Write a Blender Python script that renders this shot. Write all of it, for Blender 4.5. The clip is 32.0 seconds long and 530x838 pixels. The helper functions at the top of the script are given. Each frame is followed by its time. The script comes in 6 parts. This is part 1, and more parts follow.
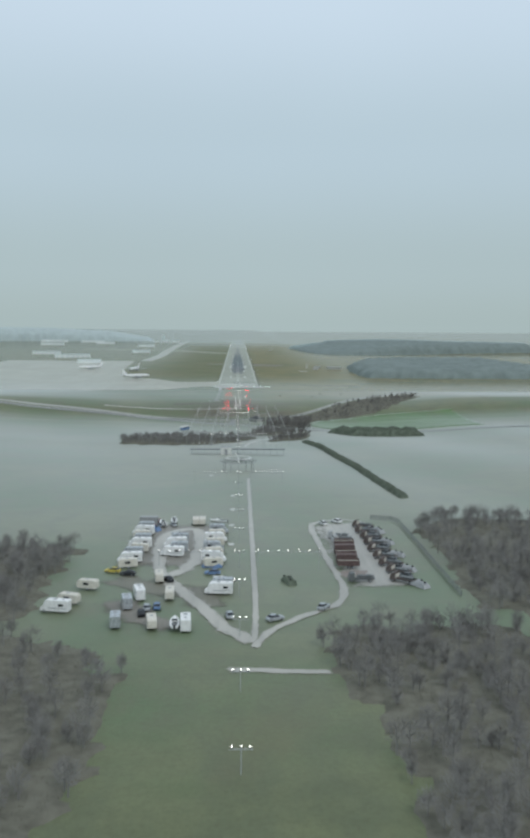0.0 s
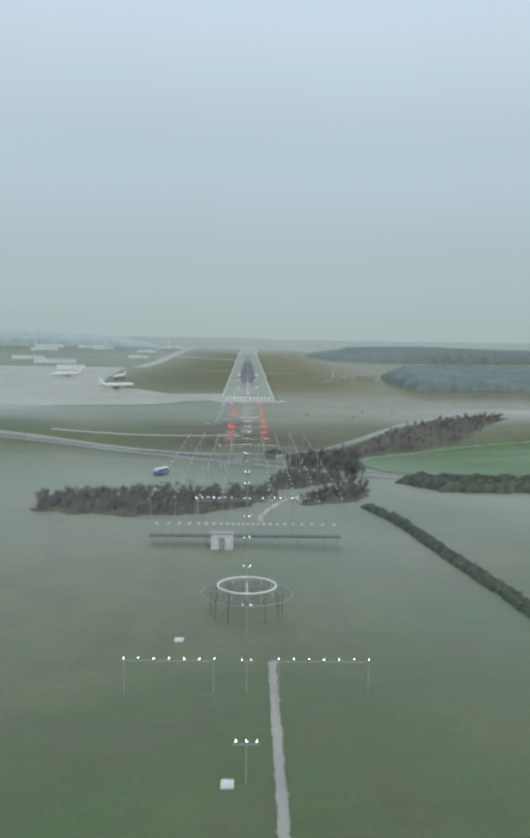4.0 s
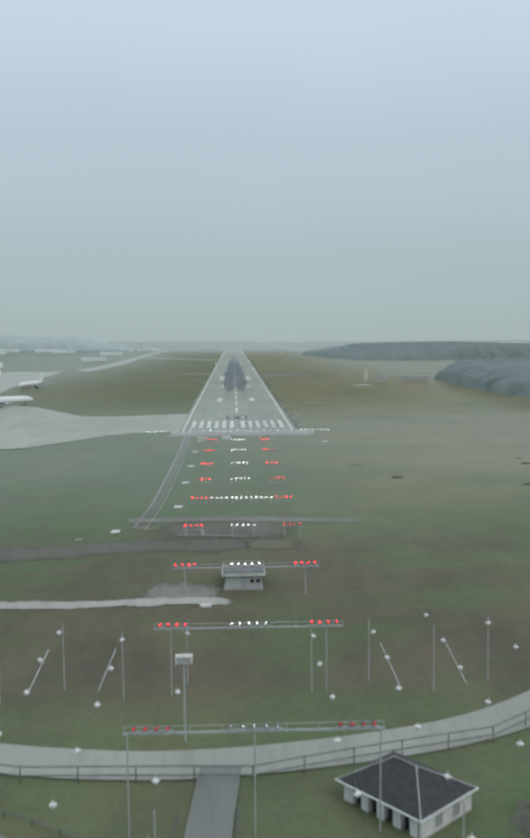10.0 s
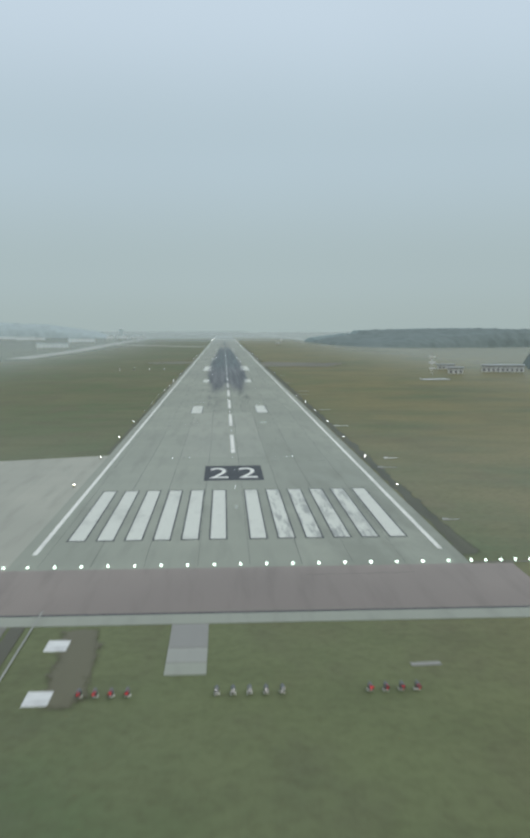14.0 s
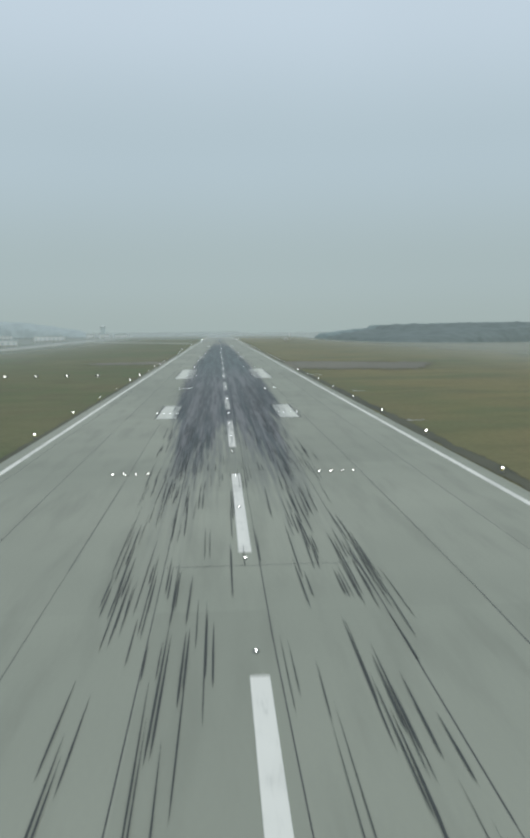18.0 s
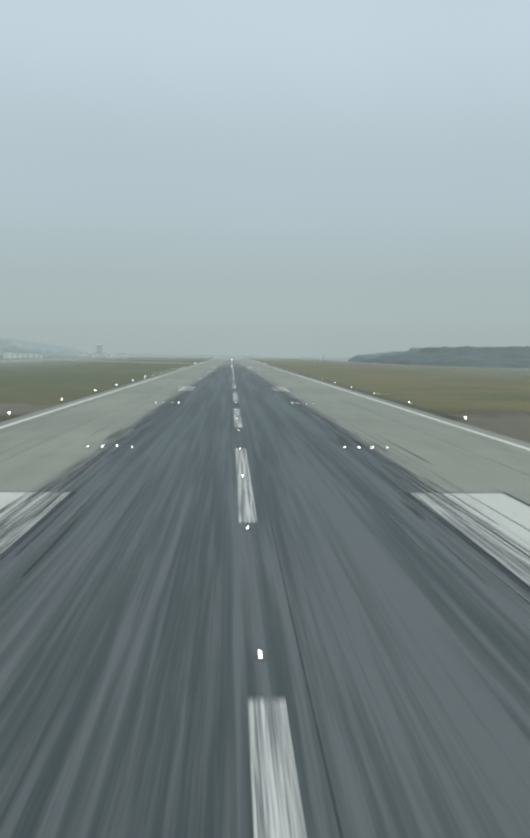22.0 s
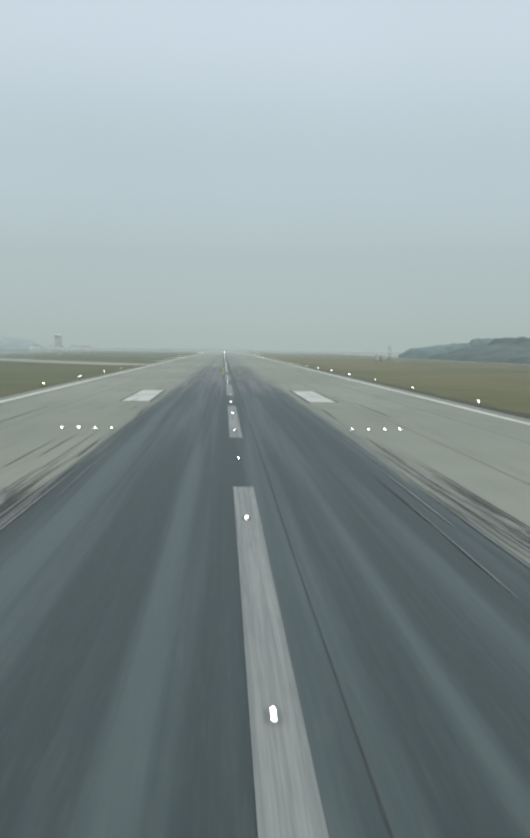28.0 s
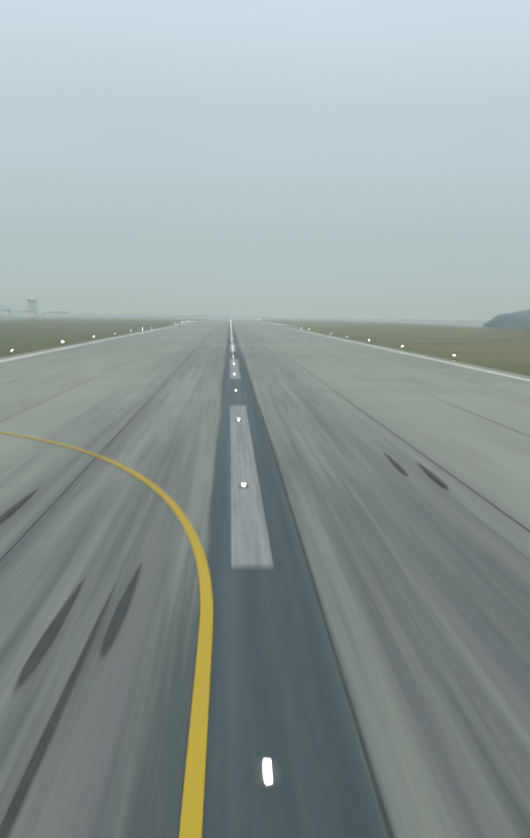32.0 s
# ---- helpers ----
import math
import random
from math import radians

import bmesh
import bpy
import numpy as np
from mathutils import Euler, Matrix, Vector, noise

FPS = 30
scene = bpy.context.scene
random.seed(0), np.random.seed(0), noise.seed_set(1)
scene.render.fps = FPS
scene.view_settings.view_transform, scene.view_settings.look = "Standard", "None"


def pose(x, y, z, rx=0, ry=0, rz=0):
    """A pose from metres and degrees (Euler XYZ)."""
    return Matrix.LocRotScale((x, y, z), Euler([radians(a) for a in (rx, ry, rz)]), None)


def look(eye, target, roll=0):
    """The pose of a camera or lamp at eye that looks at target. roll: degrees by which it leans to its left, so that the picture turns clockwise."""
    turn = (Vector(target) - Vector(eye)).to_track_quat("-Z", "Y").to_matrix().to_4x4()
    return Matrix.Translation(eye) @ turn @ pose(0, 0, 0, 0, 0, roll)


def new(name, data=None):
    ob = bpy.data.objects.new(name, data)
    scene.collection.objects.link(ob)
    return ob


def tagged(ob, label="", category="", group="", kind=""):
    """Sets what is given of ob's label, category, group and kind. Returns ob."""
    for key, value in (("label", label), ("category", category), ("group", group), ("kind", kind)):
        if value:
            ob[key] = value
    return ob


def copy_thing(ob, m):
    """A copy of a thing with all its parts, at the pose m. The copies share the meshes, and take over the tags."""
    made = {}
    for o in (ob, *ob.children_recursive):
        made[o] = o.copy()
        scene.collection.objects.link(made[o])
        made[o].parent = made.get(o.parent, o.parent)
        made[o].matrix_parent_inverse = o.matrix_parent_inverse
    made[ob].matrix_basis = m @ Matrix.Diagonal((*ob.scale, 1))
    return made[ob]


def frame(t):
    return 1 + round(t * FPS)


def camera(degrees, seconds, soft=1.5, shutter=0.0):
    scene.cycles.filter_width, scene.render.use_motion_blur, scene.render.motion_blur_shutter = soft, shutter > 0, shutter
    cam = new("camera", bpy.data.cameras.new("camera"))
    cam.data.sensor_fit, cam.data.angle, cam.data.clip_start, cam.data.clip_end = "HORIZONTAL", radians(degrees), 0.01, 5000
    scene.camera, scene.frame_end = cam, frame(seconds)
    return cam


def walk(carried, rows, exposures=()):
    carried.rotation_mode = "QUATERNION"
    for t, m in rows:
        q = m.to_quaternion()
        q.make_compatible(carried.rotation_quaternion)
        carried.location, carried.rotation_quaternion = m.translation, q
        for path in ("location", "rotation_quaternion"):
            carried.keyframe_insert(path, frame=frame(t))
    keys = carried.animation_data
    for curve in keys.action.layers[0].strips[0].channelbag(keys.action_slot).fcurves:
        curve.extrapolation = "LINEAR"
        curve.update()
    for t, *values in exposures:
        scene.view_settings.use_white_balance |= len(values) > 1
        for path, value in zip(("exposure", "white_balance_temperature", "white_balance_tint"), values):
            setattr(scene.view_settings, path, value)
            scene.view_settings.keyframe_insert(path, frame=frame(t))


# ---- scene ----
# One metre of the plan is K metres here, so that the path keeps within four metres in a tenth of a second.
K = 0.57


def aim(x, y, z, turn, tilt, lean):
    """The camera's pose from plan metres and degrees."""
    a, b = radians(turn), radians(tilt)
    eye = Vector((x, y, z)) * K
    return look(eye, eye + Vector((math.sin(a) * math.cos(b), math.cos(a) * math.cos(b), -math.sin(b))), -lean)


cam = camera(33.55, 32.0, soft=3.9, shutter=0.25)
PATH = [  # seconds; metres right of, along and above the runway; degrees turned right, tilted down, leaning right
    (0.0, -0.77, -991.87, 71.87, 1.83, 6.25, -0.41),
    (0.5, -0.78, -960.66, 70.00, 1.70, 6.20, -0.34),
    (1.0, -0.76, -929.42, 68.15, 1.56, 6.06, -0.45),
    (1.5, -0.73, -898.06, 66.34, 1.51, 5.94, -0.43),
    (2.0, -0.64, -866.52, 64.56, 1.43, 5.86, -0.58),
    (2.5, -0.53, -834.77, 62.81, 1.38, 5.81, -0.83),
    (3.0, -0.44, -802.80, 61.09, 1.33, 5.76, -0.99),
    (3.5, -0.40, -770.59, 59.41, 1.29, 5.70, -1.00),
    (5.5, -0.86, -638.08, 52.75, 1.01, 5.54, 0.23),
    (6.0, -1.01, -605.55, 50.94, 1.15, 5.45, 0.31),
    (6.5, -1.17, -573.17, 49.09, 1.11, 5.31, 0.30),
    (7.0, -1.29, -540.98, 47.25, 1.19, 5.17, 0.34),
    (7.5, -1.36, -509.00, 45.43, 1.31, 5.01, 0.34),
    (8.0, -1.39, -477.25, 43.62, 1.47, 4.96, 0.41),
    (8.5, -1.41, -445.72, 41.83, 1.60, 4.97, 0.61),
    (9.0, -1.43, -414.13, 40.19, 1.80, 5.08, 0.75),
    (9.5, -1.54, -382.13, 38.84, 1.94, 5.21, 0.56),
    (10.0, -1.68, -349.96, 37.55, 2.07, 5.38, 0.43),
    (10.5, -1.83, -317.84, 36.15, 2.17, 5.48, 0.43),
    (11.0, -1.95, -285.77, 34.65, 2.26, 5.60, 0.50),
    (11.5, -2.03, -253.57, 33.07, 2.29, 5.64, 0.64),
    (12.0, -2.05, -221.13, 31.40, 2.34, 5.79, 0.73),
    (12.5, -2.01, -188.29, 29.67, 2.39, 5.87, 0.88),
    (13.0, -1.90, -155.10, 27.87, 2.48, 5.89, 0.93),
    (13.5, -1.72, -121.69, 26.07, 2.60, 5.90, 0.82),
    (14.0, -1.52, -88.47, 24.20, 2.67, 5.91, 0.28),
    (14.5, -1.37, -55.39, 22.32, 2.80, 5.66, 0.47),
    (16.5, -1.50, 76.54, 16.82, 2.84, 5.77, 0.71),
    (17.0, -1.40, 109.38, 15.67, 2.83, 5.83, 0.94),
    (17.5, -1.31, 141.99, 14.56, 2.78, 5.85, 0.99),
    (18.0, -1.23, 174.06, 13.32, 2.95, 5.82, 0.63),
    (18.5, -1.14, 205.82, 12.07, 3.05, 5.67, 0.31),
    (19.0, -1.02, 237.47, 10.94, 3.09, 5.42, 0.15),
    (19.5, -0.87, 269.21, 10.02, 3.07, 5.19, -0.22),
    (20.0, -0.60, 301.11, 9.35, 3.02, 4.98, -0.62),
    (20.5, -0.56, 333.19, 8.81, 2.87, 4.84, -0.65),
    (21.0, -0.54, 365.51, 8.07, 2.74, 4.63, -0.72),
    (21.5, -0.57, 397.50, 7.51, 2.51, 4.45, -0.61),
    (22.0, -0.61, 429.38, 7.04, 2.25, 4.21, -0.48),
    (22.5, -0.57, 461.24, 6.61, 2.03, 3.98, -0.02),
    (23.0, -0.54, 492.62, 6.59, 2.00, 3.93, 0.18),
    (23.5, -0.56, 523.66, 6.50, 2.06, 3.86, 0.42),
    (24.0, -0.64, 554.50, 6.36, 2.15, 3.74, 0.46),
    (24.5, -0.69, 585.24, 6.19, 2.34, 3.57, 0.37),
    (25.0, -0.75, 615.94, 6.01, 2.54, 3.46, 0.09),
    (25.5, -0.80, 646.58, 5.91, 2.43, 2.99, 0.04),
    (27.5, -0.64, 767.00, 5.69, 2.86, 4.49, -0.47),
    (28.0, -0.66, 796.96, 5.38, 2.75, 4.58, -0.62),
    (28.5, -0.61, 826.69, 5.18, 2.68, 4.61, -0.59),
    (29.0, -0.59, 855.91, 5.08, 2.51, 4.81, -0.76),
    (29.5, -0.54, 884.85, 4.94, 2.42, 5.03, -0.82),
    (30.0, -0.51, 913.63, 4.97, 2.25, 5.55, -0.93),
    (30.5, -0.52, 942.11, 4.93, 2.22, 5.95, -0.82),
    (31.0, -0.48, 970.30, 4.85, 2.11, 6.33, -0.98),
    (31.5, -0.38, 998.19, 4.67, 2.31, 6.45, -0.83),
    (32.0, -0.30, 1026.03, 4.62, 2.36, 6.73, -0.63),
]
EXPOSURES = [(0.0, 0.08, 6330, 10), (5.0, 0.04, 6350, 10), (9.0, 0.02, 6380, 10), (14.0, 0.0, 6430, 10), (18.0, -0.04, 6480, 10), (25.0, -0.02, 6620, 10), (28.5, 0.07, 6680, 10), (32.0, 0.12, 6650, 10)]
walk(cam, [(t, aim(*row)) for t, *row in PATH], EXPOSURES)

# ---- light ----
world = bpy.data.worlds.new("overcast_sky")
scene.world = world
world.use_nodes = True
wn = world.node_tree
wn.nodes.clear()


def node(nt, kind, **values):
    made = nt.nodes.new(kind)
    for key, value in values.items():
        setattr(made, key, value)
    return made


def put(nt, socket, value):
    if isinstance(value, bpy.types.NodeSocket):
        nt.links.new(value, socket)
    else:
        socket.default_value = value


SUN_UP, SUN_TURN = radians(48), radians(150)
w_coord = node(wn, "ShaderNodeTexCoord")
w_split = node(wn, "ShaderNodeSeparateXYZ")
wn.links.new(w_coord.outputs["Generated"], w_split.inputs[0])
w_ramp = node(wn, "ShaderNodeValToRGB")
wn.links.new(w_split.outputs["Z"], w_ramp.inputs[0])
w_ramp.color_ramp.interpolation = "EASE"
SKY = [(0.0, (0.375, 0.458, 0.452)), (0.06, (0.395, 0.484, 0.495)), (0.19, (0.452, 0.557, 0.61)), (0.34, (0.55, 0.655, 0.738)), (1.0, (0.66, 0.74, 0.81))]
while len(w_ramp.color_ramp.elements) < len(SKY):
    w_ramp.color_ramp.elements.new(0.5)
for stop, (at, colour) in zip(w_ramp.color_ramp.elements, SKY):
    stop.position, stop.color = at, (*colour, 1)
w_cloud = node(wn, "ShaderNodeTexNoise")
w_cloud.inputs["Scale"].default_value, w_cloud.inputs["Detail"].default_value = 1.6, 3
wn.links.new(w_coord.outputs["Generated"], w_cloud.inputs["Vector"])
w_soft = node(wn, "ShaderNodeMapRange")
wn.links.new(w_cloud.outputs["Fac"], w_soft.inputs[0])
w_soft.inputs[3].default_value, w_soft.inputs[4].default_value = 0.93, 1.07
w_mul = node(wn, "ShaderNodeVectorMath", operation="SCALE")
wn.links.new(w_ramp.outputs[0], w_mul.inputs[0])
wn.links.new(w_soft.outputs[0], w_mul.inputs["Scale"])
w_sky = node(wn, "ShaderNodeTexSky", sky_type="NISHITA", sun_disc=False, sun_elevation=SUN_UP, sun_rotation=SUN_TURN)
w_fog = node(wn, "ShaderNodeBackground")
wn.links.new(w_mul.outputs[0], w_fog.inputs[0])
w_fog.inputs[1].default_value = 1.05
w_blue = node(wn, "ShaderNodeBackground")
wn.links.new(w_sky.outputs[0], w_blue.inputs[0])
w_blue.inputs[1].default_value = 0.05
w_mix = node(wn, "ShaderNodeMixShader")
w_mix.inputs[0].default_value = 0.06
wn.links.new(w_fog.outputs[0], w_mix.inputs[1])
wn.links.new(w_blue.outputs[0], w_mix.inputs[2])
wn.links.new(w_mix.outputs[0], node(wn, "ShaderNodeOutputWorld").inputs[0])

sun = new("sun", bpy.data.lights.new("sun", "SUN"))
sun.data.energy, sun.data.angle, sun.data.color = 0.8, radians(25), (1.0, 0.97, 0.92)
sun.matrix_world = look((0, 0, 300), Vector((0, 0, 300)) - Vector((math.sin(SUN_TURN) * math.cos(SUN_UP), math.cos(SUN_TURN) * math.cos(SUN_UP), math.sin(SUN_UP))))


# ---- materials ----
def material(name):
    m = bpy.data.materials.new(name)
    m.use_nodes = True
    m.node_tree.nodes.clear()
    return m, m.node_tree


def calc(nt, op, a, b=0.0, clamp=False):
    made = node(nt, "ShaderNodeMath", operation=op, use_clamp=clamp)
    put(nt, made.inputs[0], a)
    put(nt, made.inputs[1], b)
    return made.outputs[0]


def ramp(nt, value, lo, hi, to_lo=0.0, to_hi=1.0):
    made = node(nt, "ShaderNodeMapRange", interpolation_type="SMOOTHSTEP")
    for socket, v in zip(made.inputs, (value, lo, hi, to_lo, to_hi)):
        put(nt, socket, v)
    return made.outputs[0]


def blend(nt, fac, a, b, how="MIX"):
    made = node(nt, "ShaderNodeMix", data_type="RGBA", blend_type=how)
    put(nt, made.inputs[0], fac)
    put(nt, made.inputs[6], a if isinstance(a, bpy.types.NodeSocket) else (*a, 1))
    put(nt, made.inputs[7], b if isinstance(b, bpy.types.NodeSocket) else (*b, 1))
    return made.outputs[2]


def coords(nt, stretch=(1, 1, 1)):
    made = node(nt, "ShaderNodeMapping")
    nt.links.new(node(nt, "ShaderNodeTexCoord").outputs["Object"], made.inputs[0])
    made.inputs["Scale"].default_value = stretch
    return made.outputs[0]


def cloud(nt, vector, scale, detail=4.0, rough=0.55):
    made = node(nt, "ShaderNodeTexNoise")
    nt.links.new(vector, made.inputs["Vector"])
    made.inputs["Scale"].default_value, made.inputs["Detail"].default_value, made.inputs["Roughness"].default_value = scale, detail, rough
    return made.outputs["Fac"]


def finish(nt, colour, rough=0.7, metal=0.0, bump=None, depth=0.02, haze_gloss=None, spec=0.3, soft=False):
    """A surface; its haze gloss, a (strength, power) pair or three such pairs along the plan, mirrors the sky on flat
    ground at a shallow angle to imitate haze.
    """
    p = node(nt, "ShaderNodeBsdfPrincipled")
    put(nt, p.inputs["Base Color"], colour if isinstance(colour, bpy.types.NodeSocket) else (*colour, 1))
    put(nt, p.inputs["Roughness"], rough)
    put(nt, p.inputs["Metallic"], metal)
    put(nt, p.inputs["Specular IOR Level"], spec)
    if bump is not None:
        b = node(nt, "ShaderNodeBump")
        b.inputs["Strength"].default_value, b.inputs["Distance"].default_value = 0.5, depth
        nt.links.new(bump, b.inputs["Height"])
        nt.links.new(b.outputs[0], p.inputs["Normal"])
    last = p.outputs[0]
    if haze_gloss:
        # No haze is drawn; this grazing gloss of the sky stands in for it.
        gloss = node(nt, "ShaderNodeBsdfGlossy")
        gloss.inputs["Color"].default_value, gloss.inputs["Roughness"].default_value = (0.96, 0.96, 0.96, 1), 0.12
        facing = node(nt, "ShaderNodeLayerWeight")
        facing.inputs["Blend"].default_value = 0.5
        power, strength = haze_gloss[1], haze_gloss[0]
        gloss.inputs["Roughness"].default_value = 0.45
        if len(haze_gloss) > 2:  # imitated haze: strong in the valley and far to the sides, weak along the runway
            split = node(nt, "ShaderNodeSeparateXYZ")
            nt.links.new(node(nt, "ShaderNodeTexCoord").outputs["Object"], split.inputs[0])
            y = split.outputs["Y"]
            (s0, p0), (s1, p1), (s2, p2) = haze_gloss
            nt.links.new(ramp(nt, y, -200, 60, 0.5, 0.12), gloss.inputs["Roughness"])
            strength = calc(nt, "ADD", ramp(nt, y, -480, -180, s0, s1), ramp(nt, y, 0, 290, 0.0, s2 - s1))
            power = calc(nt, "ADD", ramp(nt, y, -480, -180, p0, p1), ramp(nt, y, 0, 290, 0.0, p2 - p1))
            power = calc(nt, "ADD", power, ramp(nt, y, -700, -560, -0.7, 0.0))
            # Land far off turns sky-coloured sooner, as haze would make it.
            far_haze = calc(nt, "MAXIMUM", calc(nt, "MULTIPLY", ramp(nt, calc(nt, "ABSOLUTE", split.outputs["X"]), 45, 190), 0.75), ramp(nt, y, 950, 2400))
            far_haze = calc(nt, "MULTIPLY", far_haze, ramp(nt, y, -300, 0))
            strength = calc(nt, "ADD", calc(nt, "MULTIPLY", strength, calc(nt, "SUBTRACT", 1.0, far_haze)), calc(nt, "MULTIPLY", far_haze, 0.82))
            power = calc(nt, "ADD", calc(nt, "MULTIPLY", power, calc(nt, "SUBTRACT", 1.0, far_haze)), calc(nt, "MULTIPLY", far_haze, 9.0))
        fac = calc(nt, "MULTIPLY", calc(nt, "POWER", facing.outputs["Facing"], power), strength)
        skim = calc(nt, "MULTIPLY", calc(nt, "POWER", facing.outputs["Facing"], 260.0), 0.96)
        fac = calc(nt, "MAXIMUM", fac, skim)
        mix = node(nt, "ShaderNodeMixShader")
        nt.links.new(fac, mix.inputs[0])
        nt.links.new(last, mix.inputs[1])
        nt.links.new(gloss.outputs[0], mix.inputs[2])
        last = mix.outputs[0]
    if soft:  # worn, thinning edge: the strip gives out in patches
        brim = node(nt, "ShaderNodeAttribute", attribute_name="edge")
        v = coords(nt)
        tuft = calc(nt, "ADD", calc(nt, "MULTIPLY", cloud(nt, v, 0.35, 5, 0.65), 1.9), calc(nt, "MULTIPLY", cloud(nt, v, 2.2, 4, 0.7), 0.9))
        grit = calc(nt, "MULTIPLY", calc(nt, "SUBTRACT", cloud(nt, v, 6.0, 3, 0.7), 0.5), 1.9)
        fade = ramp(nt, calc(nt, "ADD", calc(nt, "ADD", brim.outputs["Fac"], grit), calc(nt, "SUBTRACT", tuft, 1.4)), 0.36, 0.44)
        thin = node(nt, "ShaderNodeMixShader")
        nt.links.new(fade, thin.inputs[0])
        nt.links.new(node(nt, "ShaderNodeBsdfTransparent").outputs[0], thin.inputs[1])
        nt.links.new(last, thin.inputs[2])
        last = thin.outputs[0]
    nt.links.new(last, node(nt, "ShaderNodeOutputMaterial").inputs[0])


def plain(name, colour, rough=0.6, metal=0.0, wear=0.25, scale=1.5, spec=0.3, haze_gloss=None):
    """Paint, metal or cloth with stains and fine grain."""
    m, nt = material(name)
    v = coords(nt)
    stain = ramp(nt, cloud(nt, v, scale, 5), 0.3, 0.75)
    grain = cloud(nt, v, scale * 14, 3)
    dark = tuple(c * (1 - wear) for c in colour)
    light = tuple(min(1, c * (1 + wear * 0.4)) for c in colour)
    base = blend(nt, calc(nt, "MULTIPLY", grain, 0.35), blend(nt, stain, light, dark), dark)
    one = node(nt, "ShaderNodeObjectInfo")
    base = blend(nt, calc(nt, "MULTIPLY", one.outputs["Random"], wear * 0.6), base, dark)
    finish(nt, base, calc(nt, "ADD", rough - 0.08, calc(nt, "MULTIPLY", stain, 0.16)), metal, grain, 0.004, haze_gloss, spec)
    return m


def lamp_glass(name, colour, strength):
    m, nt = material(name)
    e = node(nt, "ShaderNodeEmission")
    e.inputs[0].default_value, e.inputs[1].default_value = (*colour, 1), strength
    nt.links.new(e.outputs[0], node(nt, "ShaderNodeOutputMaterial").inputs[0])
    m.cycles.emission_sampling = "NONE"
    return m


# Strength and power of the haze-imitating gloss: valley, slope, runway.
GROUND_HAZE = ((0.9, 7), (0.7, 12), (0.3, 36))
PAINT_HAZE = ((0.6, 12), (0.4, 18), (0.1, 36))
FIELD_HAZE = ((0.82, 6.1), (0.68, 9.6), (0.32, 36))


def rubber(nt):
    """Tyre rubber on the runway: how much of it, and how dark; a film round the centre line that breaks into streaks at its ends and sides."""
    split = node(nt, "ShaderNodeSeparateXYZ")
    nt.links.new(node(nt, "ShaderNodeTexCoord").outputs["Object"], split.inputs[0])
    x, y = split.outputs["X"], split.outputs["Y"]
    wide = cloud(nt, coords(nt, (0.5, 0.004, 1)), 1.0, 3)
    fine = cloud(nt, coords(nt, (2.8, 0.05, 1)), 1.0, 4, 0.65)
    broad = cloud(nt, coords(nt, (0.8, 0.012, 1)), 1.0, 3, 0.6)
    side = calc(nt, "ADD", calc(nt, "ABSOLUTE", x), calc(nt, "MULTIPLY", calc(nt, "SUBTRACT", wide, 0.5), 3.0))
    reach = calc(nt, "ADD", ramp(nt, y, 190, 450, 7.0, 9.8), ramp(nt, y, 430, 860, 0.0, -2.7))
    inside = calc(nt, "SUBTRACT", 1.0, ramp(nt, calc(nt, "SUBTRACT", side, reach), -2.4, 3.0))
    along = calc(nt, "MULTIPLY", ramp(nt, y, 180, 350), ramp(nt, y, 820, 960, 1.0, 0.52))
    along = calc(nt, "MULTIPLY", along, ramp(nt, y, 1250, 1800, 1.0, 0.35))
    along = calc(nt, "MULTIPLY", along, ramp(nt, y, 1005, 1090, 1.0, 0.68))
    track = ramp(nt, calc(nt, "ABSOLUTE", calc(nt, "SUBTRACT", calc(nt, "ABSOLUTE", x), 4.6)), 0.8, 3.6, 1.0, 0.62)
    dense = calc(nt, "MULTIPLY", calc(nt, "MULTIPLY", inside, along), calc(nt, "MAXIMUM", track, ramp(nt, y, 235, 340)))
    nose = calc(nt, "SUBTRACT", 1.0, ramp(nt, calc(nt, "ABSOLUTE", calc(nt, "SUBTRACT", x, 0.25)), 0.5, 1.5))
    dense = calc(nt, "MAXIMUM", dense, calc(nt, "MULTIPLY", calc(nt, "MULTIPLY", nose, ramp(nt, y, 830, 960)), ramp(nt, y, 1150, 1700, 0.95, 0.4)))
    calm = calc(nt, "MAXIMUM", ramp(nt, y, 500, 650, 1.15, 0.75), calc(nt, "MULTIPLY", ramp(nt, dense, 0.35, 0.85, 1.15, 0.0), ramp(nt, y, 840, 930, 1.0, 0.3)))
    fine = calc(nt, "ADD", 0.5, calc(nt, "MULTIPLY", calc(nt, "SUBTRACT", fine, 0.5), calm))
    mix = calc(nt, "ADD", calc(nt, "MULTIPLY", fine, 0.7), calc(nt, "MULTIPLY", broad, 0.35))
    streaky = ramp(nt, calc(nt, "ADD", mix, calc(nt, "MULTIPLY", dense, 0.55)), 0.56, 0.86)
    much = calc(nt, "MULTIPLY", streaky, ramp(nt, dense, 0.02, 0.6, 0.0, 1.0), True)
    smear = ramp(nt, cloud(nt, coords(nt, (0.75, 0.01, 1)), 1.0, 4, 0.6), 0.4, 0.66)
    scuff = ramp(nt, cloud(nt, coords(nt, (3.2, 0.045, 1)), 1.0, 4, 0.65), 0.42, 0.66)
    smear = calc(nt, "ADD", smear, calc(nt, "MULTIPLY", scuff, ramp(nt, y, 440, 620, 0.75, 0.1)), True)
    speck = cloud(nt, coords(nt, (9.0, 0.7, 1)), 1.0, 5, 0.75)
    much = calc(nt, "MULTIPLY", much, ramp(nt, speck, 0.3, 0.55, 0.9, 1.0), True)
    smear = calc(nt, "ADD", smear, calc(nt, "MULTIPLY", calc(nt, "SUBTRACT", speck, 0.5), 0.45), True)
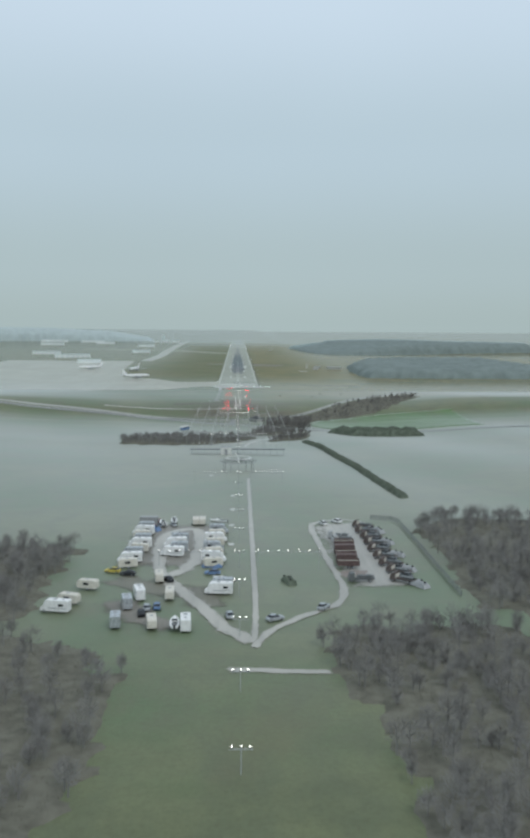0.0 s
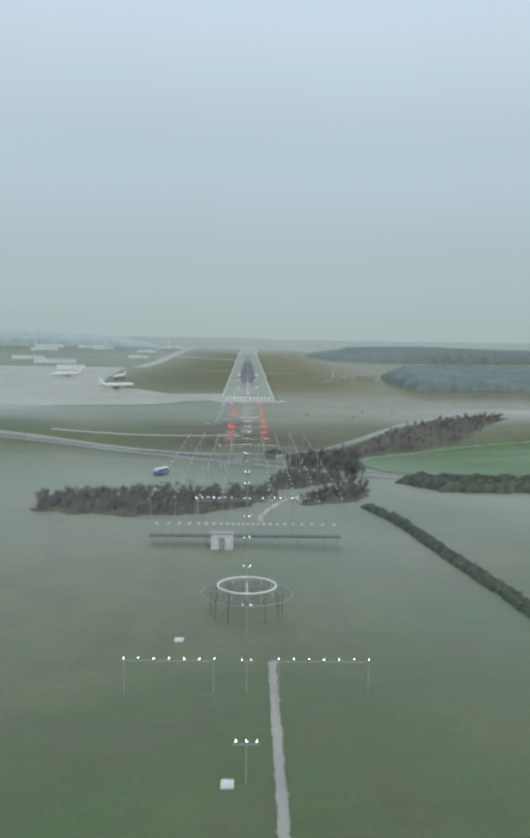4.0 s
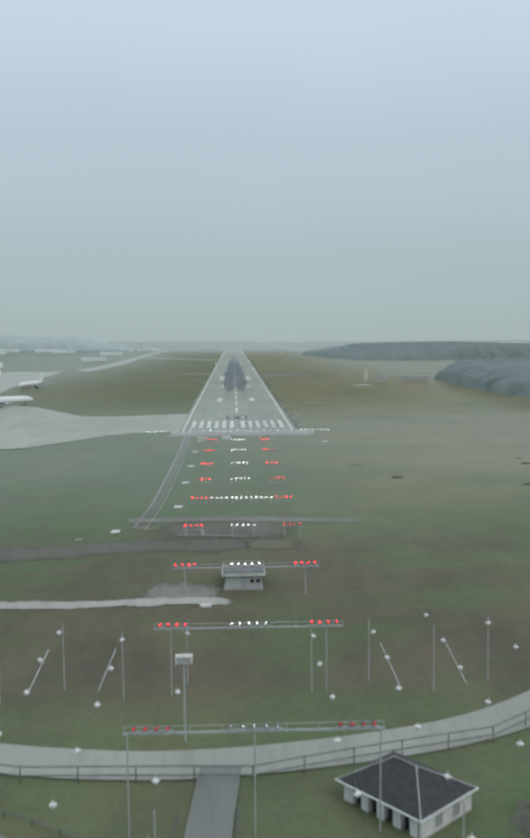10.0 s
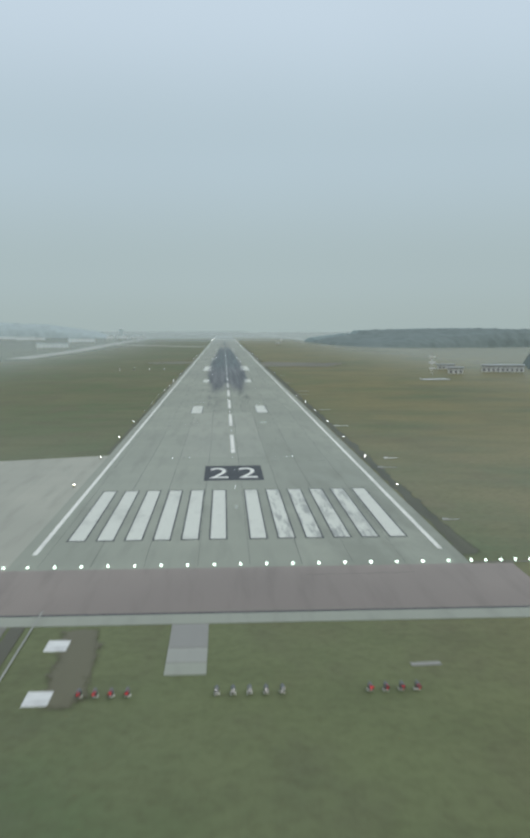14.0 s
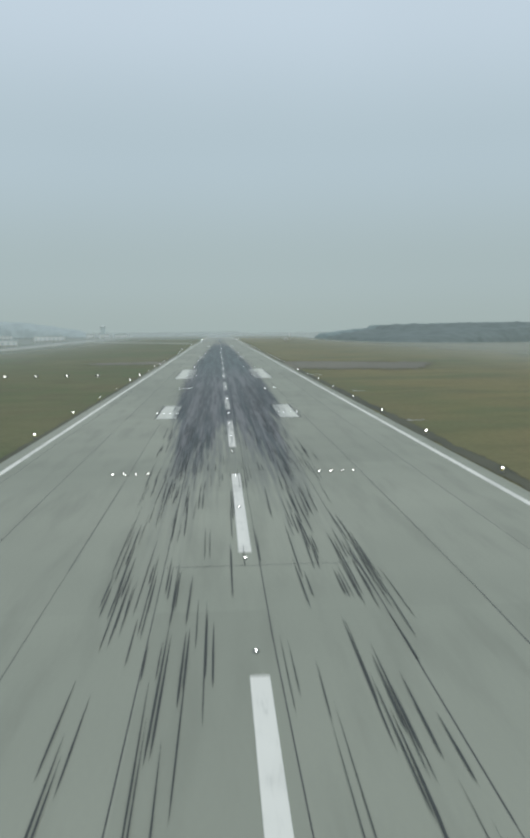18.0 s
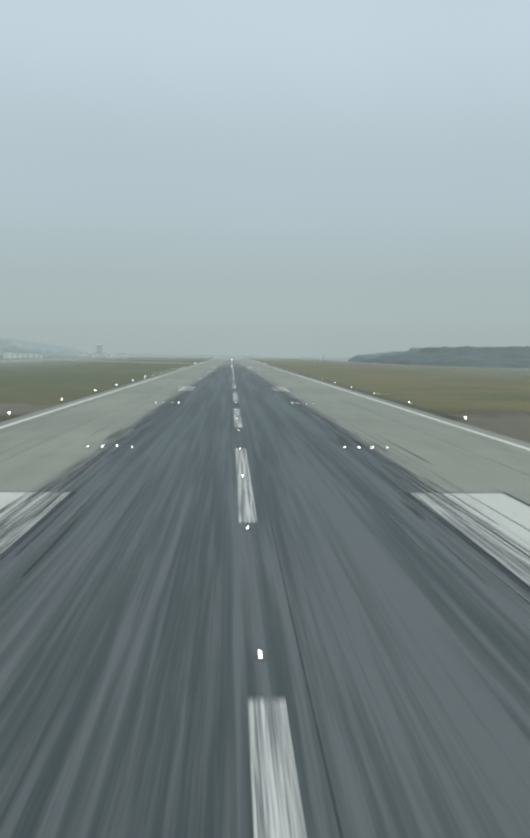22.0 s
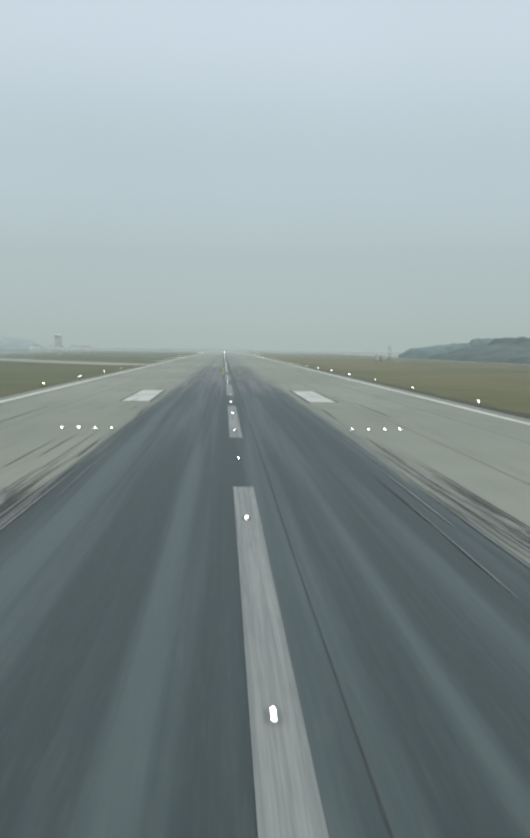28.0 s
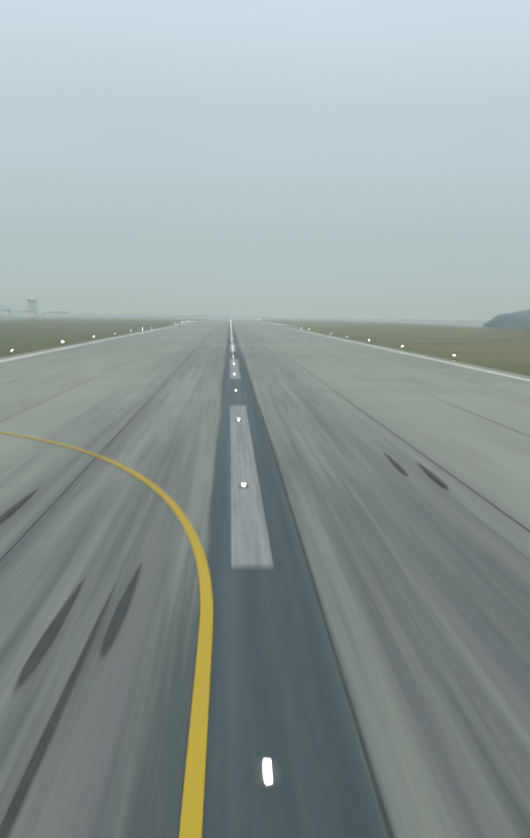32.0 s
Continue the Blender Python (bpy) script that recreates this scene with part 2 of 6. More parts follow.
    late = calc(nt, "MULTIPLY", ramp(nt, y, 892, 932, 0.0, 0.36), ramp(nt, calc(nt, "ABSOLUTE", calc(nt, "SUBTRACT", x, 0.25)), 0.6, 1.7))
    smear = calc(nt, "ADD", smear, calc(nt, "MULTIPLY", late, calc(nt, "ADD", 0.5, scuff)), True)
    return much, smear


def pavement(name, light, dark, ribbed=False, rubbered=False, haze_gloss=GROUND_HAZE, soft=False):
    m, nt = material(name)
    v = coords(nt)
    big = cloud(nt, v, 0.018, 3)
    mid = cloud(nt, coords(nt, (0.5, 0.06, 1)), 1.0, 4)
    grain = cloud(nt, v, 5.0, 4)
    base = blend(nt, ramp(nt, big, 0.35, 0.65), light, dark)
    base = blend(nt, calc(nt, "MULTIPLY", ramp(nt, mid, 0.45, 0.75), 0.45), base, tuple(c * 0.7 for c in dark))
    base = blend(nt, calc(nt, "MULTIPLY", grain, 0.3), base, tuple(c * 0.55 for c in dark))
    if ribbed:
        bay = node(nt, "ShaderNodeVectorMath", operation="FLOOR")
        shifted = node(nt, "ShaderNodeMapping")
        nt.links.new(v, shifted.inputs[0])
        shifted.inputs["Scale"].default_value, shifted.inputs["Location"].default_value = (1 / 5.4, 1 / 46.0, 1), (0.815, 0.33, 0)
        nt.links.new(shifted.outputs[0], bay.inputs[0])
        tone = node(nt, "ShaderNodeTexWhiteNoise", noise_dimensions="2D")
        nt.links.new(bay.outputs[0], tone.inputs["Vector"])
        base = blend(nt, calc(nt, "MULTIPLY", tone.outputs["Value"], 0.3), base, tuple(c * 0.72 for c in dark))
        rows = node(nt, "ShaderNodeTexWave", wave_type="BANDS", bands_direction="Y")
        nt.links.new(v, rows.inputs["Vector"])
        rows.inputs["Scale"].default_value, rows.inputs["Distortion"].default_value = 0.035, 6.0
        base = blend(nt, calc(nt, "MULTIPLY", rows.outputs["Fac"], 0.1), base, tuple(c * 0.75 for c in dark))
    rough = 0.8
    if rubbered:
        damp = calc(nt, "MULTIPLY", ramp(nt, cloud(nt, coords(nt, (0.12, 0.05, 1)), 1.0, 5, 0.6), 0.38, 0.6), 0.5)
        spread = node(nt, "ShaderNodeSeparateXYZ")
        nt.links.new(v, spread.inputs[0])
        damp = calc(nt, "MULTIPLY", damp, calc(nt, "MULTIPLY", ramp(nt, spread.outputs["X"], 2, 14), ramp(nt, spread.outputs["Y"], 20, 110, 1.0, 0.0)))
        base = blend(nt, damp, base, tuple(c * 0.6 for c in dark))
        r, smear = rubber(nt)
        lane = node(nt, "ShaderNodeSeparateXYZ")
        nt.links.new(v, lane.inputs[0])
        worn = blend(nt, ramp(nt, lane.outputs["Y"], 390, 520), (0.15, 0.152, 0.156), (0.083, 0.113, 0.115))
        off = ramp(nt, calc(nt, "ABSOLUTE", calc(nt, "SUBTRACT", lane.outputs["X"], 0.25)), 0.7, 1.8)
        worn = blend(nt, calc(nt, "MULTIPLY", ramp(nt, lane.outputs["Y"], 890, 928), off), worn, (0.14, 0.142, 0.145))
        tint = blend(nt, smear, (0.03, 0.048, 0.052), worn)
        tint = blend(nt, ramp(nt, r, 0.35, 0.9), (0.122, 0.13, 0.127), tint)
        base = blend(nt, calc(nt, "MULTIPLY", r, 0.94), base, tint)
        rough = calc(nt, "SUBTRACT", 0.82, calc(nt, "MULTIPLY", r, 0.25))
    finish(nt, base, rough, 0.0, grain, 0.01, haze_gloss, 0.3, soft)
    return m


def turf(name, colours, haze_gloss, patch=0.012, valley=None):
    """Grass: three tones in patches, and fine tufts; valley gives the tones of the greener land before the airfield."""
    m, nt = material(name)
    v = coords(nt)
    big = ramp(nt, cloud(nt, v, patch, 5, 0.6), 0.4, 0.6)
    mid = ramp(nt, cloud(nt, coords(nt, (1, 0.55, 1)), patch * 7, 5, 0.65), 0.42, 0.68)
    fine = cloud(nt, v, 1.1, 5, 0.7)
    base = blend(nt, mid, blend(nt, big, colours[0], colours[1]), colours[2])
    if valley:
        split = node(nt, "ShaderNodeSeparateXYZ")
        nt.links.new(v, split.inputs[0])
        along = calc(nt, "ADD", split.outputs["Y"], calc(nt, "MULTIPLY", cloud(nt, v, 0.03, 4), 120.0))
        along = calc(nt, "ADD", along, ramp(nt, split.outputs["X"], -40, 60, -35.0, 70.0))
        other = blend(nt, mid, blend(nt, big, valley[0], valley[1]), valley[2])
        base = blend(nt, ramp(nt, along, 15, 130), other, base)
        mown = calc(nt, "MULTIPLY", ramp(nt, along, -20, 30), ramp(nt, split.outputs["Y"], -4, 2, 1.0, 0.0))
        base = blend(nt, calc(nt, "MULTIPLY", mown, 0.65), base, blend(nt, mid, (0.165, 0.192, 0.092), (0.15, 0.155, 0.084)))
        soil = calc(nt, "MULTIPLY", ramp(nt, split.outputs["Y"], -252, -232), ramp(nt, split.outputs["Y"], -190, -168, 1.0, 0.0))
        soil = calc(nt, "MULTIPLY", soil, ramp(nt, calc(nt, "ABSOLUTE", split.outputs["X"]), 25, 80, 1.0, 0.15))
        soil = calc(nt, "MULTIPLY", soil, ramp(nt, cloud(nt, coords(nt, (0.5, 1, 1)), 0.05, 5, 0.65), 0.35, 0.6))
        base = blend(nt, calc(nt, "MULTIPLY", soil, 0.95), base, blend(nt, mid, (0.165, 0.135, 0.105), (0.115, 0.1, 0.082)))
        straw = calc(nt, "MULTIPLY", ramp(nt, split.outputs["Y"], -190, -120), ramp(nt, split.outputs["X"], 6, 45))
        straw = calc(nt, "MULTIPLY", straw, ramp(nt, cloud(nt, coords(nt, (0.6, 1, 1)), 0.03, 5, 0.6), 0.32, 0.58))
        base = blend(nt, calc(nt, "MULTIPLY", straw, 0.74), base, (0.25, 0.215, 0.108))
    wild = ramp(nt, cloud(nt, coords(nt, (0.7, 1.3, 1)), 0.09, 6, 0.7), 0.45, 0.62)
    base = blend(nt, calc(nt, "MULTIPLY", wild, 0.18), base, tuple(c * 0.55 for c in colours[0]))
    base = blend(nt, calc(nt, "MULTIPLY", ramp(nt, fine, 0.35, 0.75), 0.4), base, tuple(c * 0.5 for c in colours[1]))
    bare = ramp(nt, cloud(nt, coords(nt, (1, 0.7, 1)), 0.045, 5, 0.6), 0.53, 0.7)
    base = blend(nt, calc(nt, "MULTIPLY", bare, 0.26), base, (0.15, 0.125, 0.078))
    finish(nt, base, 0.95, 0.0, fine, 0.15, haze_gloss, 0.1)
    return m


GRASS = turf("grass", ((0.14, 0.168, 0.088), (0.186, 0.185, 0.103), (0.162, 0.16, 0.095)), FIELD_HAZE, 0.012, ((0.112, 0.165, 0.08), (0.165, 0.185, 0.1), (0.135, 0.155, 0.09)))
LUSH = turf("bright_meadow_grass", ((0.09, 0.178, 0.055), (0.11, 0.185, 0.062), (0.085, 0.15, 0.05)), (0.66, 9))
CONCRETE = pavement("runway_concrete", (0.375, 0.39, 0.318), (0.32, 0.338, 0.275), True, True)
APRON = pavement("apron_concrete", (0.47, 0.465, 0.385), (0.4, 0.4, 0.335), True, False, ((0.75, 9), (0.5, 16), (0.3, 36)))
OLD_SLAB = pavement("old_concrete", (0.385, 0.395, 0.325), (0.33, 0.345, 0.285), False, False)
ROAD = pavement("road_asphalt", (0.41, 0.41, 0.36), (0.34, 0.345, 0.305), False, False, (0.6, 11))
MAIN_ROAD = pavement("main_road_asphalt", (0.27, 0.275, 0.25), (0.22, 0.225, 0.205), False, False, (0.65, 11))
REDDISH = pavement("reddish_asphalt", (0.31, 0.262, 0.226), (0.245, 0.208, 0.182), False, False, (0.75, 9))
GRAVEL = pavement("gravel", (0.47, 0.455, 0.4), (0.37, 0.36, 0.32), False, False, (0.85, 7), True)
DIRT = pavement("bare_earth", (0.19, 0.185, 0.14), (0.15, 0.145, 0.11), False, False, (0.85, 8), True)
TRODDEN = pavement("trodden_yard", (0.25, 0.235, 0.2), (0.19, 0.18, 0.15), False, False, (0.85, 9), True)
WORN_ASPHALT = pavement("weathered_asphalt", (0.195, 0.182, 0.128), (0.158, 0.148, 0.103), False, False, (0.25, 34), True)
VERGE = pavement("dark_verge_earth", (0.12, 0.12, 0.08), (0.085, 0.088, 0.06), False, False, GROUND_HAZE, True)
PALE_STONE = pavement("pale_stone", (0.36, 0.355, 0.32), (0.28, 0.275, 0.25), False, False, (0.8, 9))
DITCH = pavement("ditch_mud", (0.135, 0.13, 0.092), (0.105, 0.103, 0.074), False, False, (0.8, 9))


def paint(name, colour, rubbered=True, haze_gloss=PAINT_HAZE):
    m, nt = material(name)
    v = coords(nt)
    chip = ramp(nt, cloud(nt, coords(nt, (2.5, 0.5, 1)), 1.2, 5, 0.7), 0.52, 0.85)
    base = blend(nt, calc(nt, "MULTIPLY", chip, 0.55), colour, (0.3, 0.31, 0.27))
    damp = ramp(nt, cloud(nt, coords(nt, (0.16, 0.07, 1)), 1.0, 5, 0.7), 0.5, 0.66)
    base = blend(nt, calc(nt, "MULTIPLY", damp, 0.4), base, tuple(c * 0.55 for c in colour))
    base = blend(nt, calc(nt, "MULTIPLY", cloud(nt, v, 0.3, 4), 0.25), base, tuple(c * 0.6 for c in colour))
    if rubbered:
        much, smear = rubber(nt)
        at = node(nt, "ShaderNodeSeparateXYZ")
        nt.links.new(v, at.inputs[0])
        scar = ramp(nt, cloud(nt, coords(nt, (0.9, 0.12, 1)), 1.0, 5, 0.7), 0.46, 0.62)
        scar = calc(nt, "MULTIPLY", scar, calc(nt, "MULTIPLY", ramp(nt, at.outputs["X"], 3.0, 6.0), ramp(nt, at.outputs["X"], 15.0, 18.0, 1.0, 0.0)))
        scar = calc(nt, "MULTIPLY", scar, ramp(nt, at.outputs["Y"], 45, 60, 0.7, 0.0))
        base = blend(nt, scar, base, (0.22, 0.23, 0.22))
        where = node(nt, "ShaderNodeSeparateXYZ")
        nt.links.new(v, where.inputs[0])
        along = where.outputs["Y"]
        worn = ramp(nt, cloud(nt, coords(nt, (7.0, 0.09, 1)), 1.0, 4, 0.7), 0.36, 0.62)
        base = blend(nt, calc(nt, "MULTIPLY", much, calc(nt, "ADD", ramp(nt, along, 520, 690, 0.12, 0.66), calc(nt, "MULTIPLY", worn, ramp(nt, along, 520, 690, 0.74, 0.14)))), base, (0.1, 0.118, 0.122))
    finish(nt, base, 0.65, 0.0, None, 0.0, haze_gloss)
    return m


WHITE_PAINT = paint("white_runway_paint", (0.83, 0.82, 0.745))
WORN_PAINT = paint("weathered_white_paint", (0.68, 0.69, 0.61))
BLACK_PAINT = paint("black_runway_paint", (0.05, 0.055, 0.06), False)
YELLOW_PAINT = paint("yellow_taxi_paint", (0.6, 0.41, 0.035), False)
TAR = plain("joint_tar", (0.07, 0.075, 0.075), 0.7, haze_gloss=GROUND_HAZE)
ROAD_PAINT = paint("white_road_paint", (0.7, 0.71, 0.69), False)
STEEL = plain("galvanised_steel", (0.5, 0.52, 0.51), 0.5, 0.35)
DARK_STEEL = plain("dark_steel", (0.16, 0.17, 0.17), 0.55, 0.3)
WHITE = plain("white_enamel", (0.8, 0.8, 0.78), 0.4, 0, 0.15)
CREAM = plain("cream_enamel", (0.66, 0.63, 0.55), 0.45, 0, 0.2)
GREY = plain("grey_enamel", (0.38, 0.39, 0.39), 0.45)
BLUE = plain("blue_enamel", (0.16, 0.25, 0.42), 0.4)
SILVER = plain("silver_enamel", (0.5, 0.53, 0.55), 0.3, 0.4)
RED = plain("dark_red_enamel", (0.2, 0.1, 0.09), 0.5, 0, 0.35)
MAROON = plain("maroon_sheet_metal", (0.145, 0.1, 0.092), 0.65, 0, 0.45)
RUST = plain("rusty_brown_metal", (0.13, 0.105, 0.095), 0.7, 0, 0.45)
ROAD_GREY = plain("grey_roof_felt", (0.2, 0.205, 0.2), 0.85, 0, 0.3)
BLACK = plain("black_enamel", (0.035, 0.037, 0.04), 0.4)
YELLOW = plain("yellow_enamel", (0.55, 0.45, 0.1), 0.5)
GLASS = plain("dark_glass", (0.025, 0.03, 0.035), 0.12, 0, 0.1, spec=0.6)
TYRE = plain("tyre_rubber", (0.025, 0.025, 0.026), 0.85)
WALL = plain("white_render", (0.72, 0.72, 0.69), 0.85, 0, 0.25, 0.6)
ROOF = plain("dark_slate", (0.055, 0.057, 0.06), 0.65, 0, 0.3)
HUT = plain("hut_cladding", (0.42, 0.43, 0.41), 0.7, 0, 0.2, 0.5)
TWIG = plain("bare_twigs", (0.255, 0.25, 0.235), 0.95, 0, 0.35, 0.3)
LEAF = plain("dark_leaves", (0.125, 0.15, 0.11), 0.85, 0, 0.4, 0.4)
# Leaf tones of distant woods, paled towards the sky to imitate haze.
GREY_LEAF = plain("hazed_grey_leaves", (0.195, 0.235, 0.22), 0.95, 0, 0.2, 0.05)
FAR_LEAF = plain("hazed_far_leaves", (0.25, 0.31, 0.302), 0.95, 0, 0.16, 0.03)
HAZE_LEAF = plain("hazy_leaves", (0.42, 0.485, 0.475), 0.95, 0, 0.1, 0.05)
# Wall and bay tones of far buildings, low in contrast to mimic haze.
PALE = plain("hazed_pale_panel", (0.86, 0.9, 0.89), 0.8, 0, 0.1, 0.05)
PALE_GREY = plain("hazed_grey_panel", (0.62, 0.7, 0.7), 0.8, 0, 0.1, 0.05)
WHITE_GLOW = lamp_glass("white_lamp_glass", (1.0, 0.98, 0.9), 6.0)
GREEN_GLOW = lamp_glass("pale_green_lamp_glass", (0.78, 1.0, 0.88), 5.0)
RED_GLOW = lamp_glass("red_lamp_glass", (1.0, 0.011, 0.024), 12.0)
SOFT_GLOW = lamp_glass("inset_lamp_glass", (1.0, 0.99, 0.95), 13.0)


# ---- helpers of this scene: all sizes in plan metres ----
def box(bm, x0, x1, y0, y1, z0, z1, bevel=0.0):
    got = bmesh.ops.create_cube(bm, size=1.0, matrix=Matrix.LocRotScale(((x0 + x1) / 2, (y0 + y1) / 2, (z0 + z1) / 2), None, (x1 - x0, y1 - y0, z1 - z0)))
    if bevel:
        edges = list({e for v in got["verts"] for e in v.link_edges})
        bmesh.ops.bevel(bm, geom=edges, offset=bevel, segments=2, affect="EDGES", profile=0.5)


def rod(bm, a, b, r0, r1=None, n=6, caps=True):
    a, b = Vector(a), Vector(b)
    m = Matrix.Translation((a + b) / 2) @ (b - a).to_track_quat("Z", "Y").to_matrix().to_4x4()
    bmesh.ops.create_cone(bm, cap_ends=caps, segments=n, radius1=r0, radius2=r0 if r1 is None else r1, depth=(b - a).length, matrix=m)


def ball(bm, at, r, n=1, squash=1.0):
    bmesh.ops.create_icosphere(bm, subdivisions=n, radius=r, matrix=Matrix.LocRotScale(at, None, (1, 1, squash)))


def tube(bm, points, r, n=4):
    """One bent bar through all the points."""
    pts = [Vector(p) for p in points]
    rings = []
    for i, p in enumerate(pts):
        way = (pts[min(i + 1, len(pts) - 1)] - pts[max(i - 1, 0)]).normalized()
        u = way.cross(Vector((0, 0, 1))).normalized()
        v = u.cross(way)
        rings.append([bm.verts.new(p + (u * math.cos(math.tau * k / n) + v * math.sin(math.tau * k / n)) * r) for k in range(n)])
    for a, b in zip(rings[:-1], rings[1:]):
        for k in range(n):
            bm.faces.new((a[k], a[(k + 1) % n], b[(k + 1) % n], b[k]))
    bm.faces.new(rings[0])
    bm.faces.new(rings[-1])


def build(*steps):
    bm = bmesh.new()
    for step, *values in steps:
        step(bm, *values)
    return bm


def mesh_of(name, bm, m, smooth=False):
    data = bpy.data.meshes.new(name)
    bm.to_mesh(data)
    bm.free()
    data.materials.append(m)
    if smooth:
        data.polygons.foreach_set("use_smooth", [True] * len(data.polygons))
    return data


def thing(name, x=0, y=0, z=0, turn=0, label="", category="", group="", kind=""):
    ob = new(name)
    ob.matrix_basis = pose(x * K, y * K, z * K, 0, 0, turn) @ Matrix.Scale(K, 4)
    ob.empty_display_size = 0.3
    return tagged(ob, label, category, group, kind)


def part(name, bm, m, parent, label="", at=(0, 0, 0), smooth=False):
    """Links a bmesh, or a mesh that other parts share, as one mesh under a thing or a part."""
    data = bm if isinstance(bm, bpy.types.Mesh) else mesh_of(name, bm, m, smooth)
    ob = new(name, data)
    ob.parent, ob.location = parent, at
    return tagged(ob, label)


def solid(name, bm, m, label="", category="", group="", kind="", at=(0, 0, 0), turn=0, smooth=False):
    ob = new(name, bm if isinstance(bm, bpy.types.Mesh) else mesh_of(name, bm, m, smooth))
    ob.matrix_basis = spot(*at, turn) @ Matrix.Scale(K, 4)
    return tagged(ob, label, category, group, kind)


def spot(x, y, z=0, turn=0):
    """The pose of a place in the plan, for solid() and copy_thing()."""
    return pose(x * K, y * K, z * K, 0, 0, turn)


def from_faces(name, verts, faces, m):
    data = bpy.data.meshes.new(name)
    data.from_pydata(verts, [], faces)
    data.materials.append(m)
    data.update()
    return data


# ---- ground ----
FALL_Y = [-1500, -1000, -820, -770, -700, -620, -557, -500, -450, -420, -380, -330, -300, -262, -250, -238, -214, -190, -165, -120, -60, -20, 6000]
FALL_Z = [14, 9, 5, 3.6, 2, 0, -2, -3.6, -5.2, -6, -7.6, -9.4, -10.2, -10.4, -9.6, -9.4, -5.0, -2.6, -1.2, -0.5, -0.2, -0.07, -0.07]


def ground_z(x, y):
    """Height of the land: a valley with roads crosses under the approach, then it climbs to the flat airfield."""
    z = sum(float(np.interp(y + d, FALL_Y, FALL_Z)) for d in (-9, 0, 9)) / 3
    if y < -60:
        far = max(0.0, abs(x) - 45)
        z += min(1.0, (-60 - y) / 120) * (0.00022 * far * far if far < 160 else 5.6 + 0.02 * (far - 160))
        z += min(1.0, (-60 - y) / 120) * 0.5 * math.sin(x * 0.05 + y * 0.021)
    if x > 120 and y > 900:
        a, b = min(1.0, (x - 120) / 165), min(1.0, (y - 900) / 500)
        z -= 13.0 * a * a * (3 - 2 * a) * b * b * (3 - 2 * b)
    return z


def spread(dense_lo, dense_hi, step, lo, hi):
    values = list(np.arange(dense_lo, dense_hi + step / 2, step))
    jump, at = step, dense_hi
    while at < hi:
        jump *= 1.25
        at += jump
        values.append(at)
    jump, at = step, dense_lo
    while at > lo:
        jump *= 1.25
        at -= jump
        values.insert(0, at)
    return [float(v) for v in values]


def sheet(xs, ys, lift=0.0):
    verts = [(x, y, ground_z(x, y) + lift) for y in ys for x in xs]
    n = len(xs)
    return verts, [(j * n + i, j * n + i + 1, (j + 1) * n + i + 1, (j + 1) * n + i) for j in range(len(ys) - 1) for i in range(n - 1)]


land = from_faces("ground", *sheet(spread(-100, 100, 4, -5000, 5000), spread(-860, -20, 5, -2600, -20)[:-1] + spread(0, 2000, 40, 0, 6500)), GRASS)
land.polygons.foreach_set("use_smooth", [True] * len(land.polygons))
tagged(solid("ground", land, GRASS), "green-brown grassland falling into a shallow valley", "ground", kind="structure")


def ribbon(name, line, width, m, lift=0.12, parent=None, label="", category="", step=4.0, kind="structure", ragged=0.0):
    """A strip that follows a smooth line over the land."""
    pts = [Vector((*p, 0)) for p in line]
    smooth = []
    for i in range(len(pts) - 1):
        p0, p1, p2, p3 = pts[max(i - 1, 0)], pts[i], pts[i + 1], pts[min(i + 2, len(pts) - 1)]
        count = max(2, int((p2 - p1).length / step))
        for k in range(count):
            t = k / count
            smooth.append(0.5 * (2 * p1 + (p2 - p0) * t + (2 * p0 - 5 * p1 + 4 * p2 - p3) * t * t + (3 * p1 - p0 - 3 * p2 + p3) * t ** 3))
    smooth.append(pts[-1])
    verts, faces = [], []
    for i, p in enumerate(smooth):
        way = (smooth[min(i + 1, len(smooth) - 1)] - smooth[max(i - 1, 0)]).normalized()
        out = Vector((way.y, -way.x, 0)) * width / 2
        for k in (-1, -0.35, 0.35, 1):
            q = p + out * (k * (1 + ragged * noise.noise((p.x * 0.17, p.y * 0.17, 3.1 + k))))
            verts.append((q.x, q.y, ground_z(q.x, q.y) + lift))
        if i:
            a = 4 * (i - 1)
            faces += [(a + k, a + k + 1, a + k + 5, a + k + 4) for k in range(3)]
    data = from_faces(name, verts, faces, m)
    brim = data.attributes.new("edge", "FLOAT", "POINT")
    ends = [min((p - smooth[0]).length, (p - smooth[-1]).length) / min(max(width * 0.4, 0.1), 6.0) for p in smooth]
    brim.data.foreach_set("value", [min(1.0, ends[i // 4]) if i % 4 in (1, 2) else 0.0 for i in range(len(verts))])
    if parent:
        return part(name, data, m, parent, label)
    return tagged(solid(name, data, m), label, category, kind=kind)


def flat(name, corners, z, m, parent=None, label="", category="", kind="structure"):
    data = from_faces(name, [(x, y, z) for x, y in corners], [tuple(range(len(corners)))], m)
    if parent:
        return part(name, data, m, parent, label)
    return tagged(solid(name, data, m), label, category, kind=kind)


def rect(x0, x1, y0, y1):
    return [(x0, y0), (x1, y0), (x1, y1), (x0, y1)]


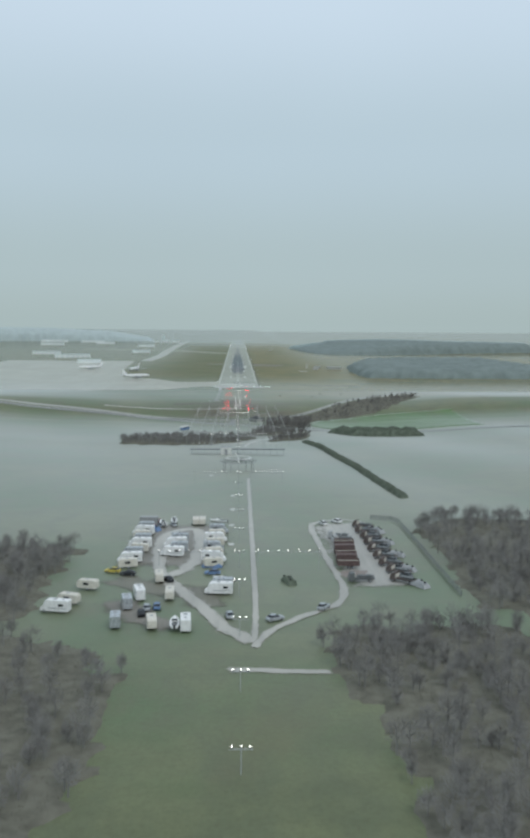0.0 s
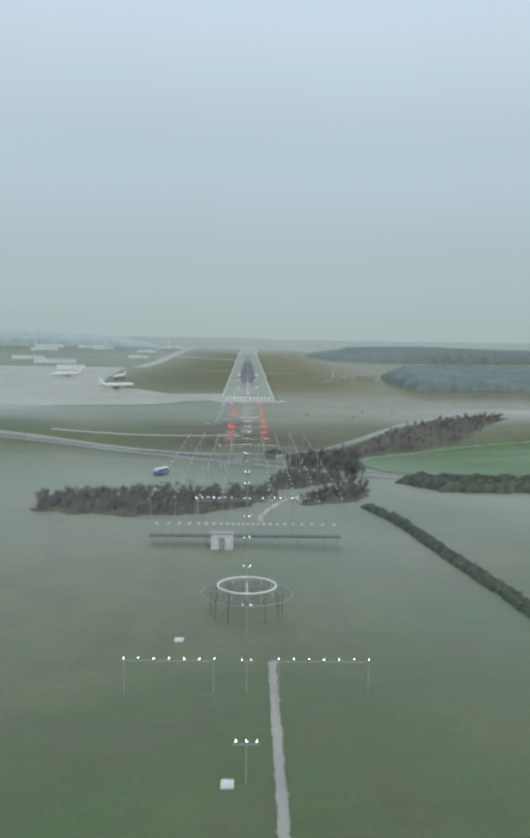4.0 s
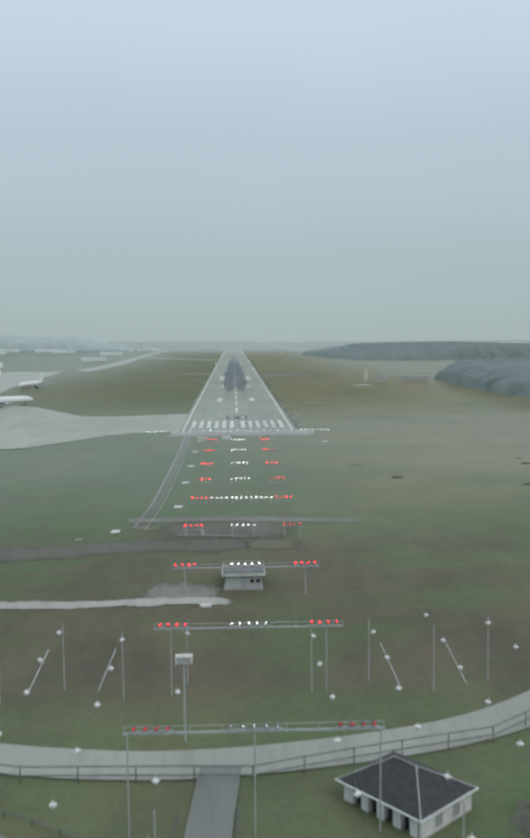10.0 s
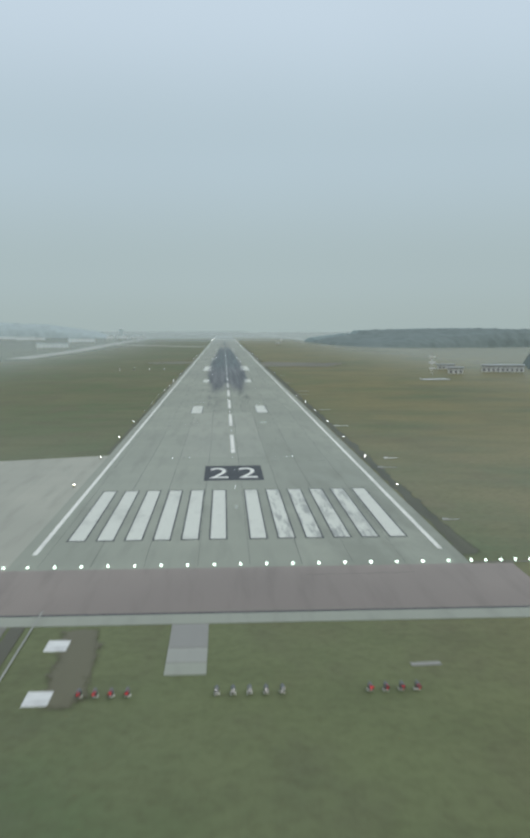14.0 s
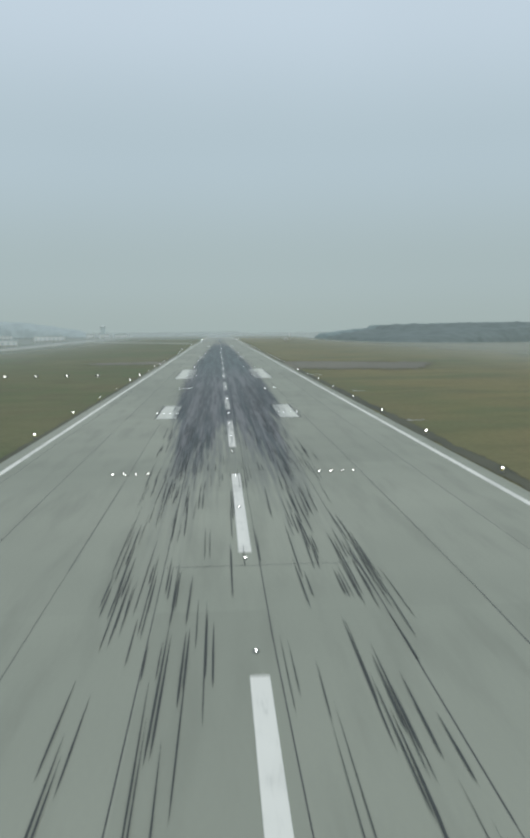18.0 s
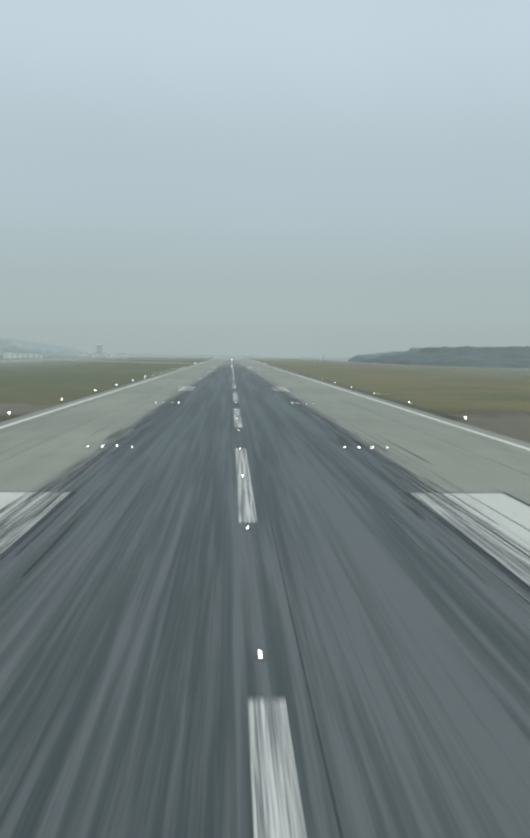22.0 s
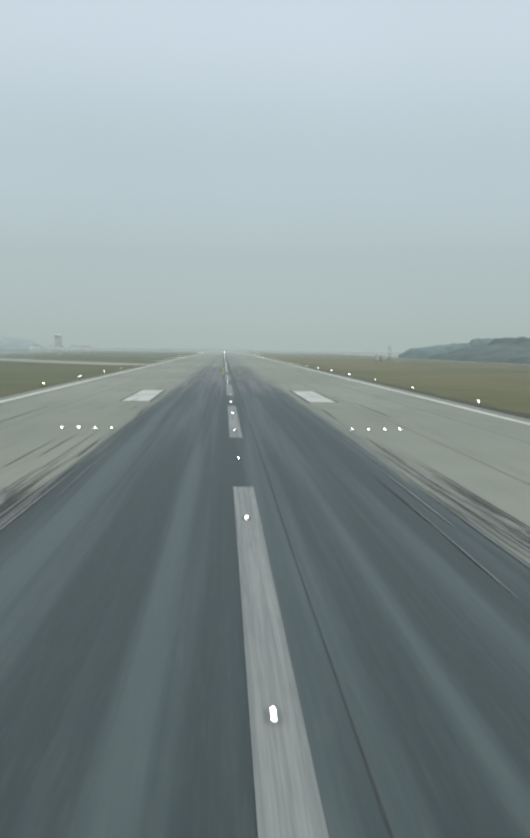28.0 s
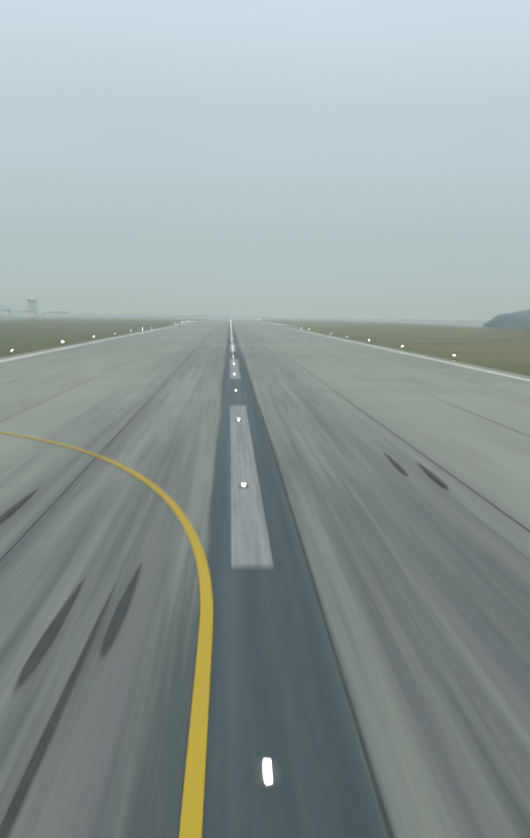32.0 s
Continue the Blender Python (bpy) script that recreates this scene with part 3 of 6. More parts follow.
# ---- runway ----
runway = thing("runway", label="pale concrete runway streaked with black tyre rubber", category="runway", kind="structure")
part("slab", build((box, -23.7, 23.7, -1, 2700, -0.6, 0.0)), CONCRETE, runway)
part("kerb", build((box, -27.0, 28.5, -17.85, -15.4, -0.4, -0.012)), OLD_SLAB, runway, "grey concrete band before the threshold")
part("joint", build((box, -26.0, 28.0, -15.4, -15.0, -0.4, -0.008)), TAR, runway, "dark open joint along the asphalt strip")
part("blast_strip", build((box, -26.0, 28.0, -15.0, -1.0, -0.6, -0.004)), REDDISH, runway, "worn reddish asphalt strip before the threshold")
for x in (-20.7, -15.3, -9.9, -4.4, 1.0, 6.4, 11.7, 17.1):
    y = 0.0
    rng = random.Random(int(x * 10))
    bm = bmesh.new()
    off = 0.0
    while y < 1500:
        length = rng.uniform(14, 30)
        nxt = off + rng.uniform(-0.05, 0.05) if rng.random() < 0.8 else rng.uniform(-0.25, 0.25)
        w = rng.uniform(0.014, 0.03)
        if abs(x) < 10.5 and 290 < y < 1000 and x != 1.0:
            y += length
            continue
        q = [bm.verts.new((x + off - w, y, 0.006)), bm.verts.new((x + off + w, y, 0.006)), bm.verts.new((x + nxt + w, y + length, 0.006)), bm.verts.new((x + nxt - w, y + length, 0.006))]
        bm.faces.new(q)
        off, y = nxt, y + length
    part("joint", bm, TAR, runway)
bm = bmesh.new()
rng = random.Random(4)
for y in [36 * k + rng.uniform(-8, 8) for k in range(0, 34)]:
    if 270 < y < 960:
        continue
    x0 = rng.choice((-20.7, -9.9, -4.4, 1.0, 6.4))
    x1 = x0 + 5.4 * rng.choice((1, 2, 3))
    bm.faces.new([bm.verts.new(c) for c in ((x0, y, 0.006), (x1, y + 0.3, 0.006), (x1, y + 0.36, 0.006), (x0, y + 0.07, 0.006))])
part("cross_joint", bm, TAR, runway)
for x0, x1 in ((-9.9, -4.4), (-4.4, 1.0), (1.0, 6.4)):
    for y0, y1 in ((76, 120), (120, 164.6)):
        part("old_slab", build((box, x0 + 0.03, x1 - 0.03, y0 + 0.04, y1 - 0.04, -0.01, 0.004)), OLD_SLAB, runway, "older paler concrete slab")
part("slab_joint", build((box, -9.9, 9.6, 164.6, 164.68, -0.01, 0.005)), TAR, runway, "dark joint across the runway")
part("patch_strip", build((box, -6.7, 6.4, 1160.4, 1161.3, 0.0, 0.012)), APRON, runway, "pale concrete repair strip across the runway")

marks = thing("runway_marking", label="worn white paint markings on the runway", category="marking", kind="structure")
for side in (-1, 1):
    part("edge_line", build((box, side * 22.05 - 0.27, side * 22.05 + 0.27, 5.2, 2690, 0.0, 0.015)), WHITE_PAINT, marks)
    for k in range(6):
        x = side * (2.35 + 3.25 * k)
        part("stripe_border", build((box, x - 1.08, x + 1.08, 10.9, 42.3, 0.0, 0.009)), BLACK_PAINT, marks)
        part("threshold_stripe", build((box, x - 0.9, x + 0.9, 11.3, 41.9, 0.0, 0.017)), WORN_PAINT, marks)
    for y0, y1, xa, xb in ((163.2, 185.9, 8.0, 11.1), (307, 329.4, 7.9, 10.9), (417, 473.7, 8.6, 13.4), (597, 617.7, 7.9, 10.9), (885.5, 908.3, 8.1, 10.8)):
        a, b = sorted((side * xa, side * xb))
        part("block_border", build((box, a - 0.25, b + 0.25, y0 - 0.3, y1 + 0.3, 0.0, 0.009)), BLACK_PAINT, marks)
        part("touchdown_block", build((box, a, b, y0, y1, 0.0, 0.017)), WORN_PAINT, marks)
for k in range(-15, 38):
    top = 830.8 + 48 * k
    part("centre_stripe", build((box, -0.24, 0.54, top - 29, top, 0.0, 0.017)), WHITE_PAINT, marks)
part("number_board", build((box, -4.9, 4.8, 50.4, 65.4, 0.0, 0.009)), BLACK_PAINT, marks)


def letters(text, wide, high, m, name):
    """Built-in letters as a flat mesh of that width and height, lying on the ground."""
    curve = bpy.data.curves.new(name, "FONT")
    curve.body, curve.align_x = text, "CENTER"
    ob = bpy.data.objects.new(name, curve)
    scene.collection.objects.link(ob)
    bpy.context.view_layer.update()
    data = bpy.data.meshes.new_from_object(ob.evaluated_get(bpy.context.evaluated_depsgraph_get()))
    bpy.data.objects.remove(ob)
    co = np.empty(len(data.vertices) * 3)
    data.vertices.foreach_get("co", co)
    co = co.reshape(-1, 3)
    lo, hi = co.min(0), co.max(0)
    co[:, 0] = (co[:, 0] - lo[0]) / (hi[0] - lo[0]) * wide - wide / 2
    co[:, 1] = (co[:, 1] - lo[1]) / (hi[1] - lo[1]) * high
    data.vertices.foreach_set("co", co.ravel())
    data.materials.clear()
    data.materials.append(m)
    data.update()
    return data


digit = letters("2", 3.1, 10.4, WHITE_PAINT, "digit")
for x in (-2.45, 2.35):
    part("digit", digit, WHITE_PAINT, marks, "white numeral 2 of the runway number", (x, 52.6, 0.02))

yellow = []
for k in range(15):
    yellow.append((-0.62, 978 + 4.3 * k))
for k in range(1, 41):
    a = k / 40 * 1.2
    yellow.append((-0.62 - 16.3 * (1 - math.cos(a)), 1038.5 + 24.5 * math.sin(a)))
verts, faces = [], []
for i, (x, y) in enumerate(yellow):
    ax, ay = yellow[min(i + 1, len(yellow) - 1)]
    bx, by = yellow[max(i - 1, 0)]
    size = math.hypot(ax - bx, ay - by)
    nx, ny = (ay - by) / size * 0.1, -(ax - bx) / size * 0.1
    verts += [(x - nx, y - ny, 0.021), (x + nx, y + ny, 0.021)]
    if i:
        faces.append((2 * i - 2, 2 * i - 1, 2 * i + 1, 2 * i))
tagged(solid("taxi_line", from_faces("taxi_line", verts, faces, YELLOW_PAINT), YELLOW_PAINT), "yellow taxi guide line curving off the runway", "marking", kind="structure")

# tyre streaks beside the dense band
rng = random.Random(11)
verts, faces = [], []


def streak(x, y, length, w, lean):
    i = len(verts)
    z = rng.uniform(0.022, 0.05)
    for t, k in ((0, 0.1), (0.12, 0.8), (0.4, 1.0), (0.75, 0.6), (1.0, 0.08)):
        verts.extend([(x - w * k + lean * length * t, y + length * t, z), (x + w * k + lean * length * t, y + length * t, z)])
    faces.extend([(i + 2 * k, i + 2 * k + 1, i + 2 * k + 3, i + 2 * k + 2) for k in range(4)])


for k in range(640):
    y = 156 + 219 * rng.random() ** 0.55
    reach = 6.2 + 3.6 * (y - 156) / 219
    x = rng.choice((-1, 1)) * min(reach, abs(rng.gauss(4.9, 1.7))) if rng.random() < 0.86 else rng.uniform(-reach, reach)
    length, w, lean = rng.uniform(4, 15), rng.uniform(0.016, 0.048), rng.uniform(-0.012, 0.012)
    streak(x, y, length, w, lean)
    if rng.random() < 0.6:
        streak(x + rng.choice((0.16, 0.3, 0.75)), y + rng.uniform(-2, 2), length * rng.uniform(0.7, 1.0), w, lean)
for k in range(750):
    y = rng.uniform(330, 830)
    reach = float(np.interp(y, [330, 450, 560, 820, 930], [9.6, 11.0, 10.4, 9.0, 7.6]))
    x = rng.choice((-1, 1)) * (reach - abs(rng.gauss(0, 1.5)))
    length, w, lean = rng.uniform(3, 13), rng.uniform(0.012, 0.036), rng.uniform(-0.008, 0.008)
    streak(x, y, length, w, lean)
    if rng.random() < 0.4:
        streak(x + rng.choice((0.14, 0.26)), y + rng.uniform(-1, 1), length * 0.9, w, lean)
for k in range(150):
    y = rng.uniform(300, 960)
    reach = float(np.interp(y, [300, 560, 820, 960], [9, 11.6, 11.4, 8]))
    x = rng.choice((-1, 1)) * rng.uniform(0.66, 1.0) * reach
    streak(x, y, rng.uniform(4, 15), rng.uniform(0.02, 0.065), rng.uniform(-0.006, 0.006))
for k in range(24):
    streak(rng.choice((-1, 1)) * (1.6 + abs(rng.gauss(1.9, 2.6))) + 0.2, rng.uniform(940, 1110), rng.uniform(4, 13), rng.uniform(0.02, 0.055), rng.uniform(-0.02, 0.02))
for x, y in ((-2.9, 1036.5), (-2.0, 1037.5), (-6.2, 1043), (-5.4, 1044.5), (5.6, 1049), (4.9, 1051)):
    streak(x, y, 4.5, 0.09, 0.02)
for side in (-1, 1):  # long single marks far out on the concrete
    for k in range(9):
        streak(side * rng.uniform(11.5, 17), rng.uniform(330, 880), rng.uniform(20, 60), rng.uniform(0.02, 0.05), rng.uniform(-0.012, 0.012))
SKID = plain("skid_rubber", (0.07, 0.078, 0.075), 0.75, 0, 0.3, 3, haze_gloss=(0.3, 18))
tagged(solid("tyre_marks", from_faces("tyre_marks", verts, faces, SKID), SKID), "black tyre streaks burnt onto the concrete", "tyre marks", kind="stuff")
verts, faces = [], []
for k in range(560):
    y = rng.uniform(400, 840)
    reach = float(np.interp(y, [400, 560, 820, 900], [10.6, 10.6, 9.2, 8.2]))
    x = rng.choice((-1, 1)) * (reach - 0.2 - abs(rng.gauss(0, 1.1)))
    streak(x, y, rng.uniform(4, 22), rng.uniform(0.012, 0.05), rng.uniform(-0.006, 0.006))
SCUFF = plain("scuffed_concrete", (0.29, 0.285, 0.275), 0.85, 0, 0.3, 3, haze_gloss=(0.3, 18))
tagged(solid("scuff_marks", from_faces("scuff_marks", verts, faces, SCUFF), SCUFF), "pale scuffed streaks along the rubber's fringe", "scuff marks", kind="stuff")

# taxiways and apron
flat("apron", [(-23.7, -1), (-41, -4), (-50, -12), (-73, -48), (-100, -58), (-170, -72), (-420, -90), (-420, 640), (-190, 640), (-170, 330), (-150, 165), (-108, 130), (-74, 72), (-58, 69), (-43, 74), (-23.7, 80)], -0.012, APRON, label="broad pale concrete apron joining the runway", category="apron")
ribbon("taxiway", [(-24.5, 1068), (-60, 1110), (-110, 1180), (-190, 1260), (-400, 1330)], 24, APRON, 0.05, None, "pale concrete exit taxiway", "taxiway", 12)
ribbon("taxiway_far", [(-170, 640), (-165, 900), (-175, 1260), (-185, 1800), (-190, 2400)], 22, APRON, 0.045, None, "pale concrete taxiway beside the runway", "taxiway", 30)
ribbon("asphalt_stub", [(-20, 541), (-28, 540), (-40, 537), (-56, 534)], 34, WORN_ASPHALT, 0.055, None, "weathered grey asphalt stub beside the runway", "pavement", 4, "structure", 0.3)
ribbon("asphalt_stub", [(19, 512), (34, 508), (48, 496), (76, 486)], 84, WORN_ASPHALT, 0.055, None, "weathered grey asphalt stub beside the runway", "pavement", 4, "structure", 0.3)
service_path = thing("service_path", label="short pale concrete path of three slabs before the threshold", category="path", kind="structure")
for y0, y1, m in ((-23.3, -17.95, PALE_STONE), (-26.3, -23.4, ROAD), (-28.6, -26.4, OLD_SLAB)):
    part("slab", build((box, -5.95, -2.95, y0, y1, -0.4, -0.01, 0.02)), m, service_path)
for side, width in ((1, 2.3), (-1, 0.9)):
    ribbon("verge", [(side * (23.7 + width / 2), 82 + 40 * k) for k in range(-2 if side > 0 else 0, 26)], width, VERGE, 0.03, None, "dark bare earth along the runway edge", "verge", 3, "structure", 0.9)


# ---- lights of the runway and the approach ----
def lamp_mesh(name, r, m, flat_top=False):
    return mesh_of(name, build((ball, (0, 0, 0), r, 2 if not flat_top else 1, 0.55 if flat_top else 1.0)), m, True)


def lens(r, m):
    """A domed lens that looks up the approach."""
    return mesh_of("lamp", build((dome, r)), m, True)


def dome(bm, r):
    bmesh.ops.create_icosphere(bm, subdivisions=2, radius=r, matrix=TILT @ Matrix.Diagonal((1, 0.35, 1, 1)))


def snoot(bm, r, long):
    """An open tube round the lens, with a closed back."""
    n = 10
    rings = []
    for rad, y in ((r * 0.55, r * 0.9), (r * 1.15, r * 0.2), (r * 1.15, -long), (r * 1.03, -long), (r * 1.03, r * 0.1)):
        rings.append([bm.verts.new(TILT @ Vector((rad * math.cos(math.tau * k / n), y, rad * math.sin(math.tau * k / n)))) for k in range(n)])
    for a, b in zip(rings[:-1], rings[1:]):
        for k in range(n):
            bm.faces.new((a[k], a[(k + 1) % n], b[(k + 1) % n], b[k]))
    bm.faces.new(rings[0])
    bmesh.ops.recalc_face_normals(bm, faces=bm.faces)


TILT = Matrix.Rotation(math.radians(-3.5), 4, "X")
NEAR_WHITE = lens(0.14, WHITE_GLOW)
NEAR_RED = lens(0.125, RED_GLOW)
BIG_WHITE = lens(0.15, WHITE_GLOW)
BIG_RED = lens(0.155, RED_GLOW)
GREEN_LAMP = lamp_mesh("lamp", 0.115, GREEN_GLOW)
INSET_LAMP = lamp_mesh("lamp", 0.052, SOFT_GLOW, True)
ZONE_LAMP = lamp_mesh("lamp", 0.064, SOFT_GLOW, True)
SMALL_WHITE = lamp_mesh("lamp", 0.1, WHITE_GLOW)
EDGE_LAMP = lamp_mesh("lamp", 0.07, SOFT_GLOW)
HOOD = mesh_of("hood", build((snoot, 0.135, 0.78)), DARK_STEEL)
SHORT_HOOD = mesh_of("hood", build((snoot, 0.155, 0.72)), DARK_STEEL)
HOLDER = mesh_of("holder", build((rod, (0, 0, -0.42), (0, 0, -0.14), 0.09, 0.16, 8)), DARK_STEEL)


def light_z(y):
    """Height of the approach lights over the threshold."""
    return float(np.interp(-y, [0, 90, 150, 240, 300, 390, 450, 600, 750, 960], [0.35, 0.3, 0.7, 1.0, 1.2, 2.1, 3.0, 5.1, 8.2, 12.5]))


def barrette(y, xs, lamp, label, group, category="approach light", bar=True, legs=True, feet=False):
    """A row of lamps on a crossbar, carried by posts that stand on the land."""
    z = light_z(y)
    mid = sum(xs) / len(xs)
    ob = thing("approach_light_bar", mid, y, z, 0, label, category, group)
    lo, hi = min(xs) - mid - 0.4, max(xs) - mid + 0.4
    if bar:
        part("crossbar", build((box, lo, hi, -0.06, 0.06, -0.52, -0.4)), STEEL, ob)
    for x in xs:
        one = part("lamp", lamp, None, ob, "", (x - mid, 0, 0))
        part("holder", HOLDER, None, one)
        if lamp in (NEAR_WHITE, NEAR_RED):
            part("hood", HOOD, None, one)
        elif lamp in (BIG_WHITE, BIG_RED):
            part("hood", SHORT_HOOD, None, one)
    drop = z - ground_z(mid, y)
    spots = xs if drop < 1.6 else ([lo + 0.5, hi - 0.5] if hi - lo > 4 else [0.0 + mid * 0])
    for x in xs if feet else ():
        part("foot", build((box, x - mid - 0.2, x - mid + 0.2, -0.16, 0.16, -drop - 0.05, -drop + 0.07, 0.02)), CREAM, ob, "pale concrete foot")
    for x in spots if legs else ():
        px = x - mid if drop < 1.6 else x
        low = z - ground_z(mid + px, y) + 0.3
        part("post", build((rod, (px, 0, -low), (px, 0, -0.45), 0.05 if drop < 1.6 else 0.09, None, 6)), STEEL, ob)
    return ob


def lattice(bm, x, y0, z0, z1, half=0.45, step=1.4):
    """A square lattice mast."""
    for sx in (-half, half):
        for sy in (-half, half):
            rod(bm, (x + sx, y0 + sy, z0), (x + sx, y0 + sy, z1), 0.045, None, 4)
    z, flip = z0, 1
    while z + step <= z1:
        for a, b in (((-1, -1), (1, -1)), ((1, -1), (1, 1)), ((1, 1), (-1, 1)), ((-1, 1), (-1, -1))):
            p, q = (a, b) if flip > 0 else (b, a)
            rod(bm, (x + p[0] * half, y0 + p[1] * half, z), (x + q[0] * half, y0 + q[1] * half, z + step), 0.028, None, 3, False)
        z, flip = z + step, -flip


def gantry(y, half, mast_xs, label):
    """A crossbar of trussed steel on lattice masts, with a walkway and a handrail."""
    z = light_z(y) - 0.5
    ob = thing("light_gantry", 0, y, z, 0, label, "gantry", "light gantries")
    bm = bmesh.new()
    for dy in (-0.5, 0.5):
        for dz in (-0.9, 0.0):
            rod(bm, (-half, dy, dz), (half, dy, dz), 0.045, None, 4)
        k, x = 0, -half
        while x < half - 0.1:
            rod(bm, (x, dy, -0.9 if k % 2 else 0), (min(x + 1.1, half), dy, 0 if k % 2 else -0.9), 0.028, None, 3, False)
            x, k = x + 1.1, k + 1
    part("truss", bm, STEEL, ob)
    part("walkway", build((box, -half, half, -0.45, 0.45, 0.02, 0.07)), DARK_STEEL, ob)
    bm = bmesh.new()
    rod(bm, (-half, -0.5, 1.0), (half, -0.5, 1.0), 0.03, None, 4)
    x = -half
    while x <= half:
        rod(bm, (x, -0.5, 0), (x, -0.5, 1.0), 0.025, None, 4)
        x += 2.0
    part("handrail", bm, STEEL, ob)
    for x in mast_xs:
        bm = bmesh.new()
        lattice(bm, x, 0, ground_z(x, y) - z - 0.2, -0.9)
        part("mast", bm, STEEL, ob)
    return ob


FIVE = (-2.2, -1.1, 0.0, 1.1, 2.2)
for k in range(1, 11):
    barrette(-30 * k - (1.8 if k < 5 else 0), FIVE, NEAR_WHITE if k < 7 else BIG_WHITE, "row of five lit white approach lamps on posts", "white approach rows", bar=k > 4, legs=k < 7, feet=k < 5)
for k in range(1, 10):
    for side in (-1, 1):
        barrette(-30 * k - (1.8 if k < 5 else 0), [side * x for x in (8.1, 9.17, 10.24, 11.3)], NEAR_RED if k < 7 else BIG_RED, "row of four lit red lamps beside the approach line", "red approach rows", bar=k > 4, legs=k < 7, feet=k < 5)
for side in (-1, 1):
    barrette(-150, [side * x for x in (3.4, 4.55, 5.7, 6.85)], NEAR_WHITE, "lit white lamps filling a crossbar", "crossbar rows")
    barrette(-300, [side * x for x in (4.2, 6.1, 8.0, 9.9, 11.7, 13.6)], BIG_WHITE, "lit white lamps along the outer crossbar", "crossbar rows", bar=False)
for k in range(11, 21):
    barrette(-30 * k, (-0.75, 0.75), BIG_WHITE, "pair of lit white approach lamps on a mast", "paired approach lamps")
for k in range(21, 31):
    barrette(-30 * k, (-1.35, 0.0, 1.35), SMALL_WHITE, "row of three lit white approach lamps", "triple approach lamps")
for y, half, n in ((-450, 16.8, 7), (-600, 19.9, 7), (-750, 22.6, 7)):
    for side in (-1, 1):
        xs = [side * (5.2 + (half - 5.2) * i / (n - 1)) for i in range(n)]
        barrette(y, xs, BIG_WHITE if y > -500 else SMALL_WHITE, "long crossbar of lit white approach lamps", "crossbar rows", bar=y < -500)
gantry(-450, 17.3, (-17.0, 0.0, 14.8), "grey lattice gantry carrying the crossbar over the valley")
gantry(-300, 14.2, (-13.0, 5.6), "grey lattice gantry with walkway carrying the lamps")
side_beam = thing("light_gantry", 19.6, -300, light_z(-300) - 0.6, 0, "unlit extension of the grey lattice gantry", "gantry", "light gantries")
bm = bmesh.new()
for dz in (-0.8, 0.0):
    rod(bm, (-5.4, 0, dz), (5.4, 0, dz), 0.06, None, 4)
for k in range(10):
    rod(bm, (-5.4 + 1.08 * k, 0, -0.8 if k % 2 else 0), (-4.32 + 1.08 * k, 0, 0 if k % 2 else -0.8), 0.04, None, 3, False)
part("truss", bm, STEEL, side_beam)
part("post", build((rod, (5.2, 0, ground_z(24.8, -300) - light_z(-300) + 0.4), (5.2, 0, -0.8), 0.13)), STEEL, side_beam)
for y, half in ((-270, 12.4), (-240, 12.2), (-210, 12.0)):
    beam = thing("light_beam", 0, y, light_z(y) - 0.62, 0, "thin grey steel beam under the lamps on slim posts", "beam", "light beams")
    part("beam", build((box, -half, half, -0.12, 0.12, -0.16, 0.0)), STEEL, beam)
    part("rail", build((box, -half, half, 0.3, 0.36, 0.42, 0.48)), STEEL, beam)
    for k in range(9):
        x = -half + 0.1 + (2 * half - 0.2) * k / 8
        part("picket", build((box, x - 0.03, x + 0.03, 0.1, 0.36, -0.1, 0.45)), STEEL, beam)
    for x in (-half + 2.2, half - 2.2) if y > -260 else (-half + 0.4, 0.0, half - 0.4):
        part("post", build((rod, (x, 0, ground_z(x, y) - light_z(y) + 0.3), (x, 0, -0.1), 0.09, None, 6)), STEEL, beam)
for y in (-420, -390, -360, -330):
    mast = thing("lattice_mast", 0, y, ground_z(0, y), 0, "grey lattice mast below the approach lamps", "mast", "lattice masts")
    bm = bmesh.new()
    lattice(bm, 0, 0, -0.2, light_z(y) - 0.6 - ground_z(0, y), 0.4)
    part("lattice", bm, STEEL, mast)
    part("platform", build((box, -1.6, 1.6, -0.5, 0.5, light_z(y) - 0.72 - ground_z(0, y), light_z(y) - 0.6 - ground_z(0, y))), DARK_STEEL, mast)

threshold = solid("threshold_light", GREEN_LAMP, None, "lit pale green lamp of the threshold row", "runway light", "threshold lights", at=(0, -0.2, 0.12))
THRESHOLD_X = [-21.6 + 2.7 * k for k in range(17)] + [s * (24.0 + 1.55 * k) for s in (-1, 1) for k in range(9)]
threshold.matrix_basis = spot(THRESHOLD_X[0], -0.2, 0.12) @ Matrix.Scale(K, 4)
for x in THRESHOLD_X[1:]:
    copy_thing(threshold, spot(x, -0.2, 0.12))


def inset(name, label, group, lamp):
    ob = thing(name, 0, 0, 0, 0, label, "runway light", group)
    part("lamp", lamp, None, ob, "", (0, 0, 0.05))
    part("rim", build((rod, (0, 0, 0.0), (0, 0, 0.04), 0.16, 0.13, 12)), DARK_STEEL, ob)
    return ob


zone = inset("touchdown_light", "lit white lamp sunk in the runway", "touchdown lights", ZONE_LAMP)
ZONE = [(s * x, 15.5 + 60 * k) for k in range(1, 15) for s in (-1, 1) for x in (8.05, 9.12, 10.2, 11.28)]
zone.matrix_basis = spot(*ZONE[0]) @ Matrix.Scale(K, 4)
for x, y in ZONE[1:]:
    copy_thing(zone, spot(x, y))
middle = inset("centre_light", "lit white lamp sunk in the centre line", "centre line lights", INSET_LAMP)
MIDDLE = [14.4 + 15 * k for k in range(1, 134)]
middle.matrix_basis = spot(0.11, MIDDLE[0], 0.01) @ Matrix.Scale(K, 4)
for y in MIDDLE[1:]:
    copy_thing(middle, spot(0.11, y, 0.01))
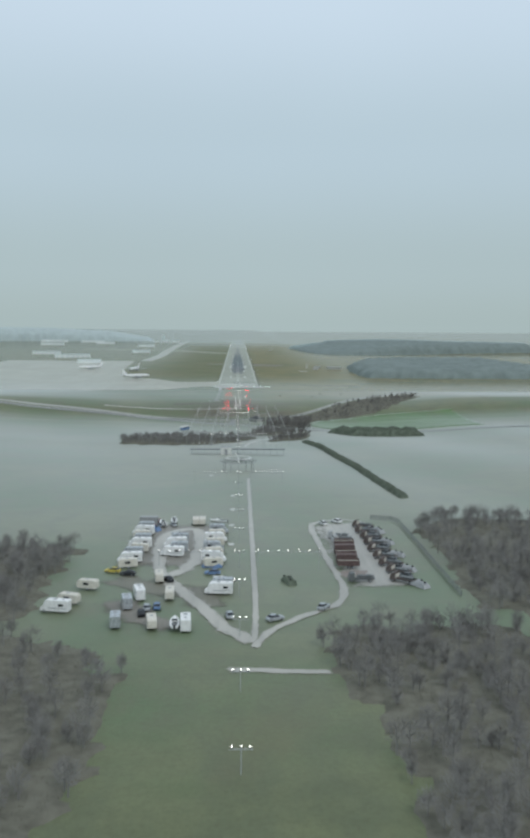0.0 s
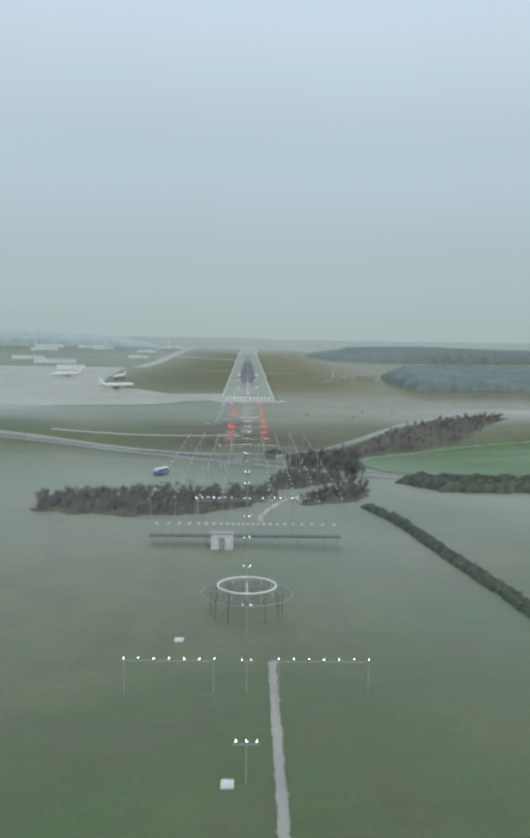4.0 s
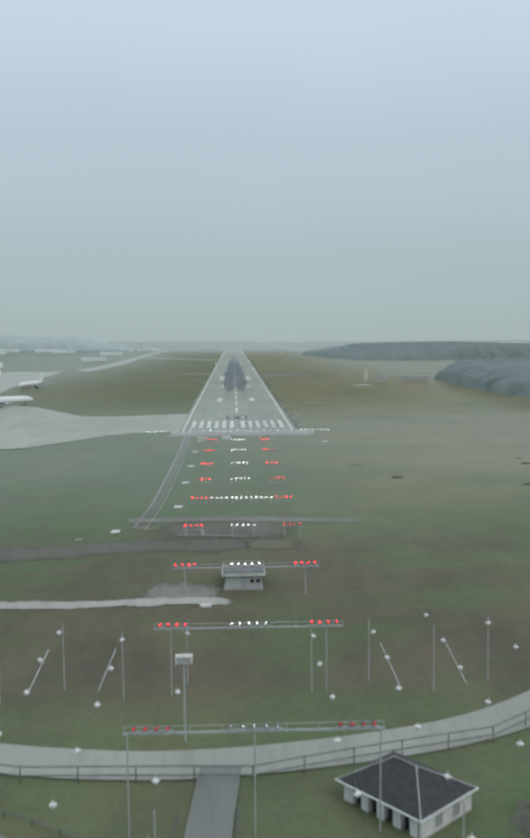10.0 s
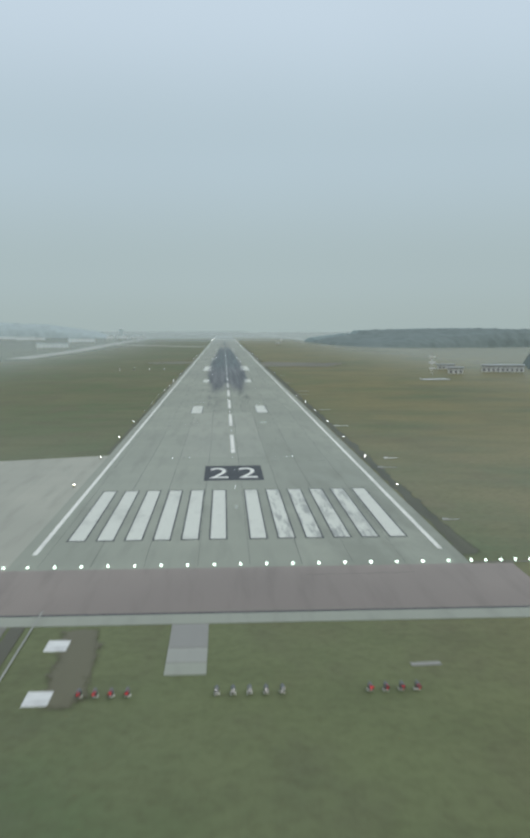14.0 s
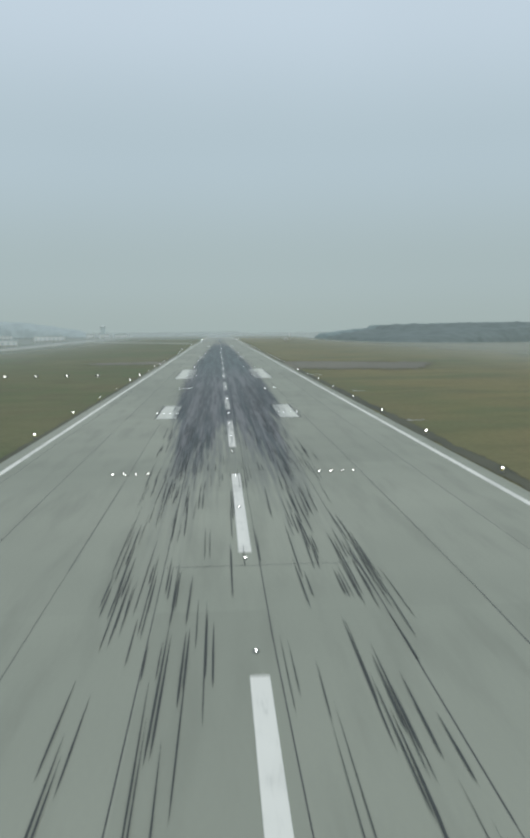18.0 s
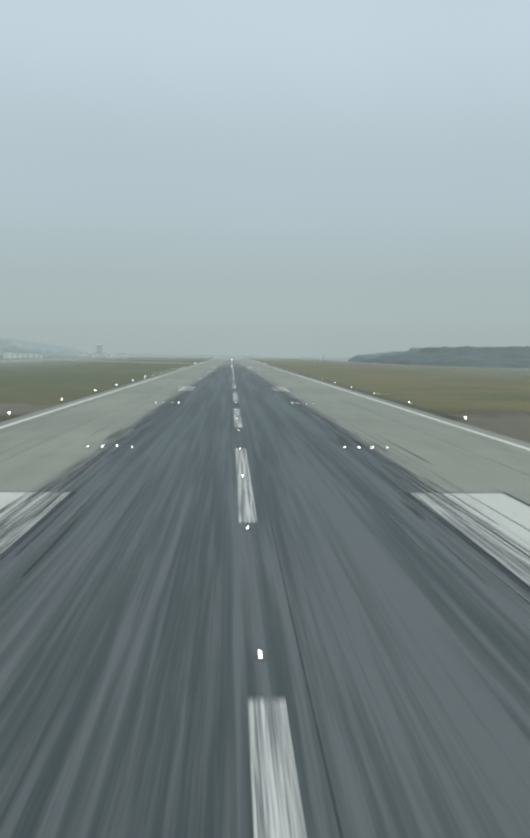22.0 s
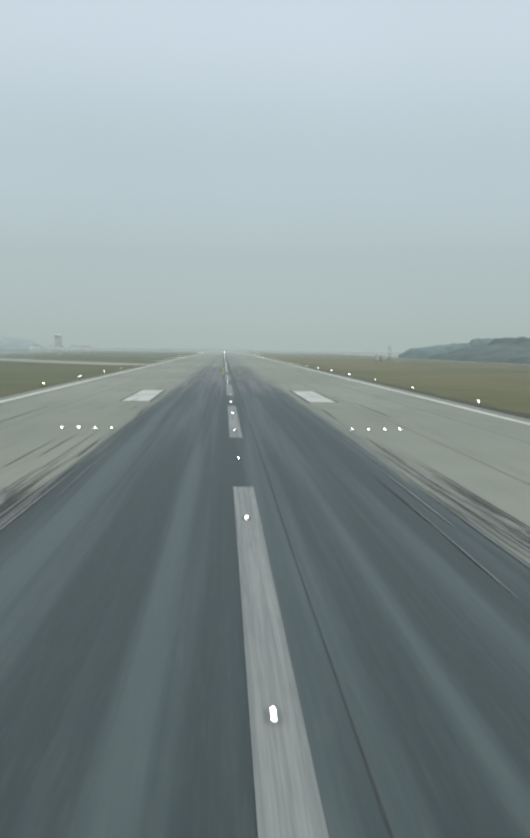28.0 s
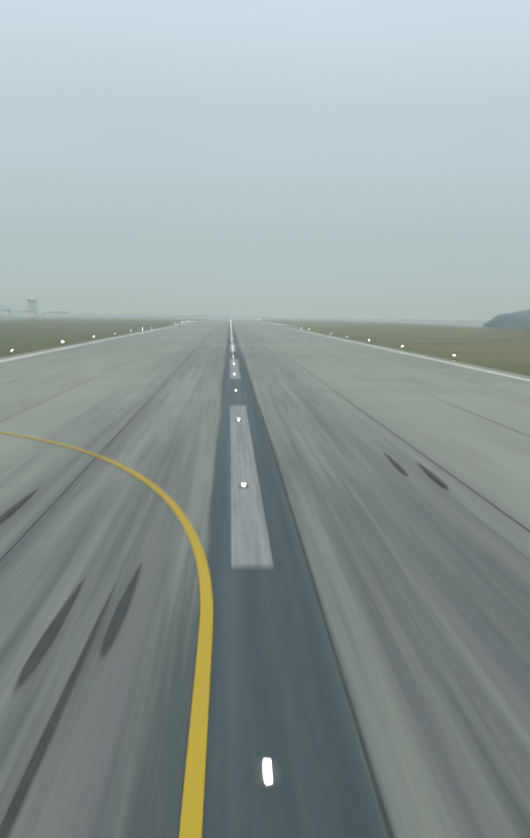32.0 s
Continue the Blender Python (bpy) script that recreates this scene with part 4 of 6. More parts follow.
edge = thing("edge_light", 0, 0, 0, 0, "lit white lamp on a short stem beside the runway", "runway light", "edge lights")
part("lamp", EDGE_LAMP, None, edge, "", (0, 0, 0.42))
part("stem", build((rod, (0, 0, 0), (0, 0, 0.3), 0.05, None, 6), (rod, (0, 0, 0.26), (0, 0, 0.32), 0.13, 0.1, 8)), YELLOW, edge)
part("base_plate", build((rod, (0, 0, -0.08), (0, 0, 0.03), 0.3, 0.28, 10)), DARK_STEEL, edge)
EDGE = [(s * 24.7, 43 + 30 * k - 60 + (3 if s < 0 else 0)) for k in range(2, 66) for s in (-1, 1)]
edge.matrix_basis = spot(*EDGE[0]) @ Matrix.Scale(K, 4)
for x, y in EDGE[1:]:
    copy_thing(edge, spot(x, y))
slope_light = thing("slope_light", 0, 0, 0, 0, "lit white glide slope lamp box in the grass", "runway light", "glide slope lights")
part("housing", build((box, -0.6, 0.6, -0.5, 0.5, 0.35, 0.8, 0.04)), DARK_STEEL, slope_light)
part("lamp", BIG_WHITE, None, slope_light, "", (0, -0.55, 0.6))
for x in (-0.45, 0.45):
    part("leg", build((rod, (x, 0, -0.1), (x, 0, 0.36), 0.05)), STEEL, slope_light)
slope_light.matrix_basis = spot(-36.4, 431) @ Matrix.Scale(K, 4)
for k in (1, 2, 3):
    copy_thing(slope_light, spot(-36.4 - 8.8 * k, 431))

# small concrete plinths and boards in the grass before the threshold
pad = thing("concrete_pad", 0, 0, 0, 0, "square white concrete pad in the grass", "pad", "pads beside the lamps")
part("slab", build((box, -0.85, 0.85, -1.15, 1.15, -0.2, 0.1, 0.03)), WALL, pad)
PADS = [(-14.4, -153.3), (-14.3, -121.7), (-14.2, -92.7), (-14.4, -62), (-14.0, -32.1), (-14.5, -22.4), (31, -38), (29, -8), (-2.4, -630), (-2.4, -660), (-2.5, -690), (-2.5, -720), (-13, -573), (-25.6, -175.2), (-6.3, -213.5)]
pad.matrix_basis = spot(*PADS[0], ground_z(*PADS[0])) @ Matrix.Scale(K, 4)
for x, y in PADS[1:]:
    copy_thing(pad, spot(x, y, ground_z(x, y)))
for x, y in ((12.7, -115.3), (13.1, -57.3), (12.9, -27.5), (12.8, -86.5)):
    solid("cable_cover", build((box, -1.1, 1.1, -0.28, 0.28, -0.15, 0.08, 0.02)), PALE_STONE, "long pale concrete cable cover in the grass", "cable cover", "cable covers", at=(x, y, ground_z(x, y)), turn=4)
rng = random.Random(31)
for x, y in ((27.2, 20), (26.8, 62), (29.5, 73), (27.4, 128), (28.6, 171), (27.0, 232), (29.2, 250), (27.3, 300), (28.8, 362), (27.1, 431), (27.4, 590), (28.2, 700)):
    long = rng.uniform(0.9, 2.2)
    solid("drain_cover", build((box, -0.22, 0.22, -long, long, -0.12, 0.015), (box, -0.45, 0.45, long * 0.4, long * 0.4 + 0.8, -0.12, 0.06, 0.02)), PALE_STONE if rng.random() < 0.6 else WALL, "pale concrete drain cover strip in the grass", "drain cover", "drain covers", at=(x, y, -0.05), turn=90 + rng.uniform(-7, 7))


# ---- marker lines over the valley ----
PLATE = mesh_of("marker", build((rod, (0, 0, -0.28), (0, 0, 0.04), 0.06, 0.38, 4), (rod, (0, 0, 0.04), (0, 0, 0.2), 0.38, 0.2, 4), (rod, (0, 0, 0.2), (0, 0, 0.55), 0.02)), WHITE)


def marker_z(y):
    return float(np.interp(y, [-450, -330, -235], [2.4, 1.4, -0.6]))


rng = random.Random(21)
for i, x in enumerate((-32, -24.3, -16.2, -8.1, 8.1, 16, 24, 32)):
    line = thing("marker_line", x, 0, 0, 0, "steel wire on tall posts with hanging white marker plates", "marker line", "marker lines")
    y0, y1 = -452 + 5 * (i % 2), -232
    bm = bmesh.new()
    stops = list(np.arange(y0, y1 + 1, 20))
    tube(bm, [(0, a, marker_z(a) + 0.5) for a in stops], 0.012, 3)
    part("wire", bm, DARK_STEEL, line)
    y = y0
    while y < y1:
        one = part("marker", PLATE, None, line, "", (rng.uniform(-0.5, 0.5), y, marker_z(y)))
        one.rotation_euler = (0, rng.uniform(-0.3, 0.3), rng.uniform(-0.5, 0.5))
        y += rng.uniform(9.4, 10.6)
    for y in (y0 + 3, y0 + 62, -338 - 4 * (i % 3), -290 + 5 * (i % 2), -240 + 3 * (i % 2)):
        low, high = ground_z(x, y), marker_z(y) + 0.7
        post = part("post", build((rod, (0, y, low - 0.3), (0, y, high), 0.1, 0.07, 8)), STEEL, line)
    if i in (1, 2, 5, 6):
        y, low = -246, marker_z(-246)
        part("stay", build((rod, (0, y, low + 0.4), (0.0 + (1.6 if x > 0 else -1.6), y - 4, low - 3.2), 0.07, None, 5)), STEEL, line)


# ---- roads in the valley ----
SOIL = pavement("yellowish_soil", (0.18, 0.17, 0.108), (0.145, 0.138, 0.088), False, False, (0.8, 9), True)
WORN_YARD = pavement("worn_yard_earth", (0.188, 0.178, 0.142), (0.145, 0.138, 0.11), False, False, (0.5, 13), True)
YARD = pavement("grey_yard_earth", (0.27, 0.265, 0.225), (0.2, 0.2, 0.17), False, False, (0.4, 16), True)
ribbon("ring_road", [(-260, -190), (-130, -222), (-60, -243), (-25, -254), (0, -256), (28, -249), (52, -231), (80, -202), (120, -150), (190, -60)], 6.2, ROAD, 0.16, None, "pale narrow perimeter road curving across the slope", "road", 4)
ribbon("main_road", [(-240, -205), (-120, -232), (-70, -248), (-46, -258), (-20, -276), (0, -291), (20, -306), (42, -322), (75, -340), (130, -352), (240, -350)], 7.4, MAIN_ROAD, 0.2, None, "grey asphalt main road through the valley", "road", 4)
ribbon("main_road_line", [(-240, -205), (-120, -232), (-70, -248), (-46, -258), (-20, -276), (0, -291), (20, -306), (42, -322), (75, -340), (130, -352)], 0.22, ROAD_PAINT, 0.26, None, "white line along the main road", "marking", 4)
ribbon("side_road", [(-4.6, -289), (-5.0, -279), (-4.4, -268), (-3.4, -257)], 4.6, MAIN_ROAD, 0.24, None, "short side road up to the perimeter road", "road", 2.5)
ribbon("farm_track", [(5, -450), (5, -438), (11, -412), (17, -398), (31, -375), (44, -350)], 2.6, GRAVEL, 0.12, None, "pale gravel farm track", "track", 3)
ribbon("field_path", [(4.6, -585), (4.4, -650), (4.1, -740), (3.8, -790), (3.0, -815)], 2.0, GRAVEL, 0.13, None, "straight pale path below the approach lights", "path", 3, "structure", 0.25)
ribbon("slope_road", [(-120, -205), (-60, -210), (-32, -212.3), (-20, -212.5), (-8, -212.5), (-2, -213)], 3.6, GRAVEL, 0.12, None, "pale worn track across the slope", "track", 3, "structure", 0.4)
ribbon("hut_yard", [(-17.5, -210.5), (-13, -210), (-8, -210), (-4, -211.5)], 9.5, YARD, 0.06, None, "worn grey ground beside the hut", "bare earth", 1, "structure", 0.5)
ribbon("low_track", [(-60, -189), (-38, -188), (-27, -186.5), (-18, -185.5), (-8, -185), (2, -185.5)], 10, WORN_YARD, 0.045, None, "worn grey track over the grass", "track", 1.5, "structure", 0.6)
ribbon("patrol_road", [(-25, -166.6), (-18, -166.6), (-6, -165.8), (8, -165.5), (18, -166), (26, -166.4)], 5.4, YARD, 0.06, None, "grey worn service track", "track", 2, "structure", 0.35)
ribbon("patrol_slab", [(-23, -166.8), (-20, -166.7), (-15.6, -166.9)], 4.2, TRODDEN, 0.07, None, "pale worn crossing over the ditch", "slab", 0.8, "structure", 0.6)
ribbon("cable_pad", [(-18, -175), (-8, -174.5), (0, -174.3), (11, -174.5)], 17, WORN_YARD, 0.05, None, "worn dark ground under the lamps", "bare earth", 1.0, "structure", 0.25)
ribbon("bare_patch", [(-23, -173), (-18, -173.5), (-15.5, -174)], 7, SOIL, 0.05, None, "yellowish bare soil beside the lamps", "bare earth", 1, "structure", 0.8)
ribbon("bare_patch", [(0, -185.5), (5, -185), (11, -184)], 7, SOIL, 0.05, None, "yellowish bare soil below the lamps", "bare earth", 1, "structure", 0.8)
ribbon("trench_edge", [(-8.1, -174.8), (-8.0, -176.6), (-7.9, -178.7)], 0.32, ROAD, 0.12, None, "pale concrete edge of a cable trench", "kerb", 0.8)
ribbon("trench_edge", [(-8.0, -178.8), (-4, -179.3), (0.6, -179.9)], 0.45, ROAD, 0.12, None, "pale concrete edge of a cable trench", "kerb", 0.8)
ribbon("trench_edge", [(-13, -178.7), (-10.5, -178.7), (-8.2, -178.8)], 0.4, ROAD, 0.12, None, "pale concrete edge of a cable trench", "kerb", 0.8)
ribbon("trench_edge", [(-12.4, -175.5), (-10.5, -175.4), (-8.2, -175.0)], 0.3, ROAD, 0.12, None, "pale concrete edge of a cable trench", "kerb", 0.8)
ribbon("rubble", [(-33.0, -180.9), (-32, -180.6), (-31, -180.3)], 0.9, GRAVEL, 0.12, None, "small spread of pale rubble in the grass", "rubble", 0.5, "structure", 0.7)
ribbon("dark_patch", [(32.0, -95.5), (34.2, -95.2), (36.6, -95.4)], 3.0, VERGE, 0.06, None, "dark trodden patch in rough grass", "bare earth", 0.8, "structure", 0.8)
ribbon("ditch", [(-18.5, -14), (-18.4, -60), (-18.6, -100), (-19.2, -150), (-21, -175)], 1.2, DITCH, 0.05, None, "dark narrow drainage ditch", "ditch", 5)
ribbon("ditch_bank", [(-19.8, -14), (-19.7, -60), (-19.9, -100), (-20.5, -150), (-22.3, -174)], 1.0, TRODDEN, 0.06, None, "trodden pale bank of the ditch", "bare earth", 3, "structure", 0.5)
ribbon("worn_slab", [(-2.4, -101.6), (0, -101.4), (2.5, -101.6)], 3.0, YARD, 0.06, None, "worn grey slab in the grass before the threshold", "pad", 0.6, "structure", 0.9)
for x, y in ((-14.4, -153.3), (-14.3, -121.7), (-14.2, -92.7), (-14.4, -62)):
    ribbon("bare_patch", [(x - 1.7, y), (x, y + 0.2), (x + 1.9, y)], 2.8, DIRT, 0.05, None, "dark bare soil round a concrete pad", "bare earth", 0.6, "structure", 1.0)
for side in (-1, 1):
    ribbon("wing_strip", [(side * 24.2, -0.35), (side * 30, -0.35), (side * 37, -0.35)], 0.55, DITCH, 0.035, None, "dark strip under the outer threshold lamps", "strip", 1)
ribbon("ditch_edge", [(-17.3, -14), (-17.2, -60), (-17.4, -100), (-18.0, -150), (-19.8, -175)], 0.18, ROAD, 0.09, None, "pale concrete edge of the ditch", "kerb", 5)
ribbon("bare_patch", [(-13.2, -18.5), (-12.6, -25), (-12.4, -34)], 3.6, SOIL, 0.05, None, "grey worn soil beside the pads", "bare earth", 1, "structure", 0.7)
ribbon("rubble", [(-23.4, -302.3), (-21.6, -302), (-19.8, -301.6)], 1.7, GRAVEL, 0.14, None, "small spread of pale rubble in the grass", "rubble", 0.5, "structure", 0.7)


def fence_row(name, line, gap, high, label, group, m=STEEL, rails=(0.55,)):
    """A guard rail or fence: posts and rails over the land."""
    ob = thing(name, 0, 0, 0, 0, label, "fence", group)
    pts = []
    for (ax, ay), (bx, by) in zip(line[:-1], line[1:]):
        n = max(1, int(math.hypot(bx - ax, by - ay) / gap))
        pts += [(ax + (bx - ax) * k / n, ay + (by - ay) * k / n) for k in range(n)]
    pts.append(line[-1])
    stake = mesh_of("post", build((rod, (0, 0, -0.2), (0, 0, high), 0.07, None, 5)), m)
    for x, y in pts:
        part("post", stake, None, ob, "", (x, y, ground_z(x, y)))
    for h in rails:
        bm = bmesh.new()
        tube(bm, [(x, y, ground_z(x, y) + h) for x, y in pts], 0.09)
        part("rail", bm, m, ob)
    return ob


fence_row("guard_rail", [(-120, -227.5), (-70, -243), (-47, -252.5), (-22, -266.5), (-12.5, -272.5), (-9.5, -273.2), (-8.2, -271.5), (-7.6, -267)], 3.5, 0.9, "grey steel guard rail along the main road", "guard rails", DARK_STEEL, (0.7,))
fence_row("guard_rail", [(-1.6, -266), (-1.8, -273), (-0.4, -279), (3, -284), (10, -289.5), (24, -299.5), (45, -315), (78, -333)], 3.5, 0.9, "grey steel guard rail along the main road", "guard rails", DARK_STEEL, (0.7,))
fence_row("road_fence", [(-60, -247.5), (-25, -258.5), (0, -260.5), (28, -253), (53, -235), (82, -206)], 5.5, 2.0, "dark post fence along the perimeter road", "fences", DARK_STEEL, (1.9, 0.9))
fence_row("lot_fence", [(47, -684), (54, -687), (56, -692), (56, -725), (56, -760), (56, -778)], 4, 1.8, "dark mesh fence along the gravel yard", "fences", DARK_STEEL, (1.75, 1.3, 0.9, 0.4))


# ---- buildings ----
def house(x, y, z):
    """A low house with a row of white piers on one long side and a hip roof; z is the eaves' height."""
    ob = thing("house", x, y, z, -50, "low white house with dark openings and a slate hip roof", "house")
    part("wall", build((box, -4.7, 4.7, -3.3, 3.9, -4.2, -0.05)), MAROON, ob, "dark recessed wall")
    part("end_wall", build((box, 4.7, 4.95, -3.9, 4.1, -4.2, -0.05)), WALL, ob, "white rendered end wall")
    part("end_wall", build((box, -4.95, -4.7, -3.9, 4.1, -4.2, -0.05)), WALL, ob, "white rendered end wall")
    part("back_wall", build((box, -4.7, 4.7, 3.9, 4.1, -4.2, -0.05)), WALL, ob)
    for k in range(5):
        part("pier", build((box, -4.7 + 2.05 * k, -3.75 + 2.05 * k, -3.9, -3.3, -4.2, -0.05, 0.03)), WALL, ob, "white rendered pier")
    for k in range(4):
        w = part("window", build((box, -3.6 + 2.05 * k, -2.8 + 2.05 * k, -3.36, -3.28, -2.6, -0.4)), GLASS, ob, "tall dark window")
        part("window_sill", build((box, -3.7 + 2.05 * k, -2.7 + 2.05 * k, -3.5, -3.3, -2.72, -2.6)), WALL, w)
    for yy in (-1.8, 1.0):
        part("window", build((box, 4.93, 4.99, yy, yy + 1.1, -1.9, -0.7)), GREY, ob)
    bm = bmesh.new()
    e = [bm.verts.new(c) for c in ((-5.5, -4.6, -0.1), (5.4, -4.6, -0.1), (5.4, 4.6, -0.1), (-5.5, 4.6, -0.1))]
    r = [bm.verts.new(c) for c in ((-1.6, 0, 2.25), (1.2, 0, 2.25))]
    for f in ((e[0], e[1], r[1], r[0]), (e[1], e[2], r[1]), (e[2], e[3], r[0], r[1]), (e[3], e[0], r[0]), (e[3], e[2], e[1], e[0])):
        bm.faces.new(f)
    roof = part("roof", bm, ROOF, ob, "dark slate hip roof")
    for a, b in (((-5.5, -4.6, -0.05), (5.4, -4.6, -0.05)), ((5.4, -4.6, -0.05), (5.4, 4.6, -0.05))):
        part("gutter", build((rod, a, b, 0.09)), WHITE, roof)
    for a, b in (((5.4, -4.6, -0.06), (1.2, 0, 2.28)), ((5.4, 4.6, -0.06), (1.2, 0, 2.28)), ((-5.5, -4.6, -0.06), (-1.6, 0, 2.28)), ((-1.6, 0, 2.28), (1.2, 0, 2.28))):
        part("hip_tile", build((rod, a, b, 0.08, None, 5)), GREY, roof)


house(15.4, -265.6, -7.5)

hut = thing("equipment_hut", -0.4, -206, ground_z(0, -206), 0, "low grey flat-roofed equipment hut with a railed roof", "hut")
part("wall", build((box, -2.9, 3.1, -2.2, 2.6, -1.4, 2.2)), HUT, hut)
part("plinth", build((box, -3.1, 3.3, -2.4, 2.8, -1.4, 0.05, 0.02)), GREY, hut)
part("roof_slab", build((box, -3.4, 3.6, -2.7, 3.1, 2.2, 2.4, 0.03)), ROAD_GREY, hut, "dark felted roof")
part("roof_rim", build((box, -3.46, 3.66, -2.78, -2.62, 2.15, 2.5, 0.02), (box, -3.46, 3.66, 3.02, 3.18, 2.15, 2.5, 0.02), (box, -3.48, -3.32, -2.6, 3.0, 2.15, 2.5, 0.02), (box, 3.52, 3.68, -2.6, 3.0, 2.15, 2.5, 0.02)), CREAM, hut, "pale roof edge")
part("door", build((box, -0.5, 0.6, -2.25, -2.15, 0.1, 2.0)), GREY, hut)
for x in (1.2, 2.2):
    part("vent", build((box, x, x + 0.6, -2.26, -2.15, 0.9, 1.5)), GLASS, hut)
    part("vent_hood", build((box, x - 0.05, x + 0.65, -2.4, -2.15, 1.5, 1.58)), GREY, hut)
bm = bmesh.new()
for a, b in (((-3.3, -2.6), (3.5, -2.6)), ((3.5, -2.6), (3.5, 3.0)), ((-3.3, -2.6), (-3.3, 3.0)), ((-3.3, 3.0), (3.5, 3.0))):
    rod(bm, (*a, 3.2), (*b, 3.2), 0.04, None, 4)
    for t in (0, 0.33, 0.66, 1):
        q = Vector((*a, 0)).lerp(Vector((*b, 0)), t)
        rod(bm, (q.x, q.y, 2.4), (q.x, q.y, 3.2), 0.03, None, 4)
part("railing", bm, STEEL, hut)

kiosk = thing("roadside_kiosk", -12.5, -297, ground_z(-12.5, -297), 20, "small white cabinet with a flat lid in the grass", "kiosk")
part("cabinet", build((box, -1.2, 1.2, -0.8, 0.8, -0.2, 1.55, 0.08)), WHITE, kiosk)
part("lid", build((box, -1.32, 1.32, -0.92, 0.92, 1.55, 1.7, 0.05)), GREY, kiosk)
part("door", build((box, -0.55, 0.55, -0.84, -0.78, 0.1, 1.4)), GREY, kiosk)
signal = thing("lamp_control_box", -7.7, -251, ground_z(-7.7, -251), 0, "grey control box on a tall steel post", "control box")
part("post", build((rod, (0, 0, -0.2), (0, 0, 9.6), 0.16, 0.12, 8)), STEEL, signal)
part("box", build((box, -1.0, 1.0, -0.5, 0.5, 9.5, 10.4, 0.06)), CREAM, signal)
part("door", build((box, -0.8, 0.8, -0.54, -0.5, 9.6, 10.3)), GREY, signal)

# localiser aerials
aerial = thing("localiser_aerial", 0, 0, 0, 0, "pale slanted aerial element on a short mast", "aerial", "localiser aerials")
part("mast", build((rod, (0, 0, -3.4), (0, 0, 0.2), 0.07, 0.05, 6)), STEEL, aerial)
part("element", build((box, -0.32, 0.32, -1.3, 1.3, -0.06, 0.06, 0.02), (box, -0.7, 0.7, -0.35, -0.25, 0.04, 0.1), (box, -0.55, 0.55, 0.25, 0.35, 0.04, 0.1)), CREAM, aerial)
LOC = []
x = 0.61
gap = 1.42
while x < 26.2:
    LOC += [x, -x]
    x += gap
    gap *= 1.09
aerial.matrix_basis = spot(LOC[0] - 0.4, -488, 2.5) @ Matrix.Scale(K, 4)
for x in LOC[1:]:
    copy_thing(aerial, spot(x - 0.4, -488, 2.5))
deck = thing("aerial_platform", -0.4, -488, 0, 0, "long grey platform below the aerials", "platform")
part("deck", build((box, -27.5, 27.5, -1.6, 1.2, -1.1, -0.85)), DARK_STEEL, deck)
for k in range(-7, 8):
    part("leg", build((rod, (3.8 * k, 0, ground_z(3.8 * k, -488) - 0.2), (3.8 * k, 0, -1.05), 0.12, None, 6)), STEEL, deck)
shelter = thing("aerial_shelter", -7.0, -493.8, ground_z(-7.0, -493.8), 0, "white cabin with a flat roof beside the aerials", "cabin")
part("cabin", build((box, -3.1, 3.1, -1.7, 1.7, -0.3, 4.5, 0.05)), WALL, shelter)
part("roof", build((box, -3.3, 3.3, -1.9, 1.9, 4.5, 4.7, 0.03)), GREY, shelter)
part("door", build((box, -0.85, 0.85, -1.76, -1.68, 0.1, 3.5)), GREY, shelter)

# ring of a radio beacon
beacon = thing("radio_beacon", 0, -557.5, 0, 0, "round radio beacon with a white ring over a wire disc", "beacon")
bz = ground_z(0, -557)
bm = bmesh.new()
for k in range(36):
    a = math.tau * k / 36
    rod(bm, (0.6 * math.cos(a), 0.6 * math.sin(a), 3.2), (9.5 * math.cos(a), 9.5 * math.sin(a), 3.2), 0.035, None, 3, False)
part("spokes", bm, DARK_STEEL, beacon, "dark radial wires of the counterpoise")
for r in (2.4, 4.2, 6.1, 7.8, 9.5):
    bm = bmesh.new()
    tube(bm, [(r * math.cos(math.tau * k / 40), r * math.sin(math.tau * k / 40), 3.2) for k in range(41)], 0.05 if r < 9 else 0.1)
    part("wire_ring", bm, DARK_STEEL if r < 9 else GREY, beacon)
verts, faces = [], []
for k in range(64):
    for j in range(6):
        a, b = math.tau * k / 64, math.tau * j / 6
        verts.append(((6.1 + 0.22 * math.cos(b)) * math.cos(a), (6.1 + 0.22 * math.cos(b)) * math.sin(a), 4.8 + 0.22 * math.sin(b)))
        faces.append((k * 6 + j, (k + 1) % 64 * 6 + j, (k + 1) % 64 * 6 + (j + 1) % 6, k * 6 + (j + 1) % 6))
part("ring", from_faces("ring", verts, faces, WHITE), WHITE, beacon, "white ring of aerials")
part("centre_aerial", build((rod, (0, 0, 3.2), (0, 0, 5.0), 0.25, 0.18, 8), (ball, (0, 0, 5.1), 0.3)), WHITE, beacon)
for k in range(12):
    a = math.tau * k / 12
    part("leg", build((rod, (7.5 * math.cos(a), 7.5 * math.sin(a), bz - 0.3), (7.5 * math.cos(a), 7.5 * math.sin(a), 3.15), 0.08, None, 6)), DARK_STEEL, beacon)
    part("stay", build((rod, (6.1 * math.cos(a), 6.1 * math.sin(a), 3.2), (6.1 * math.cos(a), 6.1 * math.sin(a), 4.8), 0.05, None, 5)), WHITE, beacon)


# ---- vehicles ----
def wheels(ob, xs, half, r=0.36):
    tyre = mesh_of("tyre", build((rod, (-0.12, 0, 0), (0.12, 0, 0), r, None, 14)), TYRE)
    rim = mesh_of("rim", build((rod, (-0.13, 0, 0), (0.13, 0, 0), r * 0.58, None, 10)), SILVER)
    for y in xs:
        for s in (-1, 1):
            w = new("wheel")
            w.parent, w.location = ob, (s * half, y, r)
            part("tyre", tyre, None, w)
            part("rim", rim, None, w)


